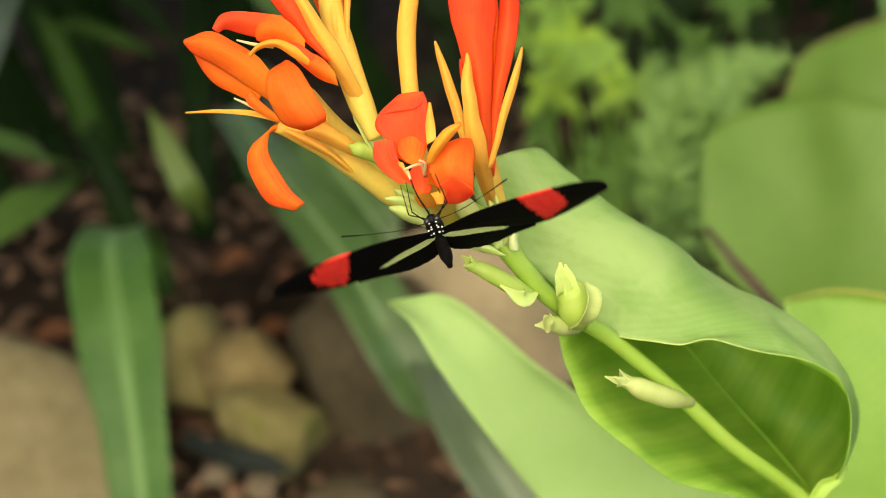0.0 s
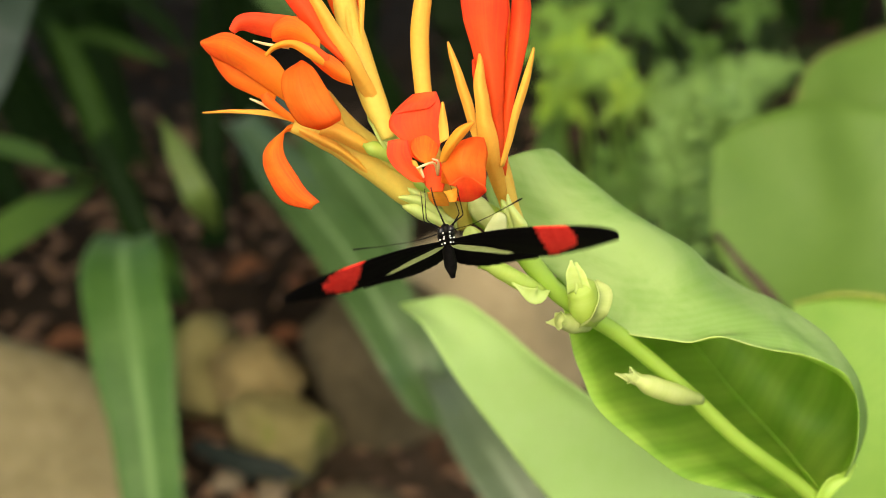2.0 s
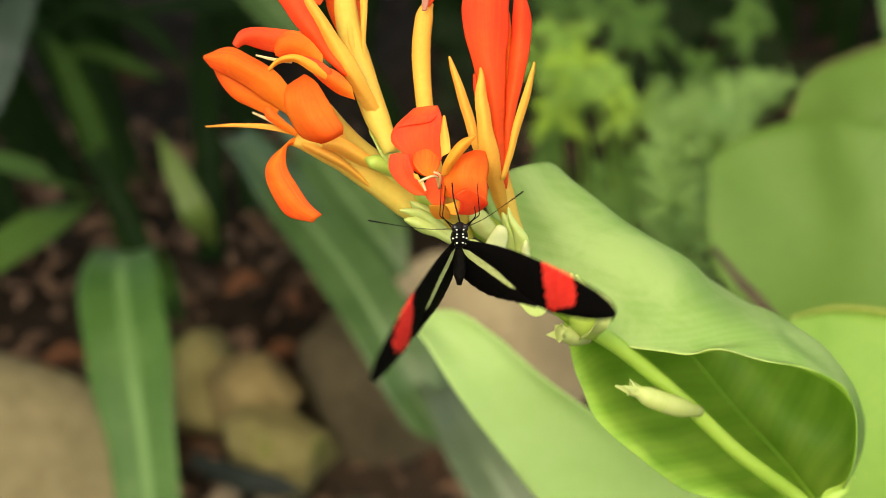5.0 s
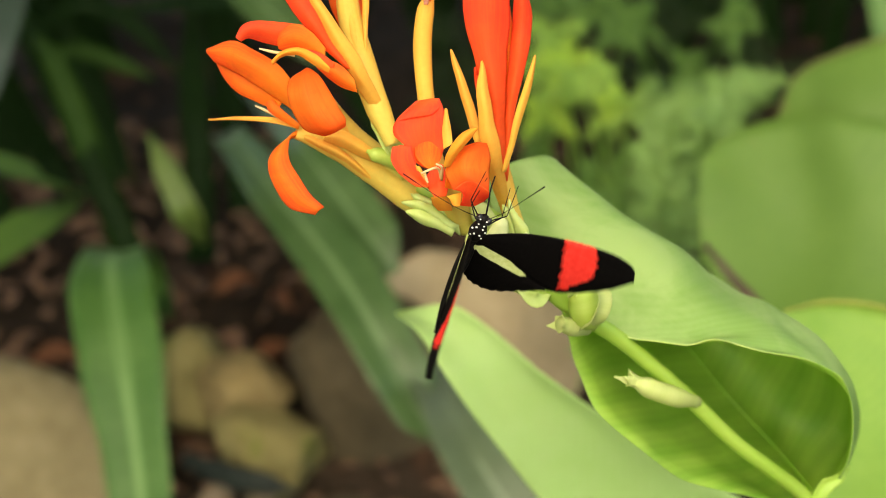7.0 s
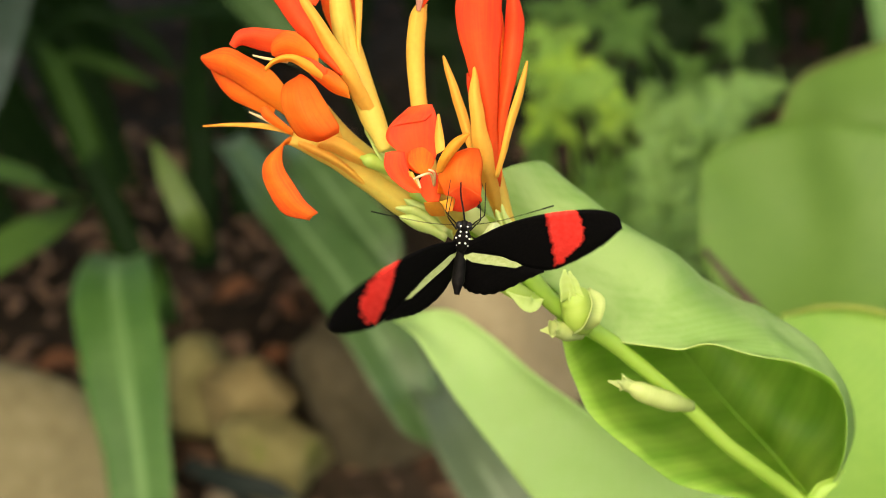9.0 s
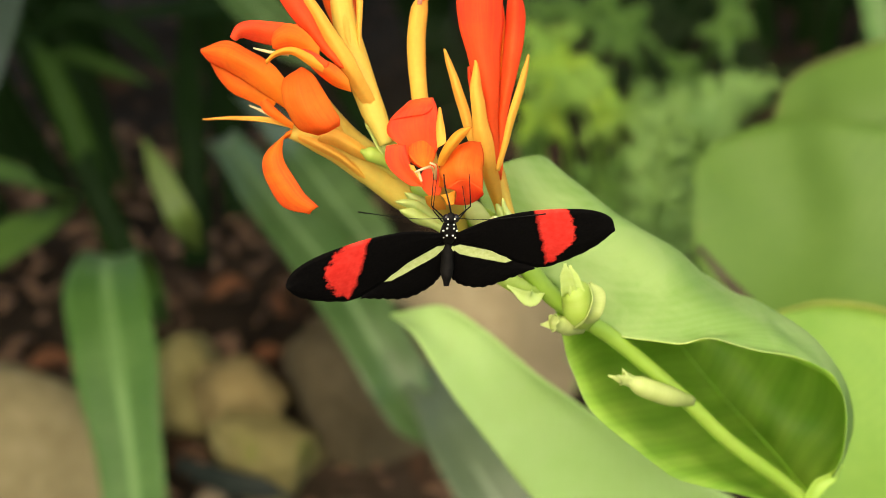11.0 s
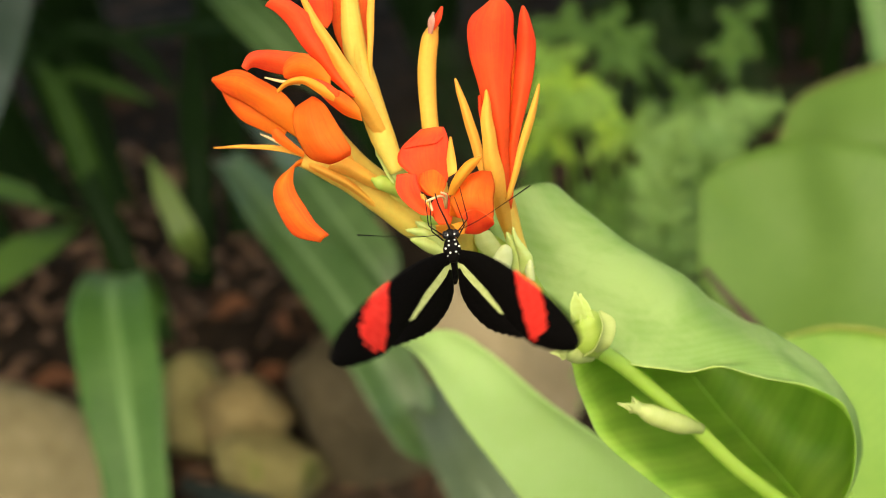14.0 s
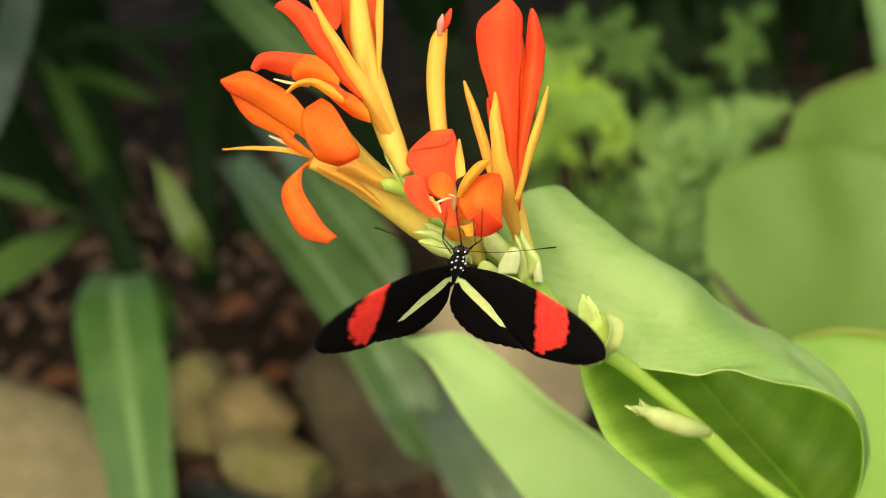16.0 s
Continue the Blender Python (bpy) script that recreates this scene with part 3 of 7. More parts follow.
fold_leaf = part("leaf", loft([
    [(0.0931, 0.3245, 0.4380), (0.0732, 0.3094, 0.4519), (0.0597, 0.3039, 0.4603), (0.0445, 0.3016, 0.4704), (0.0333, 0.3043, 0.4810), (0.0281, 0.3122, 0.4887), (0.0262, 0.3203, 0.4927), (0.0242, 0.3369, 0.4995), (0.0162, 0.3489, 0.5204)],
    [(0.0956, 0.3315, 0.4342), (0.0930, 0.3407, 0.4342), (0.0871, 0.3508, 0.4376), (0.0756, 0.3591, 0.4480), (0.0641, 0.3642, 0.4607), (0.0540, 0.3668, 0.4713), (0.0444, 0.3660, 0.4839), (0.0318, 0.3618, 0.5027), (0.0192, 0.3555, 0.5197)],
    [(0.0975, 0.3338, 0.4342), (0.1043, 0.3459, 0.4391), (0.1048, 0.3531, 0.4476), (0.0941, 0.3579, 0.4599), (0.0813, 0.3587, 0.4713), (0.0660, 0.3594, 0.4824), (0.0479, 0.3583, 0.4966), (0.0341, 0.3547, 0.5104), (0.0249, 0.3540, 0.5211)],
    [(0.0966, 0.3286, 0.4392), (0.1020, 0.3315, 0.4541), (0.1009, 0.3325, 0.4660), (0.0923, 0.3347, 0.4798), (0.0788, 0.3360, 0.4900), (0.0644, 0.3363, 0.4985), (0.0440, 0.3395, 0.5121), (0.0315, 0.3430, 0.5201), (0.0223, 0.3484, 0.5254)],
    [(0.0947, 0.3234, 0.4442), (0.0976, 0.3185, 0.4617), (0.0945, 0.3172, 0.4774), (0.0824, 0.3166, 0.4904), (0.0700, 0.3162, 0.4976), (0.0581, 0.3167, 0.5026), (0.0419, 0.3231, 0.5077), (0.0250, 0.3352, 0.5186), (0.0170, 0.3438, 0.5275)],
    [(0.0933, 0.3201, 0.4465), (0.0947, 0.3114, 0.4654), (0.0920, 0.3129, 0.4820), (0.0834, 0.3092, 0.4915), (0.0674, 0.3076, 0.4967), (0.0585, 0.3070, 0.4998), (0.0509, 0.3074, 0.4985), (0.0400, 0.3106, 0.4979), (0.0315, 0.3171, 0.4993), (0.0200, 0.3266, 0.5056), (0.0098, 0.3359, 0.5138), (0.0072, 0.3398, 0.5206), (0.0115, 0.3429, 0.5258)],
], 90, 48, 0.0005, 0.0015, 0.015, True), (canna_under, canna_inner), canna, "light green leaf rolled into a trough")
part("margin", tube([p + ripple(p, 0.015, 0.0015) for p in spline([(0.0833, 0.3089, 0.4917), (0.0674, 0.3073, 0.4969), (0.0585, 0.3068, 0.4999), (0.0509, 0.3072, 0.4986), (0.0399, 0.3103, 0.4981), (0.0315, 0.3169, 0.4995)], 24)], [0.00006, 0.00013, 0.00013, 0.00006], 72, 6), bract_green, fold_leaf, "thin pale leaf margin")
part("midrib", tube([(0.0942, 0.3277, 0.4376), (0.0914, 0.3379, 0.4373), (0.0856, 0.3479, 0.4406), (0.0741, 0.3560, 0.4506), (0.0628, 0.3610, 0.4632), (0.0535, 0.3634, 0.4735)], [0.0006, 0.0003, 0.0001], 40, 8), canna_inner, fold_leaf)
part("sheath", blade([(0.0880, 0.3147, 0.4451), (0.0908, 0.3141, 0.4520), (0.0942, 0.3158, 0.4550), (0.0985, 0.3193, 0.4550)], [0.003, 0.0034, 0.0028, 0.0008], TO_EYE, 0.4, 18, 8, 0.0005, 0.0015, 0.006), stem_green, fold_leaf, "pale torn leaf base")
part("leaf", loft([
    [(0.0391, 0.4050, 0.3636), (0.0245, 0.4100, 0.3797), (0.0102, 0.4150, 0.3998), (-0.0016, 0.4200, 0.4151), (-0.0096, 0.4300, 0.4232), (-0.0139, 0.4400, 0.4230), (-0.0172, 0.4550, 0.4176)],
    [(0.0576, 0.4090, 0.3649), (0.0391, 0.4140, 0.3815), (0.0227, 0.4190, 0.4000), (0.0075, 0.4240, 0.4160), (-0.0032, 0.4340, 0.4224), (-0.0105, 0.4440, 0.4222), (-0.0173, 0.4590, 0.4154)],
    [(0.0773, 0.4090, 0.3693), (0.0570, 0.4140, 0.3847), (0.0388, 0.4190, 0.4010), (0.0190, 0.4240, 0.4170), (0.0040, 0.4340, 0.4255), (-0.0077, 0.4440, 0.4252), (-0.0171, 0.4590, 0.4156)],
    [(0.0959, 0.4050, 0.3769), (0.0725, 0.4100, 0.3887), (0.0510, 0.4150, 0.4016), (0.0295, 0.4200, 0.4158), (0.0123, 0.4300, 0.4267), (-0.0013, 0.4400, 0.4297), (-0.0168, 0.4550, 0.4182)],
], 60, 24, 0.0006, 0.0014, 0.03), canna_low, canna, "smooth pale green lower leaf")


def bud(points, radii, material, label, tips=0, tip_len=0.004, parent=None):
    """A bud or young fruit with small pointed flaps at its tip."""
    ob = part("bud", tube(points, radii, 16, 12), material, parent or canna, label)
    end, before = Vector(points[-1]), Vector(points[-2])
    way = (end - before).normalized()
    a = way.cross(TO_EYE).normalized()
    b = a.cross(way)
    for i in range(tips):
        w = 2 * math.pi * (i + 0.3) / tips
        out = a * math.cos(w) + b * math.sin(w)
        start = end - way * 0.003 + out * radii[-1] * 0.7
        part("flap", blade([start, start + way * tip_len * 0.6 + out * 0.0003, start + way * tip_len * (1.0 + 0.25 * math.sin(i * 2.6)) + out * 0.0010], [0.0026, 0.0026, 0.0005], out, -0.3, 8, 4, 0.0003), material, ob)
    return ob


bud([(0.0192, 0.3069, 0.5116), (0.0148, 0.3053, 0.5147), (0.0102, 0.3048, 0.5179), (0.0058, 0.3049, 0.5202)], [0.0012, 0.002, 0.0019, 0.0012], bud_green, "pale green bud on the stem", 4)
part("bract", blade([(0.0198, 0.3074, 0.5124), (0.0172, 0.3030, 0.5128), (0.0122, 0.3027, 0.5163)], [0.003, 0.004, 0.0005], TO_EYE, 0.4, 12, 6), bract_green, canna)
fruit = bud([(0.0302, 0.3088, 0.5028), (0.0291, 0.3051, 0.5084), (0.0279, 0.3052, 0.5126), (0.0264, 0.3056, 0.5153)], [0.002, 0.0041, 0.0036, 0.0017], bud_green, "round pale green young fruit", 0)
part("flap", blade([(0.0261, 0.3035, 0.5137), (0.0253, 0.3036, 0.5179), (0.0250, 0.3043, 0.5210)], [0.004, 0.0032, 0.0006], TO_EYE, 0.4, 10, 6), bract_green, fruit)
part("flap", blade([(0.0278, 0.3035, 0.5137), (0.0272, 0.3042, 0.5168), (0.0262, 0.3058, 0.5197)], [0.004, 0.0028, 0.0006], TO_EYE, 0.4, 10, 6), bract_green, fruit)
part("flap", blade([(0.0278, 0.3032, 0.5052), (0.0307, 0.2994, 0.5105), (0.0319, 0.3006, 0.5147), (0.0304, 0.3030, 0.5168)], [0.002, 0.0042, 0.0042, 0.001], (0.5, -0.8, 0.3), 0.5, 14, 6), bud_cream, fruit, "creamy flap of the fruit")
bud([(0.0294, 0.3074, 0.5025), (0.0260, 0.3042, 0.5049), (0.0228, 0.3020, 0.5071)], [0.0016, 0.0022, 0.0017], bud_cream, "small open cream bud", 5, 0.004)
bud([(0.0569, 0.3115, 0.4795), (0.0506, 0.3071, 0.4840), (0.0445, 0.3056, 0.4874), (0.0410, 0.3056, 0.4893)], [0.0014, 0.0024, 0.0024, 0.0014], bud_cream, "cream bud with a frayed tip", 5, 0.006)
# overlapping bracts and young buds where the flower stalks leave the stem
for rails, material in (
    ([[(-0.0001, 0.3070, 0.5291), (-0.0043, 0.3074, 0.5326), (-0.0079, 0.3077, 0.5350), (-0.0107, 0.3081, 0.5351), (-0.0125, 0.3085, 0.5341)],
     [(-0.0008, 0.3065, 0.5285), (-0.0047, 0.3064, 0.5319), (-0.0079, 0.3067, 0.5341), (-0.0104, 0.3072, 0.5346), (-0.0124, 0.3080, 0.5342)],
     [(-0.0015, 0.3070, 0.5274), (-0.0052, 0.3074, 0.5302), (-0.0079, 0.3077, 0.5320), (-0.0102, 0.3081, 0.5330), (-0.0123, 0.3085, 0.5338)]], bract_green),
    ([[(-0.0007, 0.3062, 0.5284), (-0.0043, 0.3066, 0.5312), (-0.0079, 0.3070, 0.5331), (-0.0102, 0.3074, 0.5330), (-0.0117, 0.3078, 0.5324)],
     [(-0.0010, 0.3057, 0.5278), (-0.0044, 0.3057, 0.5305), (-0.0077, 0.3059, 0.5319), (-0.0102, 0.3065, 0.5325), (-0.0116, 0.3073, 0.5325)],
     [(-0.0013, 0.3062, 0.5267), (-0.0044, 0.3066, 0.5287), (-0.0076, 0.3070, 0.5296), (-0.0101, 0.3074, 0.5311), (-0.0116, 0.3078, 0.5321)]], bract_green),
    ([[(-0.0001, 0.3082, 0.5298), (-0.0031, 0.3085, 0.5329), (-0.0061, 0.3088, 0.5350), (-0.0088, 0.3092, 0.5363), (-0.0107, 0.3095, 0.5364)],
     [(0.0001, 0.3077, 0.5282), (-0.0031, 0.3076, 0.5316), (-0.0060, 0.3078, 0.5338), (-0.0086, 0.3082, 0.5354), (-0.0106, 0.3090, 0.5365)],
     [(0.0002, 0.3082, 0.5261), (-0.0031, 0.3085, 0.5292), (-0.0059, 0.3088, 0.5314), (-0.0086, 0.3092, 0.5334), (-0.0105, 0.3095, 0.5360)]], bract_green),
    ([[(0.0070, 0.3068, 0.5264), (0.0046, 0.3073, 0.5292), (0.0031, 0.3078, 0.5319), (0.0033, 0.3083, 0.5339), (0.0046, 0.3088, 0.5348)],
     [(0.0087, 0.3063, 0.5272), (0.0066, 0.3064, 0.5302), (0.0053, 0.3067, 0.5327), (0.0048, 0.3074, 0.5344), (0.0047, 0.3083, 0.5350)],
     [(0.0103, 0.3068, 0.5275), (0.0087, 0.3073, 0.5303), (0.0075, 0.3078, 0.5322), (0.0064, 0.3083, 0.5339), (0.0049, 0.3088, 0.5347)]], bud_cream),
    ([[(0.0060, 0.3052, 0.5253), (0.0060, 0.3057, 0.5273), (0.0069, 0.3062, 0.5295), (0.0080, 0.3067, 0.5309), (0.0092, 0.3072, 0.5313)],
     [(0.0082, 0.3047, 0.5256), (0.0084, 0.3048, 0.5279), (0.0088, 0.3051, 0.5301), (0.0091, 0.3058, 0.5313), (0.0093, 0.3067, 0.5316)],
     [(0.0104, 0.3052, 0.5253), (0.0108, 0.3057, 0.5275), (0.0107, 0.3062, 0.5295), (0.0104, 0.3067, 0.5307), (0.0095, 0.3072, 0.5313)]], bract_pale),
    ([[(0.0019, 0.3060, 0.5249), (0.0014, 0.3063, 0.5261), (0.0019, 0.3067, 0.5273), (0.0031, 0.3070, 0.5278)],
     [(0.0041, 0.3055, 0.5249), (0.0038, 0.3053, 0.5262), (0.0037, 0.3056, 0.5274), (0.0034, 0.3065, 0.5280)],
     [(0.0063, 0.3060, 0.5243), (0.0063, 0.3063, 0.5252), (0.0056, 0.3067, 0.5264), (0.0036, 0.3070, 0.5277)]], bract_green),
    ([[(0.0110, 0.3078, 0.5216), (0.0103, 0.3085, 0.5249), (0.0097, 0.3092, 0.5281), (0.0097, 0.3098, 0.5308), (0.0098, 0.3105, 0.5328)],
     [(0.0133, 0.3073, 0.5234), (0.0123, 0.3075, 0.5271), (0.0112, 0.3081, 0.5299), (0.0105, 0.3089, 0.5318), (0.0099, 0.3100, 0.5331)],
     [(0.0156, 0.3078, 0.5247), (0.0144, 0.3085, 0.5282), (0.0128, 0.3092, 0.5304), (0.0114, 0.3098, 0.5317), (0.0101, 0.3105, 0.5328)]], bract_green),
    ([[(0.0128, 0.3068, 0.5238), (0.0121, 0.3074, 0.5277), (0.0113, 0.3079, 0.5309), (0.0111, 0.3085, 0.5330), (0.0112, 0.3090, 0.5349)],
     [(0.0145, 0.3063, 0.5245), (0.0138, 0.3064, 0.5284), (0.0126, 0.3068, 0.5310), (0.0118, 0.3075, 0.5329), (0.0113, 0.3085, 0.5351)],
     [(0.0163, 0.3068, 0.5245), (0.0156, 0.3074, 0.5280), (0.0140, 0.3079, 0.5299), (0.0126, 0.3085, 0.5319), (0.0115, 0.3090, 0.5347)]], bract_green),
    ([[(0.0142, 0.3055, 0.5232), (0.0137, 0.3059, 0.5252), (0.0141, 0.3064, 0.5266), (0.0148, 0.3068, 0.5275)],
     [(0.0152, 0.3050, 0.5234), (0.0148, 0.3049, 0.5256), (0.0149, 0.3053, 0.5270), (0.0149, 0.3063, 0.5278)],
     [(0.0162, 0.3055, 0.5232), (0.0161, 0.3059, 0.5249), (0.0158, 0.3064, 0.5263), (0.0151, 0.3068, 0.5275)]], bract_pale),
    ([[(0.0097, 0.3066, 0.5237), (0.0083, 0.3067, 0.5244), (0.0070, 0.3069, 0.5252), (0.0056, 0.3070, 0.5248)],
     [(0.0119, 0.3061, 0.5227), (0.0096, 0.3057, 0.5236), (0.0076, 0.3058, 0.5242), (0.0057, 0.3065, 0.5244)],
     [(0.0141, 0.3066, 0.5211), (0.0110, 0.3067, 0.5216), (0.0083, 0.3069, 0.5221), (0.0058, 0.3070, 0.5234)]], bract_green),
):
    part("bract", loft(rails, 16, 8, 0.0004, 0.0007, 0.005), material, canna)


def flower(label):
    ob = part("flower", tube(*label[1]), label[2], canna, label[0])
    return ob


def petal(parent, points, widths, material, face=None, cup=0.3, fold=0.0, name="petal", wave=0.0012, notch=0.0, label="", tip=0.14):
    widths = [widths[0] * 0.4, *widths[1:]]
    wave = min(wave, 0.13 * max(widths))
    return part(name, blade(points, widths, face or TO_EYE, cup, 34, 16, 0.0004, wave, 0.007, fold, notch, tip if name == "petal" and not notch else 0.0), material, parent, label)


def blossom(parent, rails, material, name="petal"):
    """A petal or sepal through three lengthwise rails, from its base to its tip, with a slightly uneven skin and a rolled rim."""
    size = max((Vector(a) - Vector(b)).length for a, b in zip(rails[0], rails[2]))
    bm = loft(rails, 36, 16, 0.00035, min(0.0005, 0.09 * size), 0.006)
    return part(name, bm, material, parent)


# upright flower with two long red petals
f = flower(("half-open upright red flower on a yellow tube", ([(0.0148, 0.3110, 0.5227), (0.0124, 0.3141, 0.5280), (0.0107, 0.3162, 0.5338), (0.0097, 0.3184, 0.5395)], [0.0018, 0.0019, 0.0021, 0.0016], 20, 12), tube_lime))
blossom(f, [[(0.0093, 0.3075, 0.5398), (0.0065, 0.3129, 0.5549), (0.0037, 0.3161, 0.5644), (0.0014, 0.3190, 0.5716), (0.0012, 0.3204, 0.5764), (0.0024, 0.3213, 0.5798), (0.0065, 0.3216, 0.5833)],
            [(0.0098, 0.3075, 0.5398), (0.0080, 0.3115, 0.5562), (0.0068, 0.3143, 0.5646), (0.0061, 0.3170, 0.5718), (0.0058, 0.3187, 0.5764), (0.0063, 0.3200, 0.5806), (0.0075, 0.3210, 0.5836)],
            [(0.0103, 0.3075, 0.5398), (0.0099, 0.3129, 0.5556), (0.0102, 0.3161, 0.5626), (0.0109, 0.3190, 0.5704), (0.0109, 0.3204, 0.5752), (0.0106, 0.3213, 0.5801), (0.0085, 0.3216, 0.5833)]], petal_red)
blossom(f, [[(0.0097, 0.3075, 0.5398), (0.0100, 0.3139, 0.5539), (0.0106, 0.3176, 0.5620), (0.0113, 0.3208, 0.5691), (0.0119, 0.3219, 0.5752), (0.0121, 0.3226, 0.5791), (0.0125, 0.3231, 0.5806)],
            [(0.0102, 0.3075, 0.5398), (0.0111, 0.3127, 0.5550), (0.0126, 0.3160, 0.5639), (0.0134, 0.3190, 0.5704), (0.0137, 0.3203, 0.5758), (0.0131, 0.3215, 0.5795), (0.0127, 0.3225, 0.5809)],
            [(0.0105, 0.3075, 0.5398), (0.0127, 0.3139, 0.5557), (0.0149, 0.3176, 0.5644), (0.0158, 0.3208, 0.5709), (0.0155, 0.3219, 0.5752), (0.0143, 0.3226, 0.5785), (0.0129, 0.3231, 0.5806)]], petal_red)
blossom(f, [[(0.0095, 0.3124, 0.5484), (0.0100, 0.3175, 0.5584), (0.0103, 0.3214, 0.5689), (0.0106, 0.3243, 0.5737)],
            [(0.0099, 0.3120, 0.5486), (0.0107, 0.3167, 0.5588), (0.0109, 0.3207, 0.5692), (0.0109, 0.3240, 0.5738)],
            [(0.0104, 0.3124, 0.5484), (0.0114, 0.3175, 0.5584), (0.0116, 0.3214, 0.5689), (0.0112, 0.3243, 0.5737)]], petal_orange)
blossom(f, [[(0.0061, 0.3134, 0.5479), (0.0044, 0.3158, 0.5542), (0.0036, 0.3178, 0.5583), (0.0035, 0.3193, 0.5616)],
            [(0.0070, 0.3130, 0.5481), (0.0055, 0.3150, 0.5546), (0.0043, 0.3170, 0.5586), (0.0038, 0.3190, 0.5619)],
            [(0.0078, 0.3134, 0.5479), (0.0067, 0.3158, 0.5542), (0.0050, 0.3178, 0.5583), (0.0041, 0.3193, 0.5619)]], petal_red)
blossom(f, [[(0.0038, 0.3069, 0.5485), (0.0023, 0.3084, 0.5527), (0.0003, 0.3099, 0.5593), (-0.0013, 0.3116, 0.5651), (-0.0018, 0.3138, 0.5679)],
            [(0.0046, 0.3065, 0.5487), (0.0033, 0.3076, 0.5537), (0.0011, 0.3090, 0.5604), (-0.0006, 0.3109, 0.5654), (-0.0017, 0.3135, 0.5681)],
            [(0.0054, 0.3069, 0.5485), (0.0043, 0.3084, 0.5539), (0.0020, 0.3099, 0.5608), (0.0001, 0.3116, 0.5651), (-0.0016, 0.3138, 0.5680)]], petal_yellow, "sepal")
blossom(f, [[(0.0107, 0.3140, 0.5264), (0.0081, 0.3096, 0.5353), (0.0053, 0.3049, 0.5464), (0.0040, 0.3053, 0.5565), (0.0038, 0.3080, 0.5631), (0.0047, 0.3119, 0.5661)],
            [(0.0111, 0.3135, 0.5269), (0.0094, 0.3085, 0.5358), (0.0073, 0.3035, 0.5471), (0.0058, 0.3040, 0.5562), (0.0050, 0.3070, 0.5627), (0.0048, 0.3115, 0.5663)],
            [(0.0117, 0.3140, 0.5267), (0.0108, 0.3096, 0.5353), (0.0093, 0.3049, 0.5464), (0.0077, 0.3053, 0.5547), (0.0062, 0.3080, 0.5613), (0.0050, 0.3119, 0.5662)]], sepal_lime, "sepal")
blossom(f, [[(0.0093, 0.3048, 0.5434), (0.0114, 0.3063, 0.5537), (0.0133, 0.3082, 0.5606), (0.0151, 0.3105, 0.5653), (0.0160, 0.3129, 0.5670)],
            [(0.0097, 0.3045, 0.5435), (0.0120, 0.3056, 0.5534), (0.0139, 0.3075, 0.5602), (0.0155, 0.3099, 0.5651), (0.0161, 0.3127, 0.5671)],
            [(0.0102, 0.3048, 0.5434), (0.0127, 0.3063, 0.5525), (0.0147, 0.3082, 0.5591), (0.0159, 0.3105, 0.5644), (0.0162, 0.3129, 0.5670)]], sepal_lime, "sepal")

# narrow closed bud
f = flower(("closed narrow orange-yellow flower bud with a pink tip", ([(-0.0033, 0.3070, 0.5370), (-0.0057, 0.3146, 0.5469), (-0.0071, 0.3193, 0.5557), (-0.0077, 0.3230, 0.5648), (-0.0071, 0.3255, 0.5715), (-0.0061, 0.3272, 0.5747)], [0.0016, 0.0018, 0.0019, 0.0021, 0.002, 0.0012], 24, 12), tube_yellow))
petal(f, [(-0.0067, 0.3257, 0.5740), (-0.0054, 0.3260, 0.5767), (-0.0043, 0.3273, 0.5791)], [0.0024, 0.0018, 0.0006], petal_red, None, 0.4)
petal(f, [(-0.0070, 0.3236, 0.5743), (-0.0067, 0.3238, 0.5769), (-0.0062, 0.3248, 0.5787)], [0.0022, 0.0016, 0.0003], withered, None, 0.4, name="sepal")

# the flower at which the butterfly feeds
f = flower(("open orange-red flower with rolled petals", ([(0.0019, 0.3108, 0.5263), (-0.0002, 0.3094, 0.5319), (-0.0021, 0.3053, 0.5388), (-0.0037, 0.3024, 0.5437)], [0.002, 0.0028, 0.0032, 0.002], 20, 12), tube_lime))
blossom(f, [[(-0.0090, 0.3026, 0.5466), (-0.0110, 0.3045, 0.5490), (-0.0141, 0.3068, 0.5515), (-0.0132, 0.3090, 0.5542), (-0.0090, 0.3108, 0.5575)],
            [(-0.0066, 0.3030, 0.5452), (-0.0073, 0.3055, 0.5488), (-0.0079, 0.3080, 0.5529), (-0.0075, 0.3100, 0.5556), (-0.0062, 0.3112, 0.5578)],
            [(-0.0041, 0.3026, 0.5466), (-0.0031, 0.3045, 0.5496), (-0.0032, 0.3068, 0.5534), (-0.0032, 0.3090, 0.5566), (-0.0038, 0.3108, 0.5580)]], petal_red)
blossom(f, [[(-0.0090, 0.3109, 0.5570), (-0.0102, 0.3100, 0.5561), (-0.0116, 0.3092, 0.5551), (-0.0130, 0.3085, 0.5538)],
            [(-0.0062, 0.3108, 0.5580), (-0.0069, 0.3096, 0.5570), (-0.0077, 0.3088, 0.5560), (-0.0086, 0.3084, 0.5546)],
            [(-0.0040, 0.3109, 0.5580), (-0.0036, 0.3100, 0.5571), (-0.0038, 0.3092, 0.5565), (-0.0055, 0.3085, 0.5554)]], petal_red)
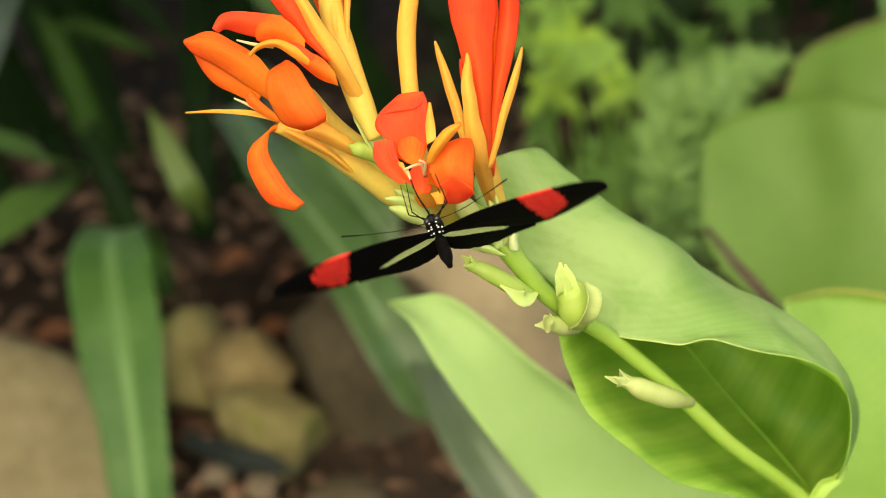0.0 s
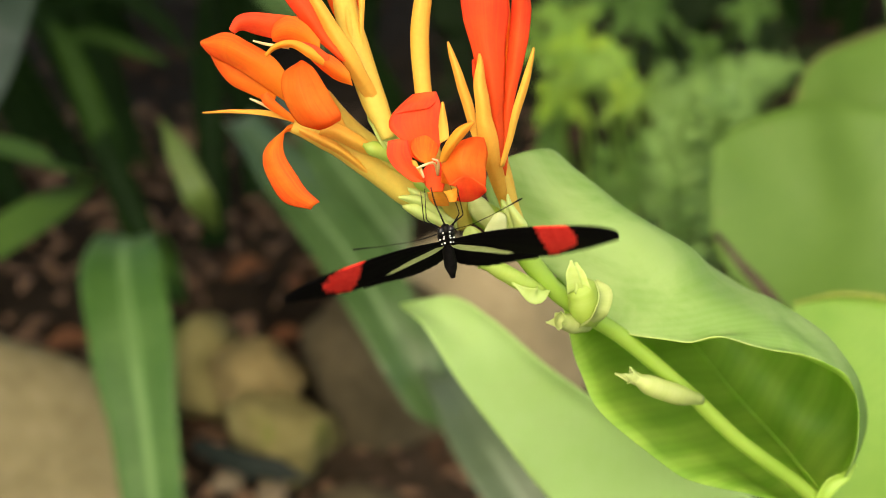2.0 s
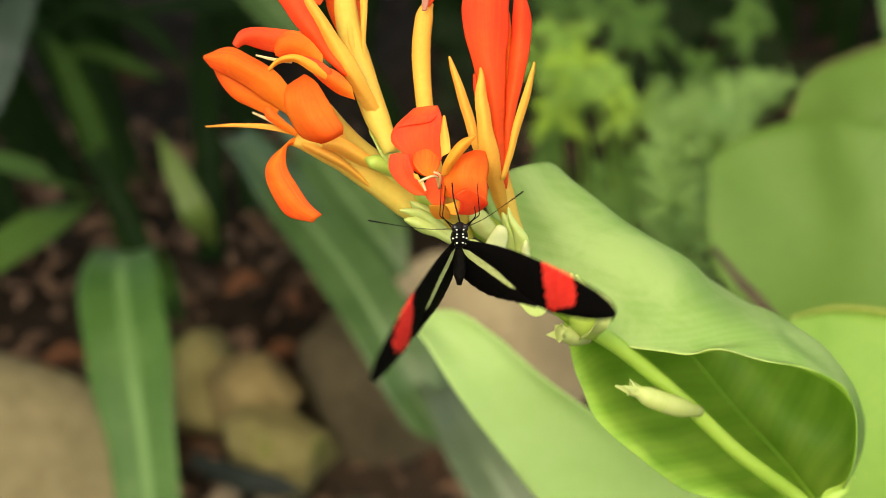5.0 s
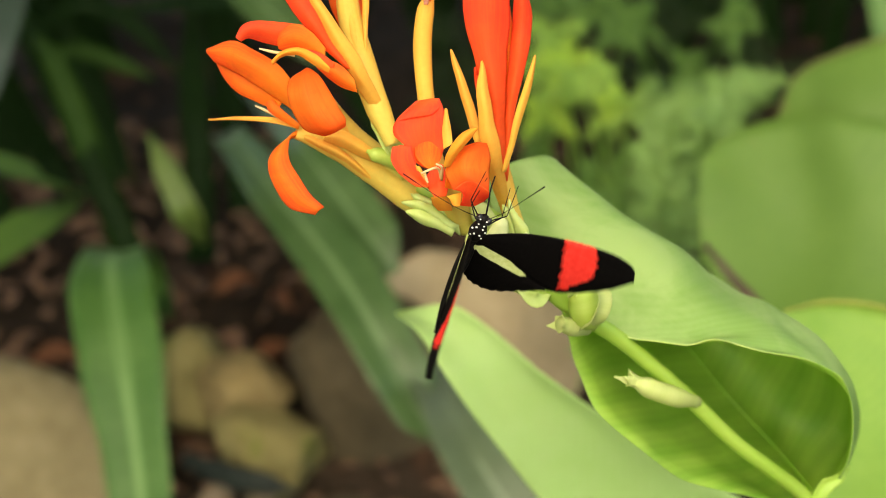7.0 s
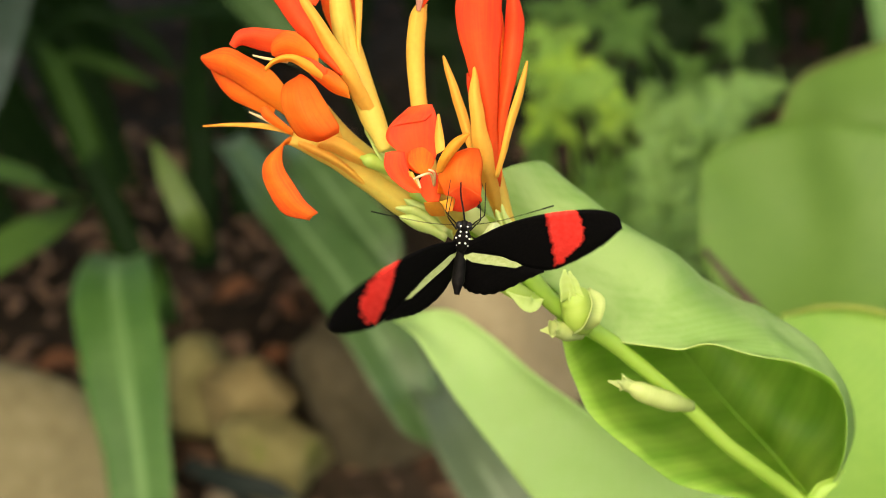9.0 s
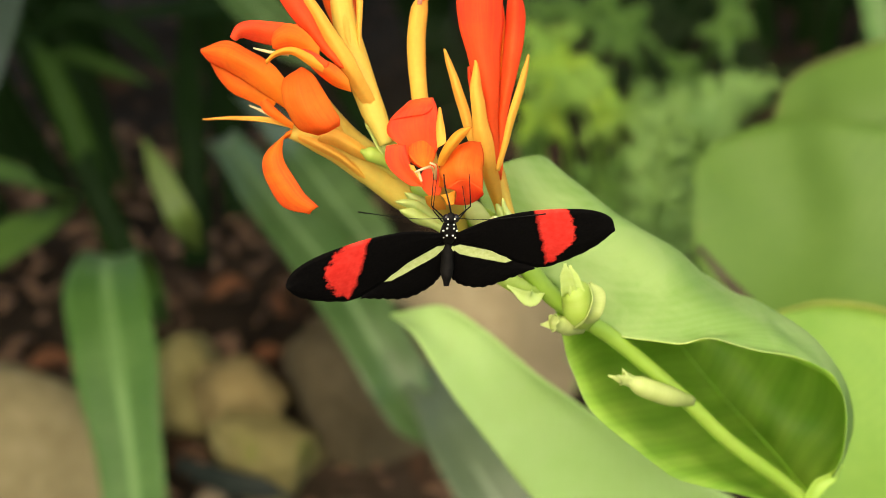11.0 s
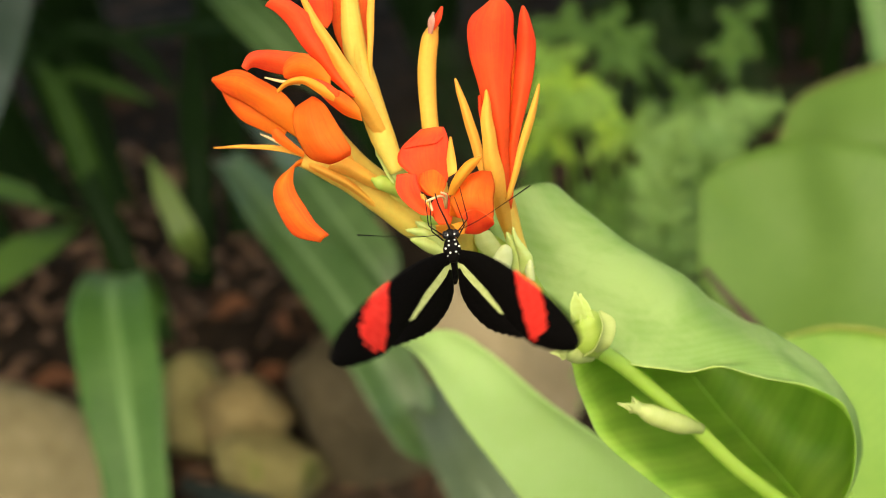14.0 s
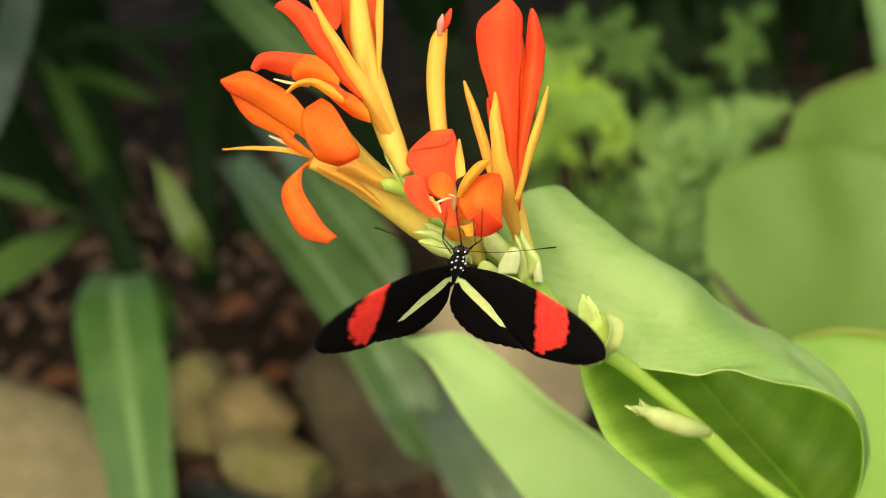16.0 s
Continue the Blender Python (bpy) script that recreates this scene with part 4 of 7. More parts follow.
blossom(f, [[(-0.0062, 0.2972, 0.5435), (-0.0089, 0.2978, 0.5434), (-0.0123, 0.2997, 0.5454), (-0.0141, 0.3019, 0.5477), (-0.0142, 0.3038, 0.5499)],
            [(-0.0063, 0.2975, 0.5431), (-0.0086, 0.2985, 0.5446), (-0.0108, 0.3005, 0.5458), (-0.0121, 0.3025, 0.5475), (-0.0121, 0.3040, 0.5501)],
            [(-0.0062, 0.2972, 0.5436), (-0.0076, 0.2978, 0.5456), (-0.0088, 0.2997, 0.5470), (-0.0096, 0.3019, 0.5485), (-0.0100, 0.3038, 0.5500)]], petal_red)
blossom(f, [[(-0.0059, 0.3001, 0.5459), (-0.0077, 0.3004, 0.5470), (-0.0092, 0.3024, 0.5482), (-0.0093, 0.3056, 0.5492)],
            [(-0.0055, 0.3005, 0.5457), (-0.0062, 0.3015, 0.5474), (-0.0065, 0.3035, 0.5489), (-0.0064, 0.3060, 0.5501)],
            [(-0.0050, 0.3001, 0.5460), (-0.0044, 0.3004, 0.5474), (-0.0036, 0.3024, 0.5482), (-0.0034, 0.3056, 0.5493)]], petal_orange)
blossom(f, [[(-0.0052, 0.2968, 0.5416), (-0.0064, 0.2982, 0.5426), (-0.0069, 0.2997, 0.5443), (-0.0059, 0.3007, 0.5458)],
            [(-0.0041, 0.2965, 0.5417), (-0.0040, 0.2975, 0.5433), (-0.0043, 0.2990, 0.5450), (-0.0044, 0.3005, 0.5472)],
            [(-0.0029, 0.2968, 0.5416), (-0.0024, 0.2982, 0.5429), (-0.0025, 0.2997, 0.5446), (-0.0032, 0.3007, 0.5468)]], petal_red)
blossom(f, [[(-0.0066, 0.2976, 0.5434), (-0.0082, 0.2989, 0.5452), (-0.0092, 0.2996, 0.5476)],
            [(-0.0065, 0.2975, 0.5436), (-0.0078, 0.2985, 0.5456), (-0.0087, 0.2995, 0.5475)],
            [(-0.0064, 0.2976, 0.5437), (-0.0073, 0.2989, 0.5457), (-0.0082, 0.2996, 0.5473)]], petal_yellow)
blossom(f, [[(0.0008, 0.2985, 0.5525), (-0.0016, 0.2958, 0.5508), (-0.0029, 0.2938, 0.5488), (-0.0023, 0.2917, 0.5477), (-0.0014, 0.2899, 0.5467)],
            [(0.0033, 0.2975, 0.5539), (0.0022, 0.2935, 0.5537), (0.0013, 0.2910, 0.5519), (0.0012, 0.2895, 0.5505), (0.0017, 0.2890, 0.5492)],
            [(0.0055, 0.2985, 0.5530), (0.0062, 0.2958, 0.5514), (0.0062, 0.2938, 0.5494), (0.0061, 0.2917, 0.5481), (0.0058, 0.2899, 0.5468)]], petal_gold)
blossom(f, [[(-0.0014, 0.2888, 0.5473), (0.0004, 0.2895, 0.5461), (0.0001, 0.2917, 0.5425)],
            [(0.0018, 0.2892, 0.5491), (0.0024, 0.2905, 0.5456), (0.0028, 0.2920, 0.5419)],
            [(0.0057, 0.2888, 0.5473), (0.0060, 0.2895, 0.5455), (0.0053, 0.2917, 0.5432)]], petal_red)
blossom(f, [[(-0.0026, 0.2917, 0.5445), (-0.0019, 0.2911, 0.5441), (-0.0013, 0.2902, 0.5430)],
            [(-0.0011, 0.2915, 0.5451), (-0.0008, 0.2905, 0.5445), (-0.0006, 0.2900, 0.5431)],
            [(0.0005, 0.2917, 0.5456), (0.0003, 0.2911, 0.5443), (0.0001, 0.2902, 0.5431)]], petal_amber)
blossom(f, [[(-0.0059, 0.2979, 0.5410), (-0.0055, 0.2995, 0.5386), (-0.0043, 0.3003, 0.5366)],
            [(-0.0044, 0.2975, 0.5413), (-0.0035, 0.2985, 0.5392), (-0.0028, 0.3000, 0.5367)],
            [(-0.0029, 0.2979, 0.5413), (-0.0016, 0.2995, 0.5387), (-0.0013, 0.3003, 0.5366)]], petal_amber)
blossom(f, [[(-0.0030, 0.2953, 0.5445), (-0.0027, 0.2939, 0.5488), (-0.0015, 0.2950, 0.5512), (0.0008, 0.2978, 0.5527)],
            [(-0.0021, 0.2955, 0.5442), (-0.0015, 0.2945, 0.5479), (-0.0002, 0.2955, 0.5501), (0.0018, 0.2980, 0.5512)],
            [(-0.0013, 0.2953, 0.5441), (-0.0004, 0.2939, 0.5476), (0.0012, 0.2950, 0.5495), (0.0029, 0.2978, 0.5499)]], petal_orange)
blossom(f, [[(-0.0034, 0.2929, 0.5504), (-0.0026, 0.2919, 0.5540), (0.0001, 0.2924, 0.5581), (0.0036, 0.2938, 0.5592)],
            [(-0.0027, 0.2925, 0.5505), (-0.0012, 0.2910, 0.5546), (0.0014, 0.2915, 0.5583), (0.0036, 0.2935, 0.5592)],
            [(-0.0020, 0.2929, 0.5504), (0.0001, 0.2919, 0.5543), (0.0027, 0.2924, 0.5577), (0.0037, 0.2938, 0.5589)]], petal_amber)
blossom(f, [[(-0.0033, 0.2987, 0.5518), (-0.0034, 0.3018, 0.5549), (-0.0029, 0.3042, 0.5586)],
            [(-0.0023, 0.2985, 0.5525), (-0.0025, 0.3012, 0.5553), (-0.0028, 0.3040, 0.5587)],
            [(-0.0014, 0.2987, 0.5530), (-0.0016, 0.3018, 0.5552), (-0.0026, 0.3042, 0.5586)]], petal_yellow, "sepal")
for pts in ([(-0.0037, 0.2984, 0.5448), (-0.0044, 0.2969, 0.5482), (-0.0063, 0.2949, 0.5488), (-0.0079, 0.2946, 0.5482)], [(-0.0037, 0.2984, 0.5448), (-0.0036, 0.2961, 0.5488), (-0.0048, 0.2955, 0.5499)], [(-0.0073, 0.2956, 0.5480), (-0.0065, 0.2945, 0.5461)]):
    part("stamen", tube(pts, [0.00034, 0.0003, 0.00022], 10, 6), stamen_pale, f)

# drooping flower
f = flower(("open orange flower with a curled-back lip", ([(-0.0066, 0.3164, 0.5281), (-0.0116, 0.3183, 0.5313), (-0.0188, 0.3193, 0.5370), (-0.0272, 0.3190, 0.5426), (-0.0354, 0.3180, 0.5468)], [0.0024, 0.0034, 0.0034, 0.0026, 0.0016], 24, 12), tube_lime))
blossom(f, [[(-0.0390, 0.3178, 0.5524), (-0.0432, 0.3204, 0.5523), (-0.0484, 0.3227, 0.5543), (-0.0516, 0.3247, 0.5573), (-0.0531, 0.3262, 0.5596)],
            [(-0.0384, 0.3175, 0.5538), (-0.0423, 0.3197, 0.5548), (-0.0471, 0.3220, 0.5565), (-0.0508, 0.3241, 0.5590), (-0.0530, 0.3260, 0.5599)],
            [(-0.0374, 0.3178, 0.5557), (-0.0416, 0.3204, 0.5573), (-0.0467, 0.3227, 0.5596), (-0.0506, 0.3247, 0.5608), (-0.0530, 0.3262, 0.5600)]], petal_orange)
blossom(f, [[(-0.0362, 0.3167, 0.5528), (-0.0426, 0.3185, 0.5570), (-0.0479, 0.3213, 0.5593), (-0.0528, 0.3239, 0.5607), (-0.0551, 0.3261, 0.5623)],
            [(-0.0364, 0.3160, 0.5567), (-0.0413, 0.3170, 0.5611), (-0.0468, 0.3195, 0.5638), (-0.0511, 0.3225, 0.5643), (-0.0551, 0.3255, 0.5629)],
            [(-0.0360, 0.3167, 0.5599), (-0.0389, 0.3185, 0.5623), (-0.0439, 0.3213, 0.5647), (-0.0495, 0.3239, 0.5661), (-0.0550, 0.3261, 0.5631)]], petal_orange)
blossom(f, [[(-0.0327, 0.3121, 0.5638), (-0.0354, 0.3088, 0.5635), (-0.0359, 0.3059, 0.5616), (-0.0350, 0.3044, 0.5577), (-0.0326, 0.3037, 0.5537), (-0.0287, 0.3039, 0.5525)],
            [(-0.0321, 0.3110, 0.5647), (-0.0324, 0.3065, 0.5643), (-0.0316, 0.3030, 0.5622), (-0.0298, 0.3015, 0.5587), (-0.0277, 0.3015, 0.5554), (-0.0264, 0.3030, 0.5537)],
            [(-0.0316, 0.3121, 0.5642), (-0.0293, 0.3088, 0.5641), (-0.0270, 0.3059, 0.5619), (-0.0250, 0.3044, 0.5589), (-0.0237, 0.3037, 0.5564), (-0.0239, 0.3039, 0.5545)]], petal_gold)
blossom(f, [[(-0.0325, 0.3179, 0.5453), (-0.0353, 0.3173, 0.5457), (-0.0386, 0.3151, 0.5451), (-0.0413, 0.3122, 0.5424), (-0.0403, 0.3101, 0.5379), (-0.0370, 0.3083, 0.5332), (-0.0313, 0.3074, 0.5318)],
            [(-0.0324, 0.3175, 0.5462), (-0.0354, 0.3165, 0.5468), (-0.0376, 0.3140, 0.5465), (-0.0390, 0.3110, 0.5435), (-0.0378, 0.3090, 0.5398), (-0.0345, 0.3075, 0.5357), (-0.0305, 0.3070, 0.5329)],
            [(-0.0324, 0.3179, 0.5469), (-0.0355, 0.3173, 0.5473), (-0.0366, 0.3151, 0.5465), (-0.0367, 0.3122, 0.5439), (-0.0351, 0.3101, 0.5407), (-0.0324, 0.3083, 0.5370), (-0.0291, 0.3074, 0.5336)]], petal_orange)
blossom(f, [[(-0.0348, 0.3162, 0.5482), (-0.0391, 0.3168, 0.5507), (-0.0413, 0.3175, 0.5523), (-0.0417, 0.3182, 0.5538)],
            [(-0.0346, 0.3160, 0.5490), (-0.0384, 0.3163, 0.5518), (-0.0403, 0.3170, 0.5533), (-0.0410, 0.3180, 0.5542)],
            [(-0.0344, 0.3162, 0.5496), (-0.0378, 0.3168, 0.5524), (-0.0394, 0.3175, 0.5538), (-0.0403, 0.3182, 0.5545)]], petal_orange)
petal(f, [(-0.0318, 0.3180, 0.5468), (-0.0401, 0.3183, 0.5493), (-0.0473, 0.3186, 0.5498), (-0.0547, 0.3185, 0.5496)], [0.0016, 0.0014, 0.0009, 0.0003], petal_yellow, (0, -0.5, 0.8), 0.3, name="sepal")
blossom(f, [[(-0.0162, 0.3180, 0.5315), (-0.0231, 0.3163, 0.5390), (-0.0287, 0.3165, 0.5426), (-0.0343, 0.3169, 0.5452)],
            [(-0.0165, 0.3175, 0.5334), (-0.0230, 0.3150, 0.5408), (-0.0280, 0.3152, 0.5441), (-0.0339, 0.3165, 0.5463)],
            [(-0.0169, 0.3180, 0.5347), (-0.0231, 0.3163, 0.5412), (-0.0274, 0.3165, 0.5445), (-0.0336, 0.3169, 0.5468)]], sepal_lime, "sepal")
blossom(f, [[(-0.0149, 0.3171, 0.5384), (-0.0211, 0.3155, 0.5420), (-0.0255, 0.3161, 0.5440), (-0.0295, 0.3160, 0.5457)],
            [(-0.0155, 0.3165, 0.5401), (-0.0212, 0.3140, 0.5448), (-0.0252, 0.3147, 0.5466), (-0.0290, 0.3155, 0.5467)],
            [(-0.0161, 0.3171, 0.5412), (-0.0214, 0.3155, 0.5462), (-0.0251, 0.3161, 0.5479), (-0.0286, 0.3160, 0.5473)]], sepal_lime, "sepal")
petal(f, [(-0.0233, 0.3172, 0.5455), (-0.0268, 0.3175, 0.5500), (-0.0298, 0.3199, 0.5541), (-0.0312, 0.3229, 0.5554)], [0.002, 0.004, 0.0035, 0.0005], petal_yellow, None, 0.3, name="sepal")
part("stamen", tube([(-0.0386, 0.3186, 0.5497), (-0.0413, 0.3193, 0.5510), (-0.0444, 0.3200, 0.5522)], [0.00038, 0.00036, 0.0002], 10, 6), stamen_pale, f)

# the bud tube between
f = flower(("half-open yellow flower tube with a green base", ([(-0.0115, 0.3187, 0.5359), (-0.0176, 0.3199, 0.5401), (-0.0236, 0.3214, 0.5448), (-0.0284, 0.3236, 0.5504), (-0.0301, 0.3242, 0.5535)], [0.002, 0.0024, 0.0024, 0.002, 0.0008], 20, 12), tube_lime))
bud([(-0.0114, 0.3157, 0.5388), (-0.0143, 0.3150, 0.5416), (-0.0178, 0.3137, 0.5433), (-0.0199, 0.3141, 0.5440)], [0.0016, 0.0021, 0.0017, 0.0004], bud_green, "green base of a flower bud", 0)
for pts in ([(-0.0113, 0.3142, 0.5403), (-0.0146, 0.3148, 0.5453), (-0.0172, 0.3168, 0.5487), (-0.0194, 0.3189, 0.5504)], [(-0.0113, 0.3136, 0.5412), (-0.0138, 0.3130, 0.5462), (-0.0160, 0.3153, 0.5481)], [(-0.0101, 0.3133, 0.5387), (-0.0119, 0.3112, 0.5431), (-0.0138, 0.3124, 0.5452)]):
    part("bract", blade(pts, [0.003, 0.0038, 0.0003] if len(pts) == 3 else [0.003, 0.0045, 0.0035, 0.0003], TO_EYE, 0.5, 14, 6), bract_green, canna)

# upper flower
f = flower(("open red flower on an orange-yellow tube", ([(-0.0141, 0.3122, 0.5465), (-0.0153, 0.3137, 0.5494), (-0.0175, 0.3161, 0.5537), (-0.0211, 0.3210, 0.5630), (-0.0236, 0.3257, 0.5716), (-0.0248, 0.3315, 0.5825)], [0.0018, 0.0022, 0.0028, 0.003, 0.0026, 0.0018], 24, 12), tube_lime))
blossom(f, [[(-0.0210, 0.3194, 0.5591), (-0.0229, 0.3235, 0.5641), (-0.0261, 0.3272, 0.5679), (-0.0284, 0.3310, 0.5731), (-0.0292, 0.3344, 0.5792)],
            [(-0.0205, 0.3190, 0.5596), (-0.0216, 0.3225, 0.5645), (-0.0233, 0.3260, 0.5684), (-0.0245, 0.3300, 0.5735), (-0.0249, 0.3340, 0.5793)],
            [(-0.0200, 0.3194, 0.5597), (-0.0204, 0.3235, 0.5641), (-0.0206, 0.3272, 0.5679), (-0.0206, 0.3310, 0.5732), (-0.0207, 0.3344, 0.5792)]], petal_orange)
blossom(f, [[(-0.0208, 0.3171, 0.5587), (-0.0228, 0.3203, 0.5647), (-0.0247, 0.3236, 0.5700), (-0.0257, 0.3278, 0.5750), (-0.0260, 0.3315, 0.5802)],
            [(-0.0198, 0.3165, 0.5590), (-0.0213, 0.3190, 0.5649), (-0.0227, 0.3220, 0.5703), (-0.0238, 0.3265, 0.5755), (-0.0244, 0.3310, 0.5804)],
            [(-0.0189, 0.3171, 0.5587), (-0.0200, 0.3203, 0.5640), (-0.0208, 0.3236, 0.5694), (-0.0220, 0.3278, 0.5750), (-0.0229, 0.3315, 0.5802)]], petal_yellow, "sepal")
blossom(f, [[(-0.0200, 0.3187, 0.5627), (-0.0204, 0.3225, 0.5698), (-0.0207, 0.3270, 0.5760), (-0.0206, 0.3312, 0.5803)],
            [(-0.0197, 0.3185, 0.5628), (-0.0199, 0.3220, 0.5700), (-0.0199, 0.3265, 0.5761), (-0.0198, 0.3310, 0.5804)],
            [(-0.0194, 0.3187, 0.5627), (-0.0194, 0.3225, 0.5698), (-0.0191, 0.3270, 0.5760), (-0.0191, 0.3312, 0.5803)]], petal_yellow, "sepal")
blossom(f, [[(-0.0318, 0.3224, 0.5773), (-0.0322, 0.3249, 0.5780), (-0.0334, 0.3289, 0.5788), (-0.0339, 0.3323, 0.5799)],
            [(-0.0303, 0.3220, 0.5767), (-0.0300, 0.3240, 0.5777), (-0.0306, 0.3280, 0.5790), (-0.0310, 0.3320, 0.5800)],
            [(-0.0288, 0.3224, 0.5758), (-0.0280, 0.3249, 0.5767), (-0.0279, 0.3289, 0.5785), (-0.0283, 0.3323, 0.5799)]], petal_red)
blossom(f, [[(-0.0240, 0.3129, 0.5638), (-0.0280, 0.3144, 0.5677), (-0.0328, 0.3167, 0.5721), (-0.0363, 0.3187, 0.5770), (-0.0393, 0.3199, 0.5800), (-0.0420, 0.3204, 0.5817)],
            [(-0.0234, 0.3125, 0.5640), (-0.0262, 0.3135, 0.5678), (-0.0303, 0.3155, 0.5728), (-0.0334, 0.3175, 0.5775), (-0.0363, 0.3190, 0.5811), (-0.0408, 0.3200, 0.5832)],
            [(-0.0225, 0.3129, 0.5638), (-0.0246, 0.3144, 0.5675), (-0.0272, 0.3167, 0.5717), (-0.0303, 0.3187, 0.5765), (-0.0329, 0.3199, 0.5805), (-0.0381, 0.3204, 0.5838)]], petal_red)
blossom(f, [[(-0.0326, 0.3139, 0.5735), (-0.0374, 0.3143, 0.5741), (-0.0420, 0.3150, 0.5741), (-0.0451, 0.3143, 0.5732), (-0.0468, 0.3128, 0.5713)],
            [(-0.0326, 0.3135, 0.5714), (-0.0374, 0.3135, 0.5719), (-0.0415, 0.3140, 0.5723), (-0.0443, 0.3135, 0.5723), (-0.0463, 0.3125, 0.5709)],
            [(-0.0334, 0.3139, 0.5686), (-0.0376, 0.3143, 0.5686), (-0.0414, 0.3150, 0.5689), (-0.0441, 0.3143, 0.5701), (-0.0456, 0.3128, 0.5702)]], petal_red)
blossom(f, [[(-0.0277, 0.3109, 0.5692), (-0.0308, 0.3118, 0.5727), (-0.0341, 0.3122, 0.5745), (-0.0373, 0.3126, 0.5727), (-0.0382, 0.3131, 0.5705)],
            [(-0.0278, 0.3105, 0.5678), (-0.0308, 0.3110, 0.5701), (-0.0340, 0.3112, 0.5713), (-0.0366, 0.3118, 0.5708), (-0.0381, 0.3128, 0.5695)],
            [(-0.0278, 0.3109, 0.5660), (-0.0310, 0.3118, 0.5672), (-0.0342, 0.3122, 0.5682), (-0.0364, 0.3126, 0.5681), (-0.0379, 0.3131, 0.5684)]], petal_orange)
blossom(f, [[(-0.0266, 0.3097, 0.5642), (-0.0293, 0.3102, 0.5656), (-0.0320, 0.3106, 0.5671), (-0.0338, 0.3110, 0.5679)],
            [(-0.0263, 0.3095, 0.5654), (-0.0288, 0.3097, 0.5671), (-0.0313, 0.3101, 0.5682), (-0.0335, 0.3108, 0.5684)],
            [(-0.0260, 0.3097, 0.5665), (-0.0283, 0.3102, 0.5682), (-0.0307, 0.3106, 0.5690), (-0.0332, 0.3110, 0.5689)]], petal_red)
blossom(f, [[(-0.0266, 0.3098, 0.5638), (-0.0302, 0.3099, 0.5658), (-0.0337, 0.3098, 0.5681), (-0.0369, 0.3094, 0.5680), (-0.0390, 0.3087, 0.5665)],
            [(-0.0269, 0.3095, 0.5653), (-0.0301, 0.3092, 0.5674), (-0.0335, 0.3090, 0.5693), (-0.0368, 0.3088, 0.5690), (-0.0390, 0.3085, 0.5670)],
            [(-0.0272, 0.3098, 0.5664), (-0.0301, 0.3099, 0.5685), (-0.0333, 0.3098, 0.5698), (-0.0367, 0.3094, 0.5694), (-0.0392, 0.3087, 0.5674)]], petal_amber)
blossom(f, [[(-0.0215, 0.3089, 0.5602), (-0.0246, 0.3101, 0.5606), (-0.0274, 0.3106, 0.5625), (-0.0298, 0.3109, 0.5649)],
            [(-0.0216, 0.3085, 0.5619), (-0.0241, 0.3090, 0.5633), (-0.0268, 0.3095, 0.5650), (-0.0295, 0.3105, 0.5660)],
            [(-0.0218, 0.3089, 0.5632), (-0.0237, 0.3101, 0.5650), (-0.0263, 0.3106, 0.5665), (-0.0293, 0.3109, 0.5669)]], petal_orange)
blossom(f, [[(-0.0153, 0.3165, 0.5453), (-0.0179, 0.3152, 0.5524), (-0.0224, 0.3134, 0.5605), (-0.0255, 0.3142, 0.5666), (-0.0290, 0.3163, 0.5726), (-0.0325, 0.3194, 0.5784), (-0.0349, 0.3224, 0.5831)],
            [(-0.0148, 0.3160, 0.5459), (-0.0169, 0.3146, 0.5537), (-0.0209, 0.3124, 0.5623), (-0.0239, 0.3130, 0.5681), (-0.0274, 0.3150, 0.5734), (-0.0313, 0.3185, 0.5788), (-0.0342, 0.3220, 0.5832)],
            [(-0.0142, 0.3165, 0.5459), (-0.0159, 0.3152, 0.5541), (-0.0195, 0.3134, 0.5630), (-0.0223, 0.3142, 0.5685), (-0.0260, 0.3163, 0.5732), (-0.0302, 0.3194, 0.5784), (-0.0336, 0.3224, 0.5831)]], sepal_lime, "sepal")
part("stamen", tube([(-0.0344, 0.3112, 0.5677), (-0.0386, 0.3115, 0.5682), (-0.0419, 0.3119, 0.5689)], [0.00038, 0.00036, 0.0002], 10, 6), stamen_pale, f)


# ---- broad leaves beside the canna ----
def broad(rails, material, label, rim=None):
    ob = tagged(part("broad_leaf", loft(rails, 36, 16, 0.0006, 0.002, 0.06), material), label, "leaf", "broad leaves of the bed")
    rib = rails[len(rails) // 2]
    if rim:
        part("rim", tube(rails[-1], [0.0004, 0.0008, 0.0007, 0.0004], 36, 6), rim, ob, "discoloured leaf rim")
    back = Vector((0.0, 0.002, -0.002))
    part("midrib", tube([Vector(p) + back for p in rib], [0.0006, 0.0012, 0.002], 24, 8), material, ob)
    end = Vector(rib[-1]) + back
    foot = Vector((end.x + 0.04, end.y + 0.05, ground_height(end.x + 0.04, end.y + 0.05) - 0.01))
    part("stalk", tube([end, end.lerp(foot, 0.35) + Vector((0.03, 0, 0.02)), foot], [0.003, 0.0036, 0.0045], 20, 8), stem_green, ob)
    return ob


broad([[(0.1260, 0.7176, 0.3429), (0.1242, 0.6783, 0.3148), (0.1444, 0.6466, 0.3000), (0.1760, 0.6258, 0.3039), (0.2161, 0.6174, 0.3093)],
       [(0.1260, 0.7182, 0.3440), (0.1474, 0.6978, 0.3286), (0.1722, 0.6823, 0.3218), (0.1990, 0.6609, 0.3247), (0.2348, 0.6496, 0.3252)],
       [(0.1260, 0.7189, 0.3452), (0.1428, 0.7348, 0.3528), (0.1684, 0.7299, 0.3642), (0.1909, 0.7116, 0.3726), (0.2411, 0.6986, 0.3699)]], broad_leaf, "broad soft green leaf spreading behind the canna")
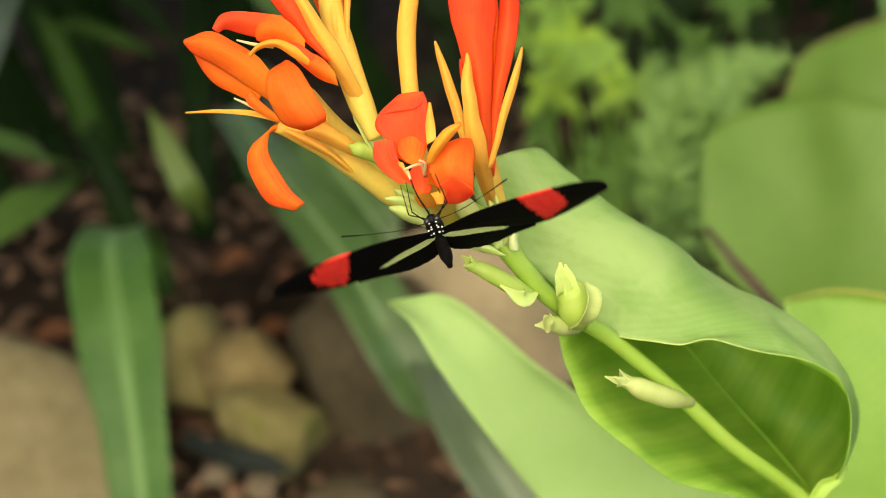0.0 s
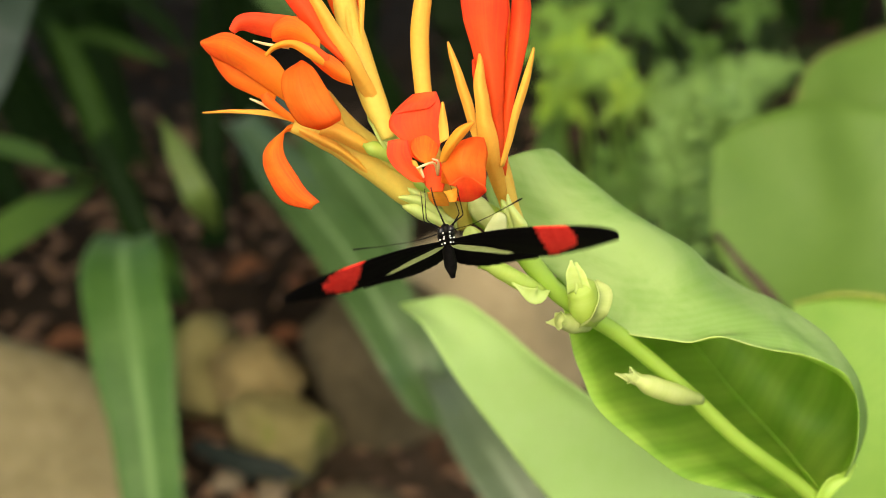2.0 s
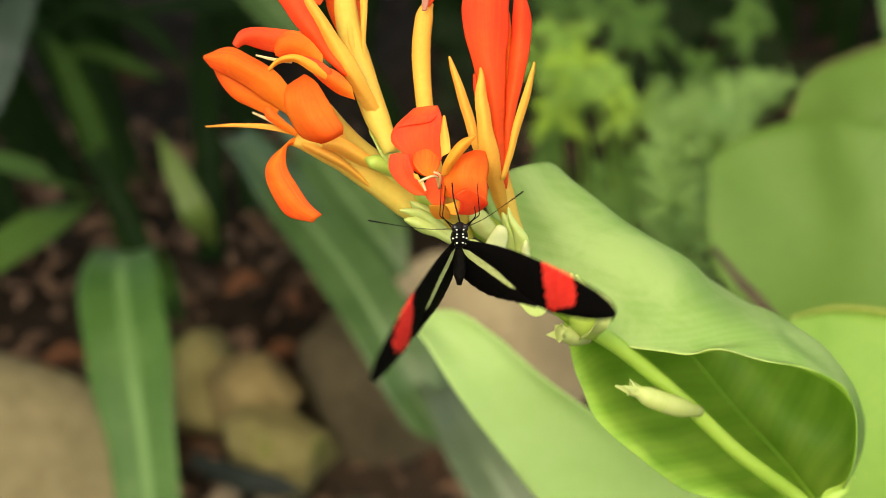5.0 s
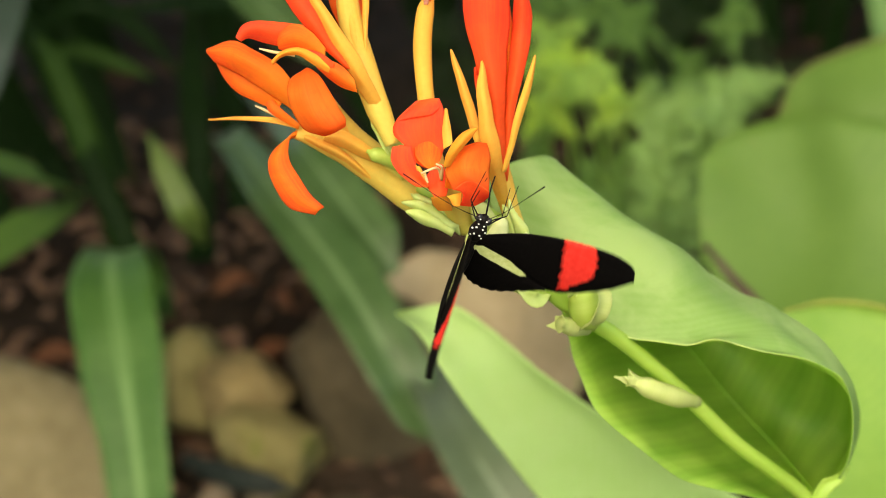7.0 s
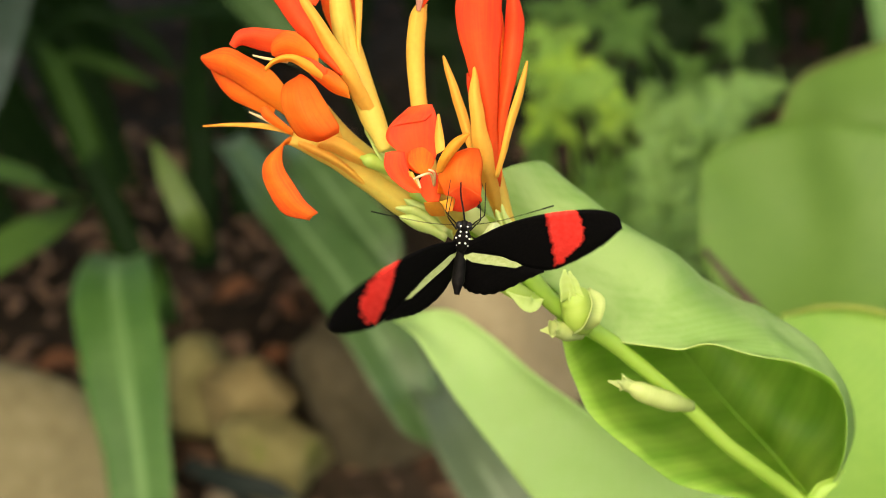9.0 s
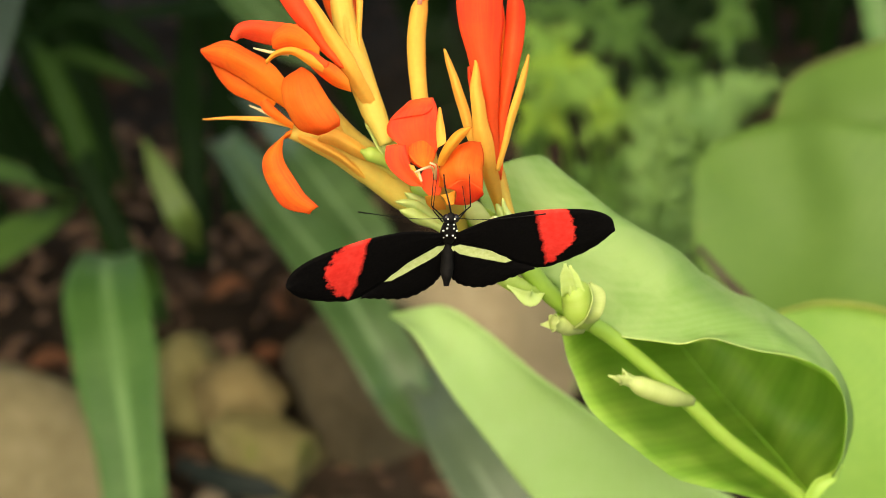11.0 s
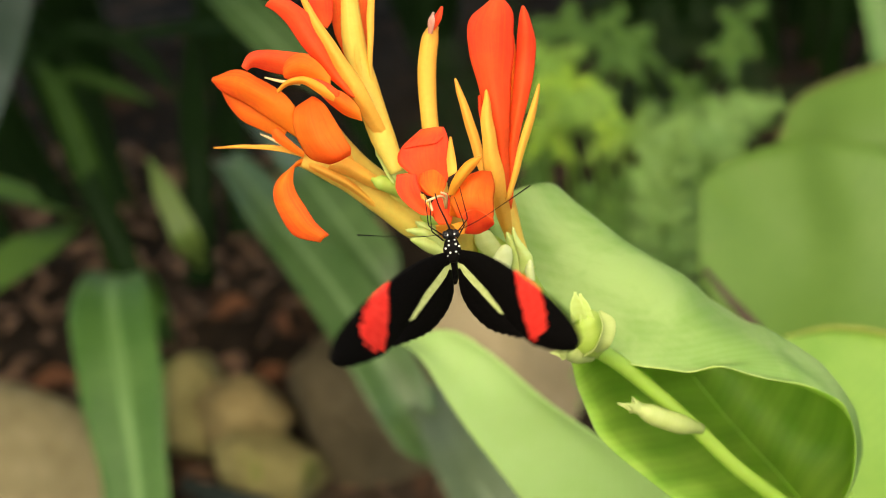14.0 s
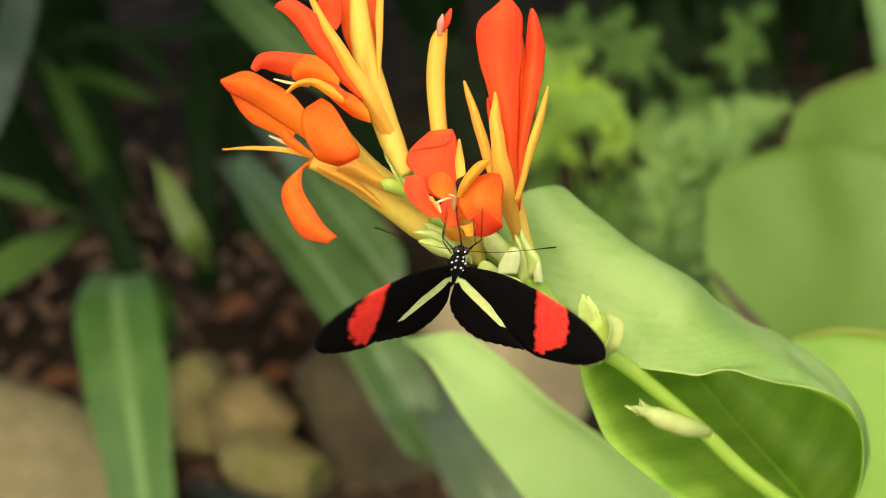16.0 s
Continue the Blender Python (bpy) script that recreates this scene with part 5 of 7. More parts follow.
broad([[(0.1864, 0.8180, 0.3169), (0.1943, 0.7938, 0.3150), (0.2104, 0.7714, 0.3161), (0.2516, 0.7595, 0.3155)],
       [(0.1849, 0.8196, 0.3195), (0.1995, 0.8150, 0.3317), (0.2188, 0.7982, 0.3425), (0.2575, 0.7905, 0.3492)],
       [(0.1858, 0.8211, 0.3222), (0.1956, 0.8319, 0.3408), (0.2178, 0.8295, 0.3567), (0.2695, 0.8284, 0.3749)]], broad_leaf, "broad soft green leaf with a brown-edged rim", rim_brown)
broad([[(0.1120, 0.4614, 0.3991), (0.1116, 0.4283, 0.3818), (0.1201, 0.4095, 0.3694), (0.1326, 0.3853, 0.3673)],
       [(0.1130, 0.4651, 0.4056), (0.1290, 0.4576, 0.3926), (0.1432, 0.4382, 0.3790), (0.1557, 0.4095, 0.3694)],
       [(0.1139, 0.4678, 0.4102), (0.1332, 0.4779, 0.4077), (0.1562, 0.4760, 0.4044), (0.1816, 0.4595, 0.3959)]], yellow_leaf, "broad green leaf with a yellowing edge", rim_yellow)
strap([(0.1438, 0.5920, 0.3253), (0.1306, 0.5992, 0.3378), (0.1228, 0.6132, 0.3421), (0.1163, 0.6373, 0.3439)], [0.004, 0.005, 0.004, 0.003], bark_brown, "dry brownish leaf stalk", None, 0.5, category="dry stalk")
strap([(0.3708, 0.9940, 0.0442), (0.3245, 0.9810, 0.1893), (0.2998, 1.0076, 0.2813), (0.2847, 1.0413, 0.3443)], [0.01, 0.02, 0.024, 0.02], strap_leaf, "grey-green strap leaf in the back", None, 0.2)


# ---- feathery shrubs behind ----
def frond(points, reach, pairs, rng, slim=0.26):
    """A feathery frond: a thin stalk with two rows of narrow leaflets."""
    pieces = [tube(points, [0.0013, 0.001, 0.0004], 8, 5)]
    n = pairs * 2
    line = spline(points, n)
    for i in range(1, n + 1):
        way = (line[min(i + 1, n)] - line[i - 1]).normalized()
        facing = (TO_EYE + Vector((rng.gauss(0, 0.35), rng.gauss(0, 0.35), rng.gauss(0, 0.35)))).normalized()
        side = way.cross(facing).normalized()
        w = 0.35 + 0.65 * math.sin(math.pi * min(1.0, 0.18 + 0.8 * i / n))
        for sg in (-1, 1):
            d = (side * sg + way * rng.uniform(0.4, 0.8) + facing * rng.uniform(-0.25, 0.25)).normalized()
            ln = reach * w * rng.uniform(0.7, 1.2)
            p = line[i]
            pieces.append(blade([p, p + d * ln * 0.5, p + d * ln - facing * 0.2 * ln], [ln * 0.10, ln * slim, ln * 0.04], facing, 0.2, 4, 2, 0.0004))
    return pieces


def shrub(label, root_at, tops, material, seed, size=0.045, sprays=4):
    """Thin stalks from one root, each with a spray of fronds at its top."""
    rng = random.Random(seed)
    root = tagged(new("shrub"), label, "shrub", "feathery shrubs of the bed")
    foot = Vector((root_at[0], root_at[1], ground_height(*root_at)))
    root.location = foot
    for k, top in enumerate(tops):
        c = Vector(top)
        base = foot + Vector((rng.gauss(0, 0.02), rng.gauss(0, 0.02), -0.005))
        part("stalk", tube([base, base.lerp(c, 0.5) + Vector((rng.gauss(0, 0.01), rng.gauss(0.02, 0.01), 0.0)), c], [0.0022, 0.0016, 0.001], 8, 6), material, root)
        pieces = []
        spin = rng.uniform(0, 6.28)
        for q in range(sprays):
            a = spin + 6.283 * q / sprays + rng.gauss(0, 0.25)
            out = Vector((math.cos(a), 0.35 * math.sin(a) - 0.25, 0.75 * math.sin(a) + 0.15)).normalized()
            ln = size * rng.uniform(0.75, 1.25)
            pieces += frond([c, c + out * ln * 0.5, c + out * ln - Vector((0, 0, 0.18 * ln))], ln * 0.34, 5, rng)
        part("frond", joined(pieces), fern_young if k % 3 == 1 and material is fern_leaf else material, root)


shrub("feathery light green shrub behind the canna", (0.12, 1.12), (
    (0.0769, 1.0800, 0.2669), (0.0890, 1.0500, 0.2608), (0.1034, 1.0200, 0.2566), (0.1301, 1.0000, 0.2479), (0.0735, 1.0600, 0.2192), (0.0646, 1.1000, 0.2393),
    (0.1168, 1.0200, 0.2327), (0.1240, 1.0100, 0.2440), (0.0960, 1.0400, 0.2520), (0.0810, 1.0500, 0.2440)), fern_leaf, 1, 0.023, 5)
shrub("feathery green shrub in half shade", (0.07, 1.2), (
    (0.1378, 1.1500, 0.2457), (0.1193, 1.2000, 0.2416), (0.0733, 1.0800, 0.1786), (0.1200, 1.0000, 0.1860), (0.0978, 1.0000, 0.1790), (0.0959, 1.2000, 0.2450), (0.1276, 1.0047, 0.1693)), fern_mid, 2, 0.028, 4)
shrub("feathery green shrub reaching over the bed", (0.22, 1.35), (
    (0.1611, 1.2190, 0.2223), (0.1411, 1.2254, 0.2339), (0.2281, 1.1998, 0.2283), (0.2330, 1.2081, 0.2428), (0.1997, 1.2191, 0.1815)), fern_mid, 3, 0.027, 4)
shrub("feathery shrub deep in the bed, darkened for shade", (0.1, 1.6), (
    (0.0836, 1.4605, 0.1422), (0.1321, 1.4135, 0.1601), (0.1937, 1.3910, 0.1198), (0.2347, 1.4140, 0.1598), (0.2615, 1.3350, 0.1217), (0.0296, 1.3952, 0.1291), (0.0091, 1.3723, 0.0891), (0.2812, 1.2889, 0.1416)), fern_shade, 4, 0.055, 4)


def large_frond(points, reach, pairs, seed, label):
    """A big frond whose leaflets are parts of it."""
    rng = random.Random(seed)
    pieces = frond(points, reach, pairs, rng, 0.15)
    ob = tagged(part("fern_frond", pieces[0], fern_grey), label, "fern frond", "grey-green fern fronds of the bed")
    for bm in pieces[1:]:
        part("leaflet", bm, fern_grey, ob)


for seed, (points, reach, pairs, label) in enumerate((
    ([(0.10, 1.08, -0.04), (0.1481, 0.9000, 0.1991), (0.1413, 0.9200, 0.2329), (0.1382, 0.9500, 0.2543), (0.1376, 1.0000, 0.2683)], 0.024, 45, "upright pale grey-green fern frond behind the canna"),
    ([(0.16, 1.16, -0.04), (0.1451, 0.9500, 0.2302), (0.1657, 0.9800, 0.2567), (0.1944, 1.0000, 0.2620), (0.2254, 1.0200, 0.2511)], 0.022, 42, "arching pale grey-green fern frond"),
    ([(0.15, 1.1, -0.04), (0.1557, 0.9000, 0.2428), (0.1622, 0.9300, 0.2596), (0.1784, 0.9700, 0.2651)], 0.022, 36, "pale grey-green fern frond beside broad leaves"),
    ([(0.17, 1.12, -0.04), (0.1654, 0.9189, 0.2204), (0.1664, 0.9510, 0.2363), (0.1743, 0.9791, 0.2452), (0.1907, 1.0021, 0.2450)], 0.022, 33, "pale grey-green fern frond bending behind broad leaves"),
    ([(0.15, 0.98, -0.04), (0.1252, 0.8000, 0.2540), (0.1228, 0.8000, 0.2930), (0.1270, 0.8200, 0.3145), (0.1413, 0.8500, 0.3253)], 0.022, 40, "pale grey-green fern frond close behind a broad leaf"),
    ([(0.19, 0.98, -0.04), (0.1371, 0.7600, 0.3163), (0.1451, 0.7900, 0.3283), (0.1630, 0.8200, 0.3348), (0.1901, 0.8500, 0.3355)], 0.020, 36, "pale grey-green fern frond leaning over a broad leaf"),
    ([(0.13, 1.12, -0.04), (0.1393, 0.9379, 0.1731), (0.1331, 0.9632, 0.1974), (0.1362, 0.9869, 0.2189)], 0.016, 18, "short pale grey-green fern frond"),
)):
    large_frond(points, reach, pairs, 21 + seed, label)


# ---- an unseen tree, added so its crown shades the back of the bed ----
def build_shade_tree():
    rng = random.Random(5)
    root = tagged(new("tree"), "unseen leafy tree added to shade the bed", "tree")
    foot = Vector((-1.35, 1.3, ground_height(-1.35, 1.3)))
    root.location = foot
    part("trunk", tube([foot - Vector((0, 0, 0.05)), foot + Vector((0.03, -0.02, 0.7)), foot + Vector((0.08, -0.12, 1.5)), foot + Vector((0.2, -0.3, 2.3))], [0.09, 0.07, 0.055, 0.03], 20, 12), bark_brown, root)
    tips = []
    for k in range(15):
        a = foot + Vector((0.03, -0.05, 0.75 + 0.1 * k))
        b = Vector((rng.uniform(-1.4, -0.45), rng.uniform(-0.05, 1.4), rng.uniform(0.95, 1.4)))
        c = a.lerp(b, 0.55) + Vector((0, 0, 0.12))
        part("limb", tube([a, c, b], [0.03, 0.018, 0.006], 12, 7), bark_brown, root)
        tips += [c, b, b.lerp(c, 0.5)]
    back = []
    for k in range(10):
        a = foot + Vector((0.05, -0.05, 0.9 + 0.1 * k))
        b = Vector((rng.uniform(-0.4, 0.75), rng.uniform(0.85, 2.1), rng.uniform(1.0, 1.35)))
        c = a.lerp(b, 0.6) + Vector((0, 0, 0.1))
        part("limb", tube([a, c, b], [0.03, 0.018, 0.006], 12, 7), bark_brown, root)
        back += [b, b, b.lerp(c, 0.4)]
    bm = bmesh.new()
    for k in range(25000):
        q = Vector(rng.choice(tips if k < 8500 else back)) + Vector((rng.gauss(0, 0.22), rng.gauss(0, 0.24), rng.gauss(0, 0.10)))
        if q.y < -0.25 or q.z < 0.85 or q.x > -0.30 and q.y < 0.72 or k >= 15000 and q.y < 1.2:
            continue
        d = Vector((rng.gauss(0, 1), rng.gauss(0, 1), rng.gauss(-0.2, 0.5))).normalized()
        s = d.cross(Vector((rng.gauss(0, 0.4), rng.gauss(0, 0.4), 1))).normalized()
        ln, w = rng.uniform(0.07, 0.13), rng.uniform(0.02, 0.035)
        vs = [bm.verts.new(p) for p in (q, q + d * ln * 0.5 + s * w, q + d * ln - Vector((0, 0, 0.01)), q + d * ln * 0.5 - s * w)]
        bm.faces.new(vs)
    part("crown", bm, deep_shade_strap, root)


build_shade_tree()

# ---- butterfly ----
def wing_material(name, red, bar):
    """Velvet black wing; red: the band across the outer wing (inner edge, its lean, outer edge, its bulge); bar: the yellow stripe from the base. Places in metres on the wing."""
    m = Tree(name)
    ob = m.coords("Object")
    p = m.xyz(ob)
    x = m.math("ABSOLUTE", p[0])
    y = p[1]
    jag = m.math("MULTIPLY", m.math("SUBTRACT", m.noise(330, 4, ob, 0.65), 0.5), 0.0075)
    grain = m.noise(1500, 3, ob)
    colour = m.ramp(grain, (0.3, (0.0010, 0.0009, 0.0009)), (0.75, (0.0035, 0.0031, 0.0028)))
    if red:
        near, lean, far, bulge = red
        xj = m.math("ADD", x, jag)
        inner = m.math("ADD", near, m.math("MULTIPLY", y, lean))
        belly = m.math("POWER", m.math("ADD", y, 0.0025), 2.0)
        outer = m.math("SUBTRACT", far, m.math("MULTIPLY", belly, bulge))
        inside = m.math("MULTIPLY", m.math("SUBTRACT", m.math("ADD", x, m.math("MULTIPLY", jag, 0.35)), inner), 1100, clamp=True)
        inside = m.math("MULTIPLY", inside, m.math("MULTIPLY", m.math("SUBTRACT", outer, xj), 900, clamp=True))
        tone = m.ramp(m.noise(700, 4, ob), (0.3, (0.72, 0.028, 0.022)), (0.75, (0.86, 0.055, 0.042)))
        colour = m.mix(inside, colour, tone)
    if bar:
        x0, x1, y0, slope, half = bar
        axis = m.math("ADD", y0, m.math("MULTIPLY", x, slope))
        rise = m.math("MULTIPLY", m.math("SUBTRACT", x, x0), 420, clamp=True)
        fall = m.math("MULTIPLY", m.math("SUBTRACT", x1, m.math("ADD", x, m.math("MULTIPLY", jag, 0.2))), 420, clamp=True)
        thick = m.math("ADD", m.math("MULTIPLY", m.math("MULTIPLY", rise, fall), half), m.math("MULTIPLY", jag, 0.06))
        d = m.math("SUBTRACT", thick, m.math("ABSOLUTE", m.math("SUBTRACT", y, axis)))
        inside = m.math("MULTIPLY", d, 4000, clamp=True)
        tone = m.ramp(m.noise(900, 3, ob), (0.3, (0.44, 0.52, 0.18)), (0.75, (0.57, 0.64, 0.30)))
        colour = m.mix(inside, colour, tone)
    return m.finish(colour, 0.8, m.bump(grain, 0.2, 0.0002), spec=0.05)


forewing_look = wing_material("black forewing with a red band", (0.0172, -0.21, 0.0262, 70.0), None)
hindwing_look = wing_material("black hindwing with a yellow bar", None, (-0.0012, 0.0134, -0.0033, -0.43, 0.00150))
tm = Tree("black body")
g = tm.noise(900, 4, tm.coords("Object"))
body_black = tm.finish(tm.ramp(g, (0.3, (0.002, 0.002, 0.002)), (0.8, (0.010, 0.009, 0.008))), 0.6, tm.bump(g, 0.5, 0.0002), spec=0.08)
tm = Tree("eye black")
eye_black = tm.finish((0.004, 0.004, 0.005), 0.35)
tm = Tree("white scales")
spot_white = tm.finish(tm.ramp(tm.noise(1200, 2, tm.coords("Object")), (0.3, (0.6, 0.6, 0.55)), (0.8, (0.85, 0.85, 0.8))), 0.7)


def wing(name, side, lead, trail, material, lift, camber, scallop, parent):
    """A wing with its root at the hinge: from its leading to its trailing edge, in millimetres."""
    a, b = spline([(x, y, 0) for x, y in lead], 44), spline([(x, y, 0) for x, y in trail], 44)
    grid = []
    for i, (p, q) in enumerate(zip(a, b)):
        row = []
        for j in range(15):
            c = j / 14
            v = p.lerp(q, c)
            v.y += -scallop * abs(math.sin(i * 0.9)) * c ** 6
            v.z = lift + camber * math.sin(math.pi * c) * (0.3 + i / 44) + 0.12 * math.sin(c * 22) * (1 - c) * 0.5
            row.append(Vector((v.x * side, v.y, v.z)) * 0.001)
        grid.append(row)
    return part(name, shell(grid, 0.00012), material, parent)


butterfly = tagged(new("butterfly"), "black butterfly with red bands and yellow bars feeding on the flower", "butterfly")
part("thorax", ball((0, -0.0013, -0.0004), (0.0018, 0.0034, 0.0018), None, 3, 0.0002, 0.002), body_black, butterfly)
abdomen = part("abdomen", tube([(0, 0, 0), (0, -0.0030, 0.0010), (0, -0.0066, 0.0030), (0, -0.0100, 0.0054)], [0.0009, 0.0010, 0.0013, 0.0014, 0.0006], 22, 12), body_black, butterfly)
antennae = []
head = part("head", ball((0, 0.0030, -0.0002), (0.0012, 0.0013, 0.0012), None, 3, 0.0001, 0.002), body_black, butterfly)
for s in (-1, 1):
    part("eye", ball((0.0010 * s, 0.0034, 0.0001), (0.00075, 0.0009, 0.0009), None, 2), eye_black, head, "glossy black eye")
    antennae.append((s, part("antenna", tube([(0, 0, 0), (0.0056 * s, 0.0026, 0.0008), (0.0111 * s, 0.0054, 0.0008), (0.0168 * s, 0.0082, 0.0004)], [0.00009, 0.00007, 0.00007, 0.00016], 20, 6), body_black, head, "thin black antenna")))
part("proboscis", tube([(0, 0.0042, -0.0006), (-0.0005, 0.0058, -0.0022), (-0.0012, 0.0072, -0.0048), (-0.0014, 0.0080, -0.0078)], [0.0002, 0.00016, 0.00014], 16, 6), body_black, head, "long black feeding tube")
for x, y, z, r in ((0.0007, 0.0039, 0.0008, 0.00024), (-0.0007, 0.0039, 0.0008, 0.00024), (0.0006, 0.0026, 0.0011, 0.00026), (-0.0006, 0.0026, 0.0011, 0.00026)):
    part("spot", ball((x, y, z), (r * 0.82, r * 0.82, r * 0.6), None, 2), spot_white, head, "white spot")
for x, y, z, r in ((0.0007, 0.0014, 0.0011, 0.0003), (-0.0007, 0.0014, 0.0011, 0.0003), (0.0014, 0.0004, 0.0008, 0.0003), (-0.0014, 0.0004, 0.0008, 0.0003), (0.0006, -0.0004, 0.0014, 0.0003), (-0.0006, -0.0004, 0.0014, 0.0003), (0.0012, -0.0014, 0.0011, 0.00022), (-0.0012, -0.0014, 0.0011, 0.00022)):
    part("spot", ball((x, y, z), (r * 0.82, r * 0.82, r * 0.6), None, 2), spot_white, butterfly, "white spot")
for s in (-1, 1):
    for a, b, c in (((0.0012, 0.002, -0.0012), (0.0040, 0.0048, -0.0020), (0.0036, 0.0096, -0.0065)), ((0.0014, 0.0006, -0.0014), (0.0034, 0.0018, -0.0036), (0.0026, 0.0050, -0.0090))):
        hip, knee, foot = (Vector((p[0] * s, p[1], p[2])) for p in (a, b, c))
        part("leg", tube([hip, hip.lerp(knee, 0.5), hip.lerp(knee, 0.92), knee.lerp(foot, 0.06), knee.lerp(foot, 0.5), foot], [0.00017, 0.00014, 0.00012, 0.00011, 0.00009, 0.00007], 24, 6), body_black, butterfly)
FORE_LEAD = ((-0.1, 1.2), (7, 4.2), (14, 5.3), (20.5, 5.1), (26.8, 4.1), (30.9, 2.4), (33.2, 0.2), (34.0, -2.3))
FORE_TRAIL = ((-0.3, -0.8), (5, -3.2), (10, -6.8), (15, -10.6), (20, -12.2), (26.5, -9.9), (31.5, -6.6), (34.0, -2.7))
HIND_LEAD = ((-0.3, -0.6), (4, -2.2), (8, -4.6), (12, -7.2), (15.5, -9.8), (17.6, -11.8))
HIND_TRAIL = ((-0.9, -5.0), (-0.7, -11.0), (2.0, -14.8), (7, -16.4), (12.6, -14.6), (17.7, -12.4))
wings = []
for s in (-1, 1):
    fore = wing("forewing", s, FORE_LEAD, FORE_TRAIL, forewing_look, 0.15, 0.7, 0.25, butterfly)
    hind = wing("hindwing", s, HIND_LEAD, HIND_TRAIL, hindwing_look, -0.1, 0.5, 0.5, butterfly)
    wings.append((s, fore, hind))


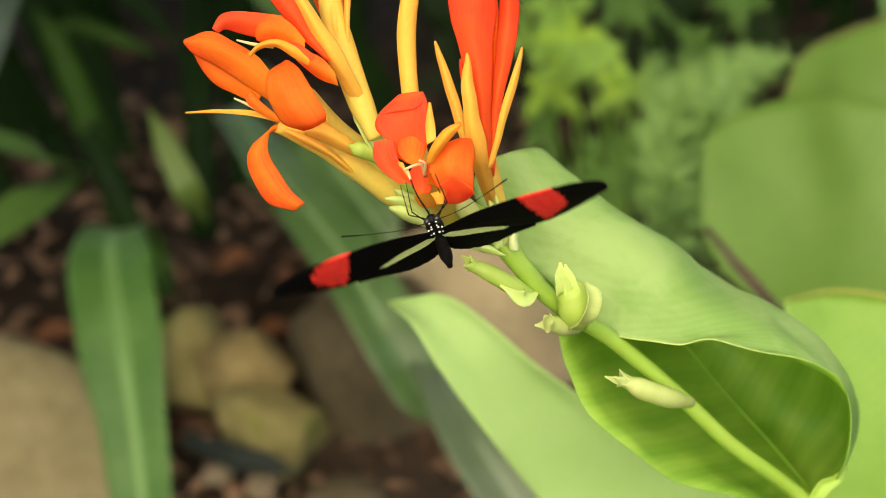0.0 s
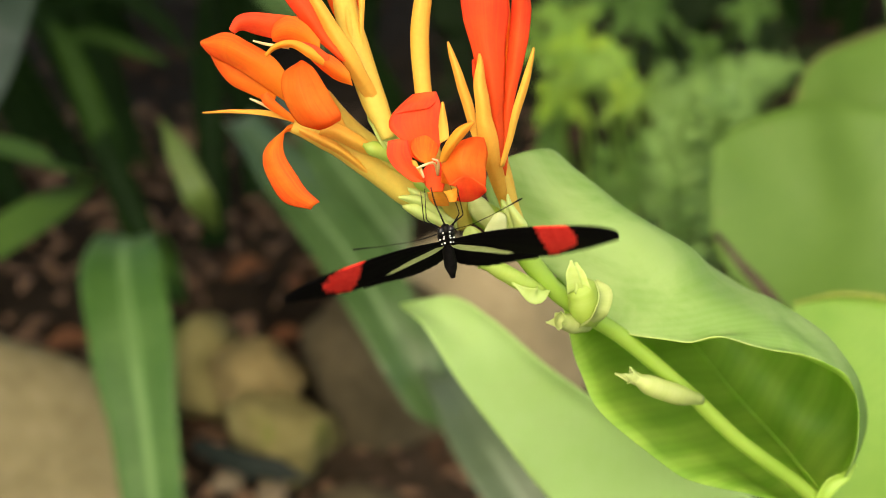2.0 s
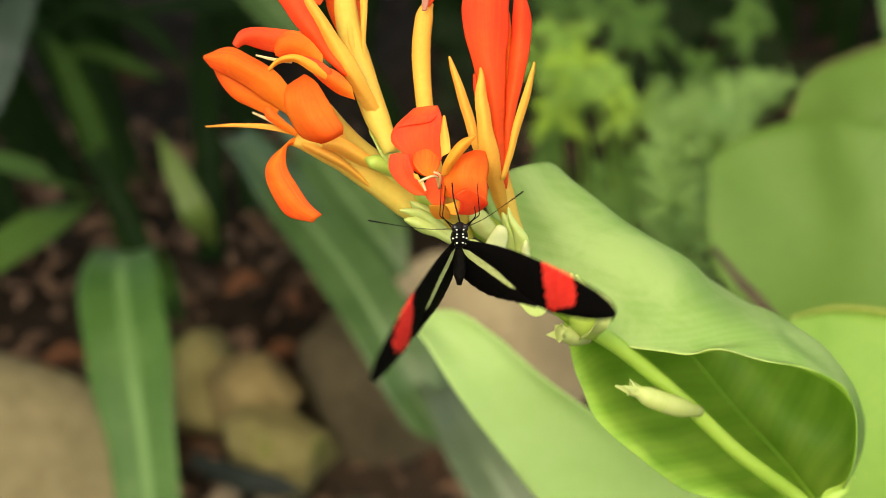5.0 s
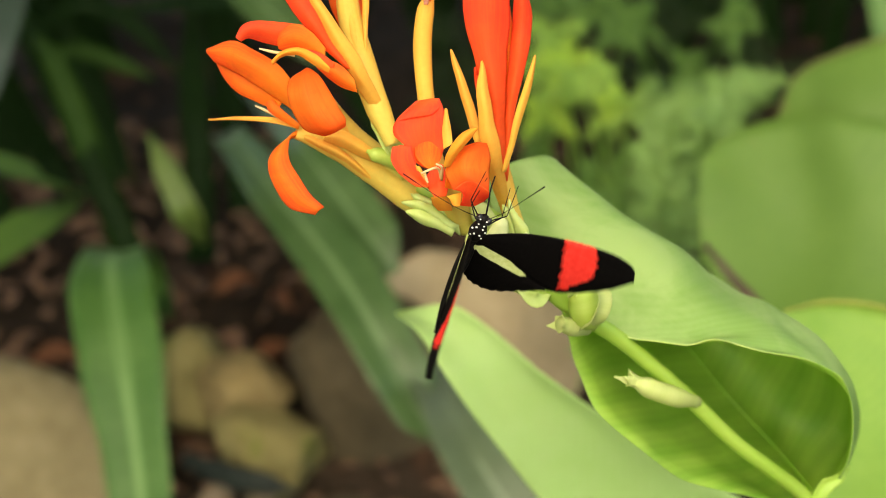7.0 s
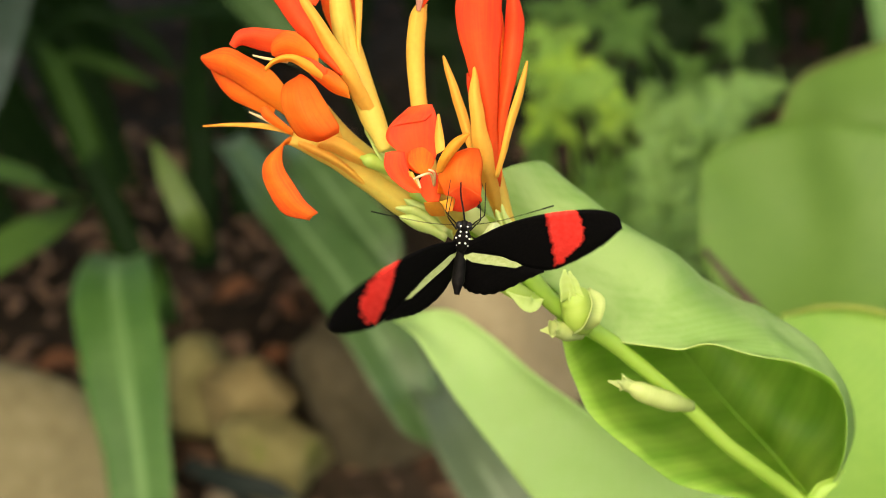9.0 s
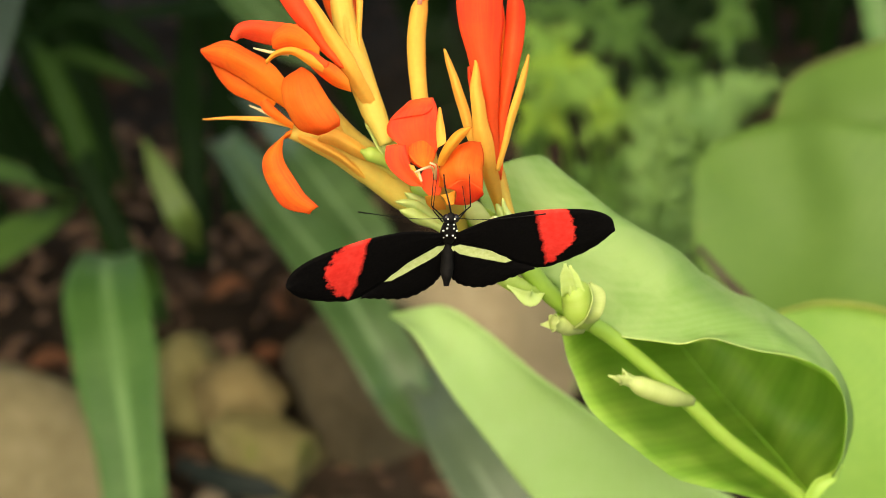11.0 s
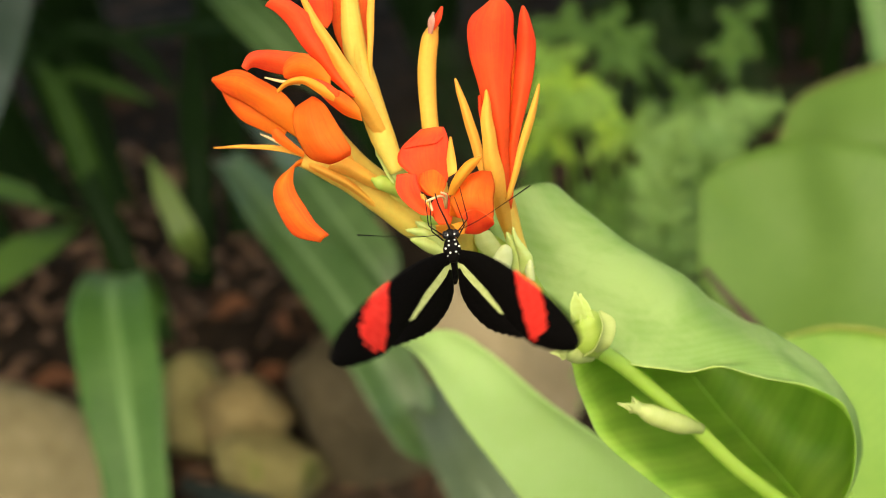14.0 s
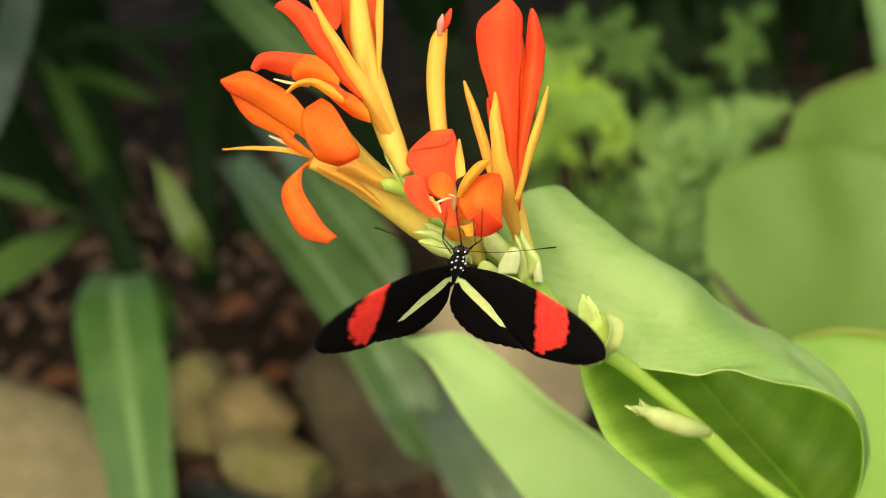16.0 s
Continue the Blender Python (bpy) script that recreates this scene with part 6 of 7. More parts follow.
def motions():
    """The butterfly shifts and turns at the flower, and both pairs of wings beat."""
    walk(butterfly, [(t, pose(x, y, z, rx, ry, rz)) for t, x, y, z, rx, ry, rz in (
        (0.0, -0.00169, 0.28834, 0.53885, 127.8, -17.1, 7.3),
        (0.1, -0.00227, 0.28812, 0.53885, 126.9, -15.9, 7.3),
        (0.2, -0.00284, 0.28790, 0.53884, 123.4, -14.3, 6.8),
        (0.3, -0.00279, 0.28768, 0.53885, 118.3, -13.3, 6.7),
        (0.4, -0.00358, 0.28871, 0.54103, 113.0, -11.5, 6.0),
        (0.5, -0.00331, 0.28850, 0.54102, 111.1, -12.3, 7.5),
        (0.6, -0.00255, 0.28770, 0.53921, 115.0, -12.5, 8.2),
        (0.7, -0.00178, 0.28711, 0.53777, 114.5, -11.4, 8.1),
        (0.8, -0.00166, 0.28798, 0.53886, 117.6, -10.9, 8.3),
        (0.9, -0.00132, 0.28781, 0.53814, 119.8, -9.5, 8.0),
        (1.0, -0.00139, 0.28805, 0.53815, 121.5, -8.6, 7.9),
        (1.1, -0.00131, 0.28864, 0.53913, 122.4, -6.9, 8.4),
        (1.2, -0.00143, 0.28840, 0.53866, 120.7, -4.3, 8.4),
        (1.3, -0.00113, 0.28856, 0.53892, 118.6, -1.4, 8.1),
        (1.4, -0.00084, 0.28831, 0.53844, 118.1, 0.9, 8.4),
        (1.5, -0.00138, 0.28806, 0.53796, 119.9, 2.2, 9.3),
        (1.6, -0.00132, 0.28780, 0.53729, 119.6, 0.9, 8.4),
        (1.7, -0.00146, 0.28742, 0.53641, 118.4, -0.2, 7.3),
        (1.8, -0.00119, 0.28765, 0.53662, 121.4, -1.4, 6.1),
        (1.9, -0.00155, 0.28768, 0.53648, 124.8, -3.8, 5.8),
        (2.0, -0.00190, 0.28772, 0.53634, 129.6, -8.5, 6.9),
        (2.1, -0.00202, 0.28769, 0.53603, 133.0, -10.6, 8.0),
        (2.2, -0.00192, 0.28787, 0.53610, 132.7, -11.3, 8.2),
        (2.3, -0.00224, 0.28783, 0.53578, 132.0, -11.6, 8.4),
        (2.4, -0.00194, 0.28801, 0.53585, 130.9, -12.2, 8.7),
        (2.5, -0.00247, 0.28798, 0.53554, 129.0, -13.2, 9.1),
        (2.6, -0.00205, 0.28797, 0.53560, 128.2, -14.2, 9.5),
        (2.7, -0.00268, 0.28773, 0.53529, 126.9, -14.4, 9.3),
        (2.8, -0.00246, 0.28771, 0.53535, 128.4, -13.8, 8.7),
        (2.9, -0.00224, 0.28770, 0.53540, 129.3, -12.9, 7.7),
        (3.0, -0.00225, 0.28767, 0.53546, 130.1, -11.9, 6.8),
        (3.1, -0.00230, 0.28786, 0.53583, 131.7, -11.5, 6.3),
        (3.2, -0.00258, 0.28785, 0.53583, 134.5, -11.0, 6.1),
        (3.3, -0.00244, 0.28783, 0.53583, 133.7, -10.4, 5.6),
        (3.4, -0.00270, 0.28781, 0.53583, 132.9, -9.8, 5.0),
        (3.5, -0.00256, 0.28759, 0.53546, 132.0, -9.6, 4.8),
        (3.6, -0.00168, 0.28786, 0.53622, 132.3, -7.4, 3.6),
        (3.7, -0.00143, 0.28791, 0.53662, 132.9, -7.2, 3.7),
        (5.8, 0.00132, 0.28639, 0.54013, 115.0, 2.5, 0.3),
        (5.9, 0.00094, 0.28583, 0.53943, 114.8, 2.6, 0.1),
        (6.0, 0.00078, 0.28610, 0.54020, 115.4, 4.0, -0.8),
        (6.1, 0.00072, 0.28544, 0.53958, 113.4, 4.8, -1.4),
        (6.2, 0.00086, 0.28580, 0.54081, 113.5, 3.0, -0.3),
        (6.3, 0.00101, 0.28555, 0.54093, 112.7, 2.5, 0.1),
        (6.4, 0.00116, 0.28570, 0.54179, 109.8, 4.3, -1.0),
        (6.5, 0.00152, 0.28525, 0.54155, 106.2, 6.7, -2.6),
        (6.6, 0.00226, 0.28498, 0.54104, 104.3, 10.3, -4.7),
        (6.7, 0.00278, 0.28511, 0.54128, 102.0, 11.6, -5.7),
        (6.8, 0.00331, 0.28505, 0.54115, 109.6, 14.0, -5.7),
        (6.9, 0.00404, 0.28478, 0.54064, 112.0, 18.7, -8.2),
        (7.0, 0.00394, 0.28472, 0.54052, 112.3, 21.7, -10.2),
        (7.1, 0.00416, 0.28488, 0.54109, 112.8, 20.5, -9.9),
        (7.2, 0.00436, 0.28443, 0.54056, 113.4, 19.2, -9.5),
        (7.3, 0.00457, 0.28438, 0.54077, 113.7, 19.7, -10.2),
        (7.4, 0.00436, 0.28434, 0.54098, 107.6, 22.0, -13.3),
        (7.5, 0.00478, 0.28449, 0.54155, 105.2, 19.2, -11.8),
        (7.6, 0.00390, 0.28429, 0.54142, 99.1, 17.6, -12.5),
        (7.7, 0.00300, 0.28407, 0.54129, 96.3, 15.5, -12.2),
        (7.8, 0.00401, 0.28425, 0.54189, 97.6, 13.6, -11.4),
        (7.9, 0.00417, 0.28424, 0.54212, 96.7, 13.0, -12.1),
        (8.0, 0.00392, 0.28463, 0.54310, 97.0, 13.1, -12.9),
        (8.1, 0.00240, 0.28475, 0.54338, 101.6, 9.0, -9.0),
        (8.2, 0.00172, 0.28384, 0.54182, 101.3, 11.3, -9.8),
        (8.3, 0.00147, 0.28333, 0.54099, 98.3, 13.6, -11.0),
        (8.4, 0.00269, 0.28443, 0.54311, 97.8, 11.7, -9.2),
        (8.5, 0.00265, 0.28412, 0.54266, 101.7, 11.6, -8.0),
        (8.6, 0.00239, 0.28424, 0.54255, 103.6, 9.8, -6.1),
        (8.7, 0.00170, 0.28436, 0.54245, 105.7, 7.8, -4.2),
        (8.8, 0.00165, 0.28428, 0.54199, 106.6, 5.8, -2.5),
        (8.9, 0.00201, 0.28399, 0.54115, 105.9, 7.1, -3.3),
        (9.0, 0.00216, 0.28371, 0.54031, 107.2, 5.2, -1.7),
        (9.1, 0.00234, 0.28325, 0.53952, 109.1, 5.3, -1.5),
        (9.2, 0.00273, 0.28360, 0.54020, 110.4, 6.0, -1.5),
        (11.3, -0.00103, 0.28358, 0.54088, 110.0, 2.8, 4.2),
        (11.4, -0.00065, 0.28373, 0.54120, 111.6, 3.1, 4.2),
        (11.5, -0.00047, 0.28367, 0.54114, 111.9, 3.7, 4.0),
        (11.6, -0.00059, 0.28415, 0.54174, 113.5, 2.7, 5.1),
        (11.7, -0.00030, 0.28401, 0.54124, 113.3, 1.3, 6.4),
        (11.8, -0.00043, 0.28407, 0.54109, 115.8, 3.6, 5.2),
        (11.9, -0.00013, 0.28414, 0.54095, 118.7, 3.7, 5.3),
        (12.0, 0.00037, 0.28390, 0.54028, 119.9, 2.2, 6.5),
        (12.1, 0.00056, 0.28422, 0.54089, 120.3, 4.2, 5.1),
        (12.2, 0.00095, 0.28433, 0.54114, 119.5, 2.6, 6.0),
        (12.3, 0.00093, 0.28423, 0.54103, 120.8, -2.5, 8.9),
        (12.4, 0.00007, 0.28435, 0.54127, 119.5, -2.7, 8.9),
        (12.5, -0.00081, 0.28385, 0.54041, 117.0, -2.6, 8.8),
        (12.6, -0.00050, 0.28358, 0.54048, 113.4, -5.3, 10.0),
        (12.7, -0.00124, 0.28373, 0.54129, 113.3, -6.3, 10.1),
        (12.8, -0.00326, 0.28268, 0.53988, 108.5, -6.4, 9.5),
        (12.9, -0.00232, 0.28301, 0.54106, 106.3, -10.4, 11.3),
        (13.0, -0.00243, 0.28355, 0.54261, 103.5, -12.7, 12.1),
        (13.1, -0.00288, 0.28320, 0.54223, 102.9, -9.5, 10.1),
        (13.2, -0.00292, 0.28325, 0.54258, 101.9, -9.2, 9.7),
        (13.3, -0.00337, 0.28310, 0.54258, 100.0, -10.6, 10.3),
        (13.4, -0.00257, 0.28274, 0.54220, 101.2, -9.7, 9.4),
        (13.5, -0.00218, 0.28298, 0.54294, 106.1, -7.5, 7.9),
        (13.6, -0.00230, 0.28284, 0.54312, 105.9, -7.8, 8.0),
        (13.7, -0.00328, 0.28258, 0.54310, 103.8, -7.9, 8.2),
        (13.8, -0.00278, 0.28252, 0.54345, 103.6, -8.4, 8.5),
        (13.9, -0.00249, 0.28246, 0.54380, 103.2, -7.6, 8.1),
        (14.0, -0.00262, 0.28241, 0.54415, 103.3, -7.6, 7.9),
        (14.1, -0.00232, 0.28238, 0.54382, 102.4, -6.7, 8.0),
        (14.2, -0.00243, 0.28256, 0.54386, 104.3, -5.6, 7.8),
        (14.3, -0.00255, 0.28274, 0.54391, 105.9, -3.1, 7.1),
        (14.4, -0.00224, 0.28273, 0.54358, 105.5, -0.7, 6.2),
        (14.5, -0.00235, 0.28231, 0.54251, 107.2, 2.8, 4.8),
        (14.6, -0.00236, 0.28221, 0.54219, 105.5, 5.0, 3.2),
        (14.7, -0.00236, 0.28252, 0.54260, 104.2, 5.3, 2.6),
        (14.8, -0.00195, 0.28262, 0.54265, 105.3, 5.5, 2.5),
        (14.9, -0.00196, 0.28233, 0.54195, 104.4, 5.6, 2.3),
        (15.0, -0.00238, 0.28283, 0.54275, 104.6, 4.7, 2.8),
        (15.1, -0.00280, 0.28241, 0.54176, 105.4, 6.2, 2.1),
        (15.2, -0.00292, 0.28249, 0.54169, 105.8, 5.5, 3.1),
        (15.3, -0.00292, 0.28247, 0.54146, 104.7, 4.7, 3.8),
        (15.4, -0.00292, 0.28245, 0.54122, 107.0, 6.6, 3.3),
        (15.5, -0.00259, 0.28288, 0.54182, 107.9, 9.3, 2.2),
        (15.6, -0.00256, 0.28302, 0.54198, 108.0, 10.8, 1.4),
        (15.7, -0.00237, 0.28347, 0.54271, 112.1, 9.1, 3.0),
        (15.8, -0.00232, 0.28347, 0.54261, 113.1, 8.5, 3.8),
        (15.9, -0.00197, 0.28317, 0.54195, 113.9, 9.1, 3.8),
        (16.0, -0.00303, 0.28273, 0.54101, 110.6, 7.8, 4.7),
    )])
    walk(abdomen, [(t, pose(0, -0.0024, -0.0008, rx)) for t, rx in ((0.0, 0), (12.9, 0), (13.5, 30), (14.0, 42), (16.0, 46))])
    feel = (  # seconds; how far the left and the right antenna turn
        (0.0, 0, 4), (0.5, 0, 2), (1.0, 5, 9), (1.5, -20, 14), (2.5, -24, 4), (3.0, -12, 0), (3.5, -5, 10), (6.0, -14, 27), (6.5, -12, 25), (7.0, -15, 42), (7.5, -15, 37),
        (8.0, -15, 27), (8.5, -15, 16), (9.0, -20, 0), (11.5, -20, -20), (12.0, -20, -10), (12.5, -20, 8), (13.0, -19, -6), (13.5, -15, -3), (14.0, -12, 3), (15.0, -10, -1), (15.5, -10, -3), (16.0, -10, -14),
    )
    for s, ob in antennae:
        walk(ob, [(t, pose(0.0004 * s, 0.0040, 0.0006, 0, 0, -left if s < 0 else right)) for t, left, right in feel])
    beat = (  # seconds; then lift, sweep and twist, each for the left and the right wings
        (0.0, 1.2, 2.6, 1.5, 3.0, 1.3, 1.3),
        (0.1, -10.4, -6.3, 1.3, 2.1, 1.1, 0.7),
        (0.2, -10.5, 1.3, 1.1, 1.2, 0.9, 0.1),
        (0.3, 3.9, 13.3, 0.9, 0.3, 0.7, -0.6),
        (0.4, 41.4, 43.9, 0.7, -0.6, 0.4, -1.2),
        (0.5, 54.3, 63.0, 0.5, -1.5, 0.2, -1.8),
        (0.6, 65.4, 74.0, 0.9, -0.8, 0.9, -1.4),
        (0.7, 56.0, 58.5, 1.3, -0.2, 1.6, -1.1),
        (0.8, 39.7, 41.0, 1.6, 0.5, 2.2, -0.7),
        (0.9, 27.3, 25.5, 2.0, 1.2, 2.9, -0.3),
        (1.0, 10.4, 8.0, 2.4, 1.8, 3.6, 0.1),
        (1.1, 6.4, 3.4, 2.2, 1.2, 2.9, -0.5),
        (1.2, 18.3, 14.8, 1.9, 0.6, 2.2, -1.0),
        (1.3, 36.7, 25.7, 1.7, -0.0, 1.4, -1.5),
        (1.4, 62.7, 47.7, 1.4, -0.7, 0.7, -2.1),
        (1.5, 73.1, 60.6, 1.2, -1.3, -0.0, -2.6),
        (1.6, 70.1, 59.2, 1.1, -1.1, 0.6, -2.2),
        (1.7, 58.0, 44.8, 1.0, -0.8, 1.2, -1.8),
        (1.8, 43.0, 28.4, 0.9, -0.6, 1.9, -1.4),
        (1.9, 29.0, 19.5, 0.8, -0.4, 2.5, -0.9),
        (2.0, 8.5, 7.6, 0.7, -0.2, 3.1, -0.5),
        (2.1, 0.9, 3.2, 0.2, -0.6, 2.5, -0.8),
        (2.2, 6.8, 8.8, -0.2, -1.0, 1.9, -1.1),
        (2.3, 20.7, 18.4, -0.7, -1.4, 1.3, -1.4),
        (2.4, 33.6, 34.6, -1.2, -1.8, 0.6, -1.7),
        (2.5, 41.0, 45.2, -1.6, -2.2, 0.0, -2.0),
        (2.6, 49.1, 56.8, -1.7, -2.2, 0.7, -1.5),
        (2.7, 50.3, 58.3, -1.7, -2.2, 1.4, -1.1),
        (2.8, 38.4, 43.9, -1.7, -2.2, 2.1, -0.6),
        (2.9, 31.5, 33.5, -1.7, -2.2, 2.9, -0.2),
        (3.0, 19.6, 18.1, -1.8, -2.2, 3.6, 0.3),
        (3.1, 11.4, 10.1, -1.5, -2.3, 2.8, -0.1),
        (3.2, 14.7, 11.0, -1.2, -2.4, 2.0, -0.5),
        (3.3, 30.0, 23.0, -0.9, -2.6, 1.2, -0.9),
        (3.4, 65.8, 52.0, -0.6, -2.7, 0.4, -1.3),
        (3.5, 77.6, 68.0, -0.3, -2.8, -0.3, -1.7),
        (3.6, 86.2, 77.2, -0.4, -2.8, -0.4, -1.8),
        (3.7, 82.9, 71.3, -0.4, -2.8, -0.5, -1.8),
        (3.8, 77.7, 64.7, -0.5, -2.7, -0.6, -1.9),
        (3.9, 63.6, 49.0, -0.6, -2.7, -0.6, -2.0),
        (4.0, 45.4, 29.3, -0.7, -2.7, -0.7, -2.1),
        (4.1, 29.8, 12.0, -0.8, -2.7, -0.8, -2.1),
        (4.2, 22.0, 2.8, -0.8, -2.7, -0.8, -2.2),
        (4.3, 25.2, 4.4, -0.9, -2.7, -0.9, -2.3),
        (4.4, 38.1, 15.8, -1.0, -2.7, -1.0, -2.4),
        (4.5, 56.7, 32.7, -1.1, -2.7, -1.0, -2.5),
        (4.6, 74.3, 48.8, -1.1, -2.7, -1.1, -2.5),
        (4.7, 85.1, 58.1, -1.2, -2.7, -1.2, -2.6),
        (4.8, 85.5, 56.9, -1.3, -2.7, -1.2, -2.7),
        (4.9, 75.4, 45.3, -1.4, -2.7, -1.3, -2.8),
        (5.0, 58.4, 26.8, -1.5, -2.6, -1.4, -2.9),
        (5.1, 40.8, 7.6, -1.5, -2.6, -1.5, -2.9),
        (5.2, 28.4, -6.3, -1.6, -2.6, -1.5, -3.0),
        (5.3, 26.1, -10.3, -1.7, -2.6, -1.6, -3.1),
        (5.4, 34.5, -3.4, -1.8, -2.6, -1.7, -3.2),
        (5.5, 50.9, 11.6, -1.8, -2.6, -1.7, -3.2),
        (5.6, 69.8, 28.8, -1.9, -2.6, -1.8, -3.3),
        (5.7, 84.7, 42.2, -2.0, -2.6, -1.9, -3.4),
        (5.8, 90.5, 46.5, -2.1, -2.6, -1.9, -3.5),
        (5.9, 80.7, 35.1, -2.1, -2.6, -2.0, -3.6),
        (6.0, 60.8, 10.8, -2.2, -2.6, -2.1, -3.6),
        (6.1, 46.8, -10.7, -1.5, -1.8, -0.8, -3.2),
        (6.2, 28.3, -24.3, -0.8, -1.0, 0.4, -2.8),
        (6.3, 18.8, -31.8, -0.0, -0.1, 1.6, -2.3),
        (6.4, 24.8, -26.9, 0.7, 0.7, 2.8, -1.9),
        (6.5, 42.3, -18.4, 1.4, 1.5, 4.1, -1.5),
        (6.6, 72.4, 7.2, 0.5, 1.4, 3.1, -1.7),
        (6.7, 92.0, 20.2, -0.4, 1.3, 2.2, -2.0),
        (6.8, 102.2, 28.3, -1.3, 1.1, 1.2, -2.2),
        (6.9, 102.3, 6.3, -2.3, 1.0, 0.3, -2.5),
        (7.0, 94.4, -13.6, -3.2, 0.9, -0.7, -2.7),
        (7.1, 83.5, -27.9, -2.0, 1.5, 0.1, -2.3),
        (7.2, 62.1, -45.1, -0.8, 2.1, 0.9, -1.9),
        (7.3, 48.2, -51.8, 0.4, 2.6, 1.7, -1.4),
        (7.4, 51.3, -62.6, 1.6, 3.2, 2.4, -1.0),
        (7.5, 54.4, -51.8, 2.8, 3.8, 3.2, -0.5),
        (7.6, 71.0, -22.1, 2.0, 2.9, 2.2, -1.1),
        (7.7, 85.6, 11.6, 1.2, 2.0, 1.1, -1.6),
        (7.8, 101.6, 24.8, 0.4, 1.1, 0.1, -2.1),
        (7.9, 98.7, 13.5, -0.4, 0.2, -1.0, -2.7),
        (8.0, 79.3, -22.8, -1.2, -0.7, -2.1, -3.2),
        (8.1, 55.0, -27.9, -1.1, -0.3, -1.6, -2.9),
        (8.2, 45.6, -27.0, -1.0, 0.1, -1.2, -2.6),
        (8.3, 61.8, -12.6, -0.9, 0.6, -0.8, -2.4),
        (8.4, 89.5, 13.8, -0.7, 1.0, -0.4, -2.1),
        (8.5, 94.7, 27.8, -0.6, 1.4, 0.0, -1.8),
        (8.6, 97.2, 35.0, -0.1, 1.4, 0.5, -1.6),
        (8.7, 88.3, 25.7, 0.3, 1.5, 1.0, -1.3),
        (8.8, 70.3, 10.4, 0.8, 1.6, 1.5, -1.1),
        (8.9, 62.9, -5.9, 1.3, 1.6, 1.9, -0.9),
        (9.0, 43.9, -19.7, 1.8, 1.7, 2.4, -0.6),
        (9.1, 32.0, -24.6, 1.7, 1.7, 2.3, -0.7),
        (9.2, 35.1, -22.5, 1.6, 1.7, 2.1, -0.7),
        (9.3, 41.8, -14.1, 1.6, 1.7, 2.0, -0.8),
        (9.4, 60.1, 5.9, 1.5, 1.7, 1.8, -0.9),
        (9.5, 80.7, 28.1, 1.4, 1.7, 1.6, -0.9),
        (9.6, 93.0, 42.1, 1.3, 1.7, 1.5, -1.0),
        (9.7, 90.7, 41.5, 1.2, 1.7, 1.3, -1.0),
        (9.8, 74.4, 27.0, 1.2, 1.7, 1.2, -1.1),
        (9.9, 51.5, 5.8, 1.1, 1.7, 1.0, -1.1),
        (10.0, 32.9, -11.2, 1.0, 1.7, 0.9, -1.2),
        (10.1, 27.0, -15.5, 0.9, 1.7, 0.7, -1.3),
        (10.2, 36.1, -4.5, 0.8, 1.7, 0.5, -1.3),
        (10.3, 55.7, 16.6, 0.8, 1.7, 0.4, -1.4),
        (10.4, 75.5, 38.1, 0.7, 1.7, 0.2, -1.4),
        (10.5, 85.5, 49.8, 0.6, 1.7, 0.1, -1.5),
        (10.6, 80.4, 46.4, 0.5, 1.7, -0.1, -1.6),
        (10.7, 62.3, 29.9, 0.4, 1.7, -0.2, -1.6),
        (10.8, 39.4, 8.7, 0.4, 1.7, -0.4, -1.7),
        (10.9, 22.5, -6.4, 0.3, 1.7, -0.6, -1.7),
        (11.0, 19.3, -7.9, 0.2, 1.7, -0.7, -1.8),
        (11.1, 31.0, 5.4, 0.1, 1.7, -0.9, -1.9),
        (11.2, 51.2, 27.4, 0.0, 1.7, -1.0, -1.9),
        (11.3, 70.0, 47.8, -0.0, 1.7, -1.2, -2.0),
        (11.4, 79.6, 57.9, -0.1, 1.7, -1.3, -2.0),
        (11.5, 86.6, 64.5, -0.2, 1.7, -1.5, -2.1),
        (11.6, 77.2, 60.6, 0.4, 1.7, -1.4, -2.5),
        (11.7, 54.7, 40.7, 1.0, 1.7, -1.3, -2.9),
        (11.8, 45.3, 18.3, 1.5, 1.7, -1.2, -3.4),
        (11.9, 25.3, -2.1, 2.1, 1.7, -1.0, -3.8),
        (12.0, 8.4, -12.5, 2.7, 1.7, -0.9, -4.2),
        (12.1, -4.2, -26.1, 2.2, 1.6, -1.6, -4.1),
        (12.2, -6.9, -24.7, 1.8, 1.4, -2.4, -4.0),
        (12.3, -1.5, -11.4, 1.3, 1.2, -3.1, -3.9),
        (12.4, 13.9, 0.0, 0.8, 1.1, -3.8, -3.8),
        (12.5, 42.3, 25.4, 0.3, 0.9, -4.5, -3.6),
        (12.6, 53.7, 50.7, 0.9, 1.2, -3.3, -3.6),
        (12.7, 65.1, 62.0, 1.4, 1.4, -2.0, -3.6),
        (12.8, 46.1, 70.8, 1.9, 1.7, -0.7, -3.6),
        (12.9, 27.0, 42.5, 2.5, 2.0, 0.5, -3.6),
        (13.0, 15.0, 27.3, 3.0, 2.3, 1.8, -3.6),
        (13.1, -1.9, 27.5, 2.4, 1.7, 1.0, -3.6),
        (13.2, 17.2, 43.1, 1.8, 1.1, 0.1, -3.5),
        (13.3, 35.3, 51.2, 1.2, 0.5, -0.7, -3.4),
        (13.4, 48.4, 63.4, 0.7, -0.0, -1.5, -3.3),
        (13.5, 66.6, 72.0, 0.1, -0.6, -2.4, -3.2),
        (13.6, 56.1, 65.5, -0.0, -0.4, -1.6, -2.9),
        (13.7, 35.0, 52.4, -0.1, -0.2, -0.9, -2.6),
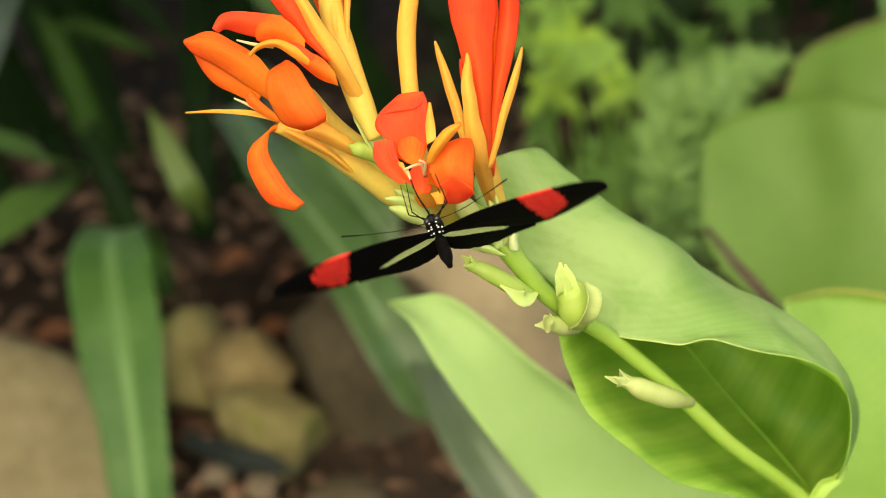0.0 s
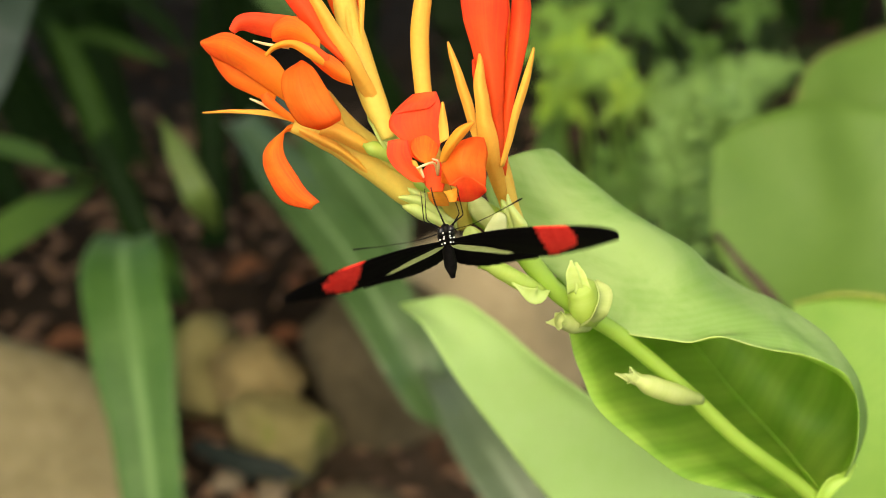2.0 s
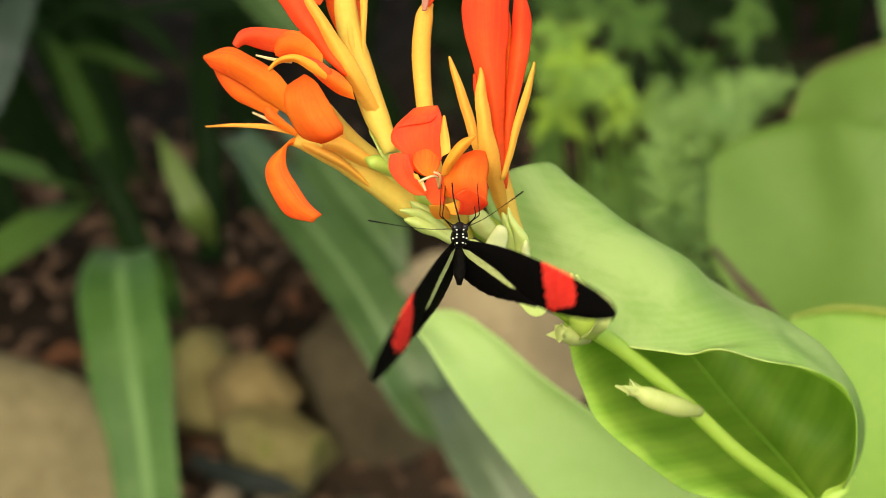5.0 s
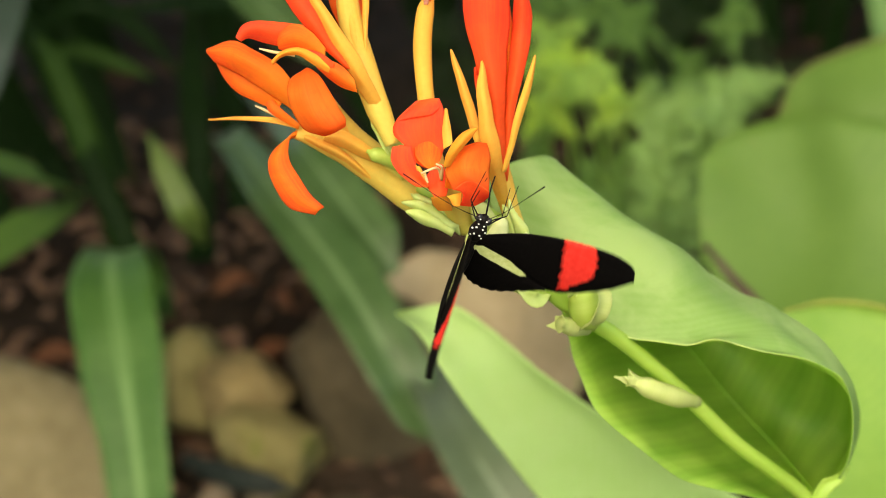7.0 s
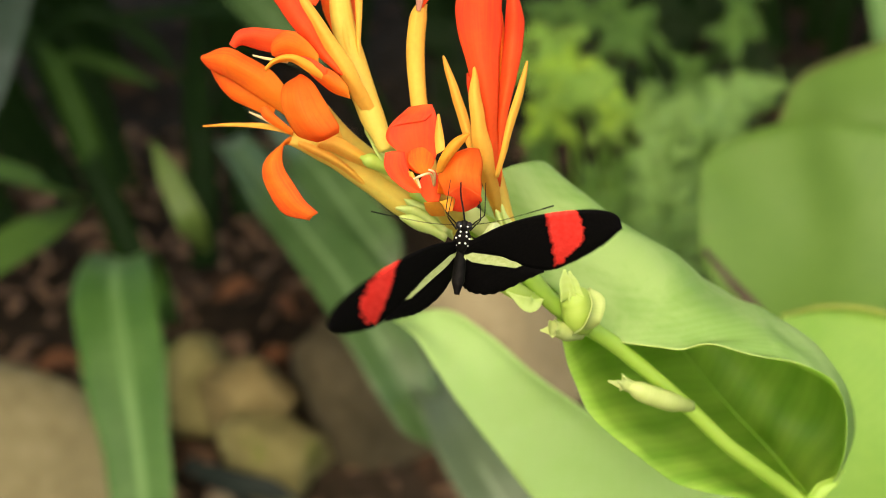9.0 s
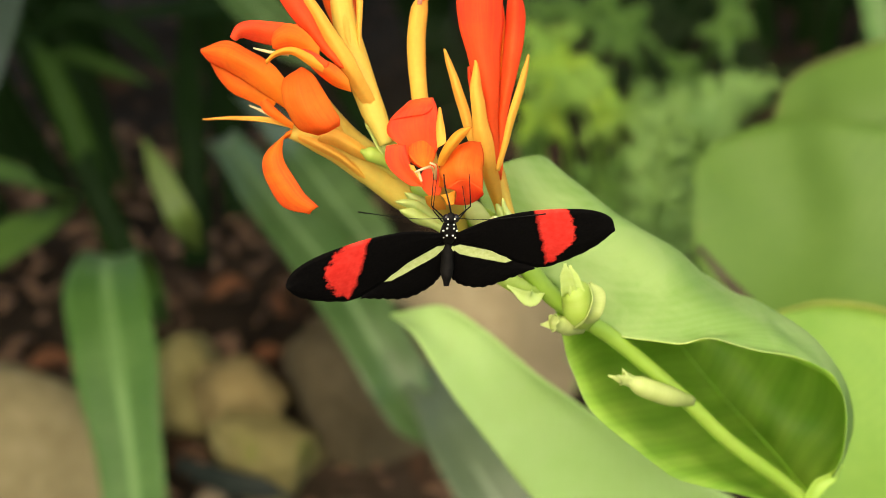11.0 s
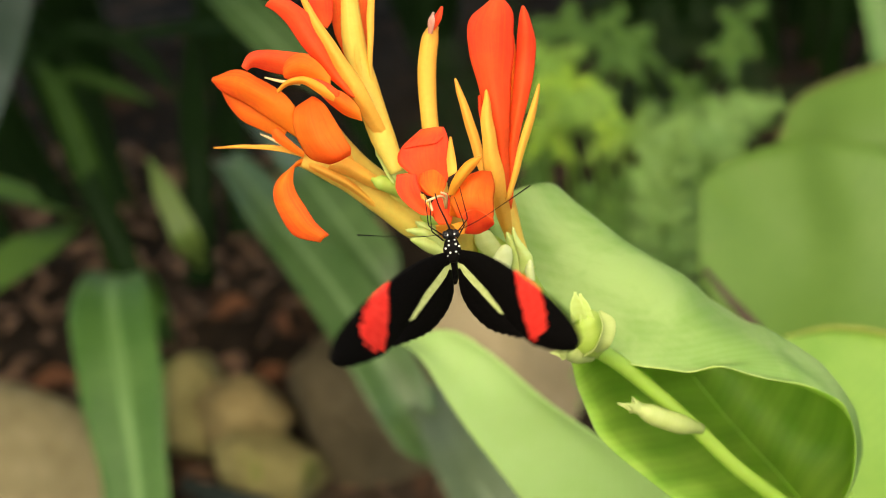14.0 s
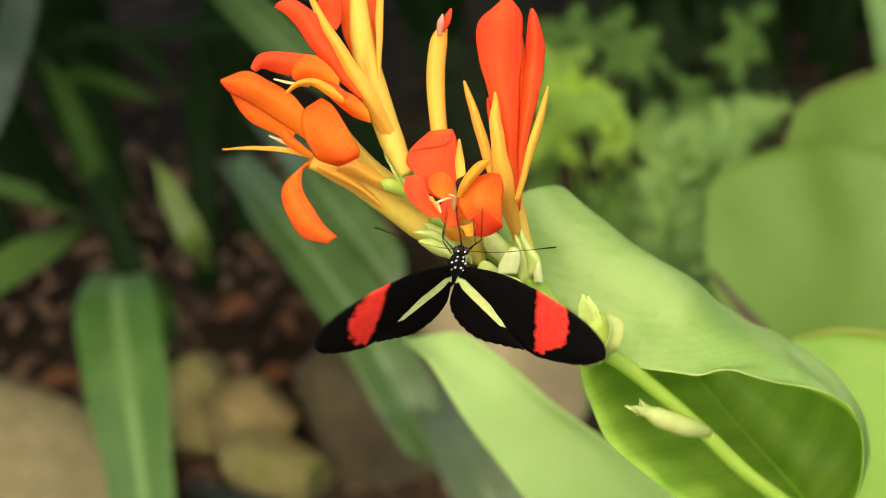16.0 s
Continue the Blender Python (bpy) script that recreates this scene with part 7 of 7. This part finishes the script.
        (13.8, 27.5, 48.9, -0.2, -0.0, -0.2, -2.3),
        (13.9, 25.0, 44.9, -0.3, 0.2, 0.6, -2.0),
        (14.0, 36.5, 56.4, -0.3, 0.3, 1.3, -1.7),
        (14.1, 62.4, 78.2, -0.8, -0.2, 0.7, -2.0),
        (14.2, 72.7, 84.1, -1.3, -0.8, 0.2, -2.2),
        (14.3, 68.1, 73.4, -1.8, -1.4, -0.4, -2.5),
        (14.4, 59.4, 64.8, -2.3, -2.0, -1.0, -2.8),
        (14.5, 42.8, 47.6, -2.8, -2.6, -1.6, -3.1),
        (14.6, 35.7, 37.2, -2.7, -2.4, -2.3, -3.8),
        (14.7, 31.1, 36.3, -2.5, -2.3, -3.0, -4.5),
        (14.8, 42.0, 38.8, -2.4, -2.1, -3.7, -5.1),
        (14.9, 55.4, 61.9, -2.2, -1.9, -4.4, -5.8),
        (15.0, 69.8, 54.4, -2.1, -1.8, -5.1, -6.5),
        (15.1, 54.9, 52.2, -2.3, -2.0, -4.6, -6.4),
        (15.2, 44.0, 42.0, -2.4, -2.2, -4.1, -6.2),
        (15.3, 36.1, 31.8, -2.6, -2.4, -3.5, -6.1),
        (15.4, 37.2, 29.1, -2.8, -2.6, -3.0, -5.9),
        (15.5, 54.8, 43.9, -2.9, -2.8, -2.5, -5.8),
        (15.6, 74.0, 43.4, -2.8, -2.3, -2.2, -5.0),
        (15.7, 81.3, 56.8, -2.6, -1.8, -2.0, -4.3),
        (15.8, 79.5, 46.8, -2.5, -1.3, -1.7, -3.5),
        (15.9, 52.7, 38.7, -2.3, -0.8, -1.5, -2.7),
        (16.0, 35.0, 31.7, -2.1, -0.2, -1.2, -2.0),
    )
    for s, fore, hind in wings:
        rows = []
        for t, left, right, sweep_left, sweep_right, twist_left, twist_right in beat:
            lift, sweep, twist = (left, sweep_left, twist_left) if s < 0 else (right, sweep_right, twist_right)
            rows.append((t, pose(0.0012 * s, -0.0017, 0.0006, 0, -lift * s, 0) @ pose(0, 0, 0, twist, 0, sweep * s)))
        walk(fore, rows)
        walk(hind, rows)


motions()
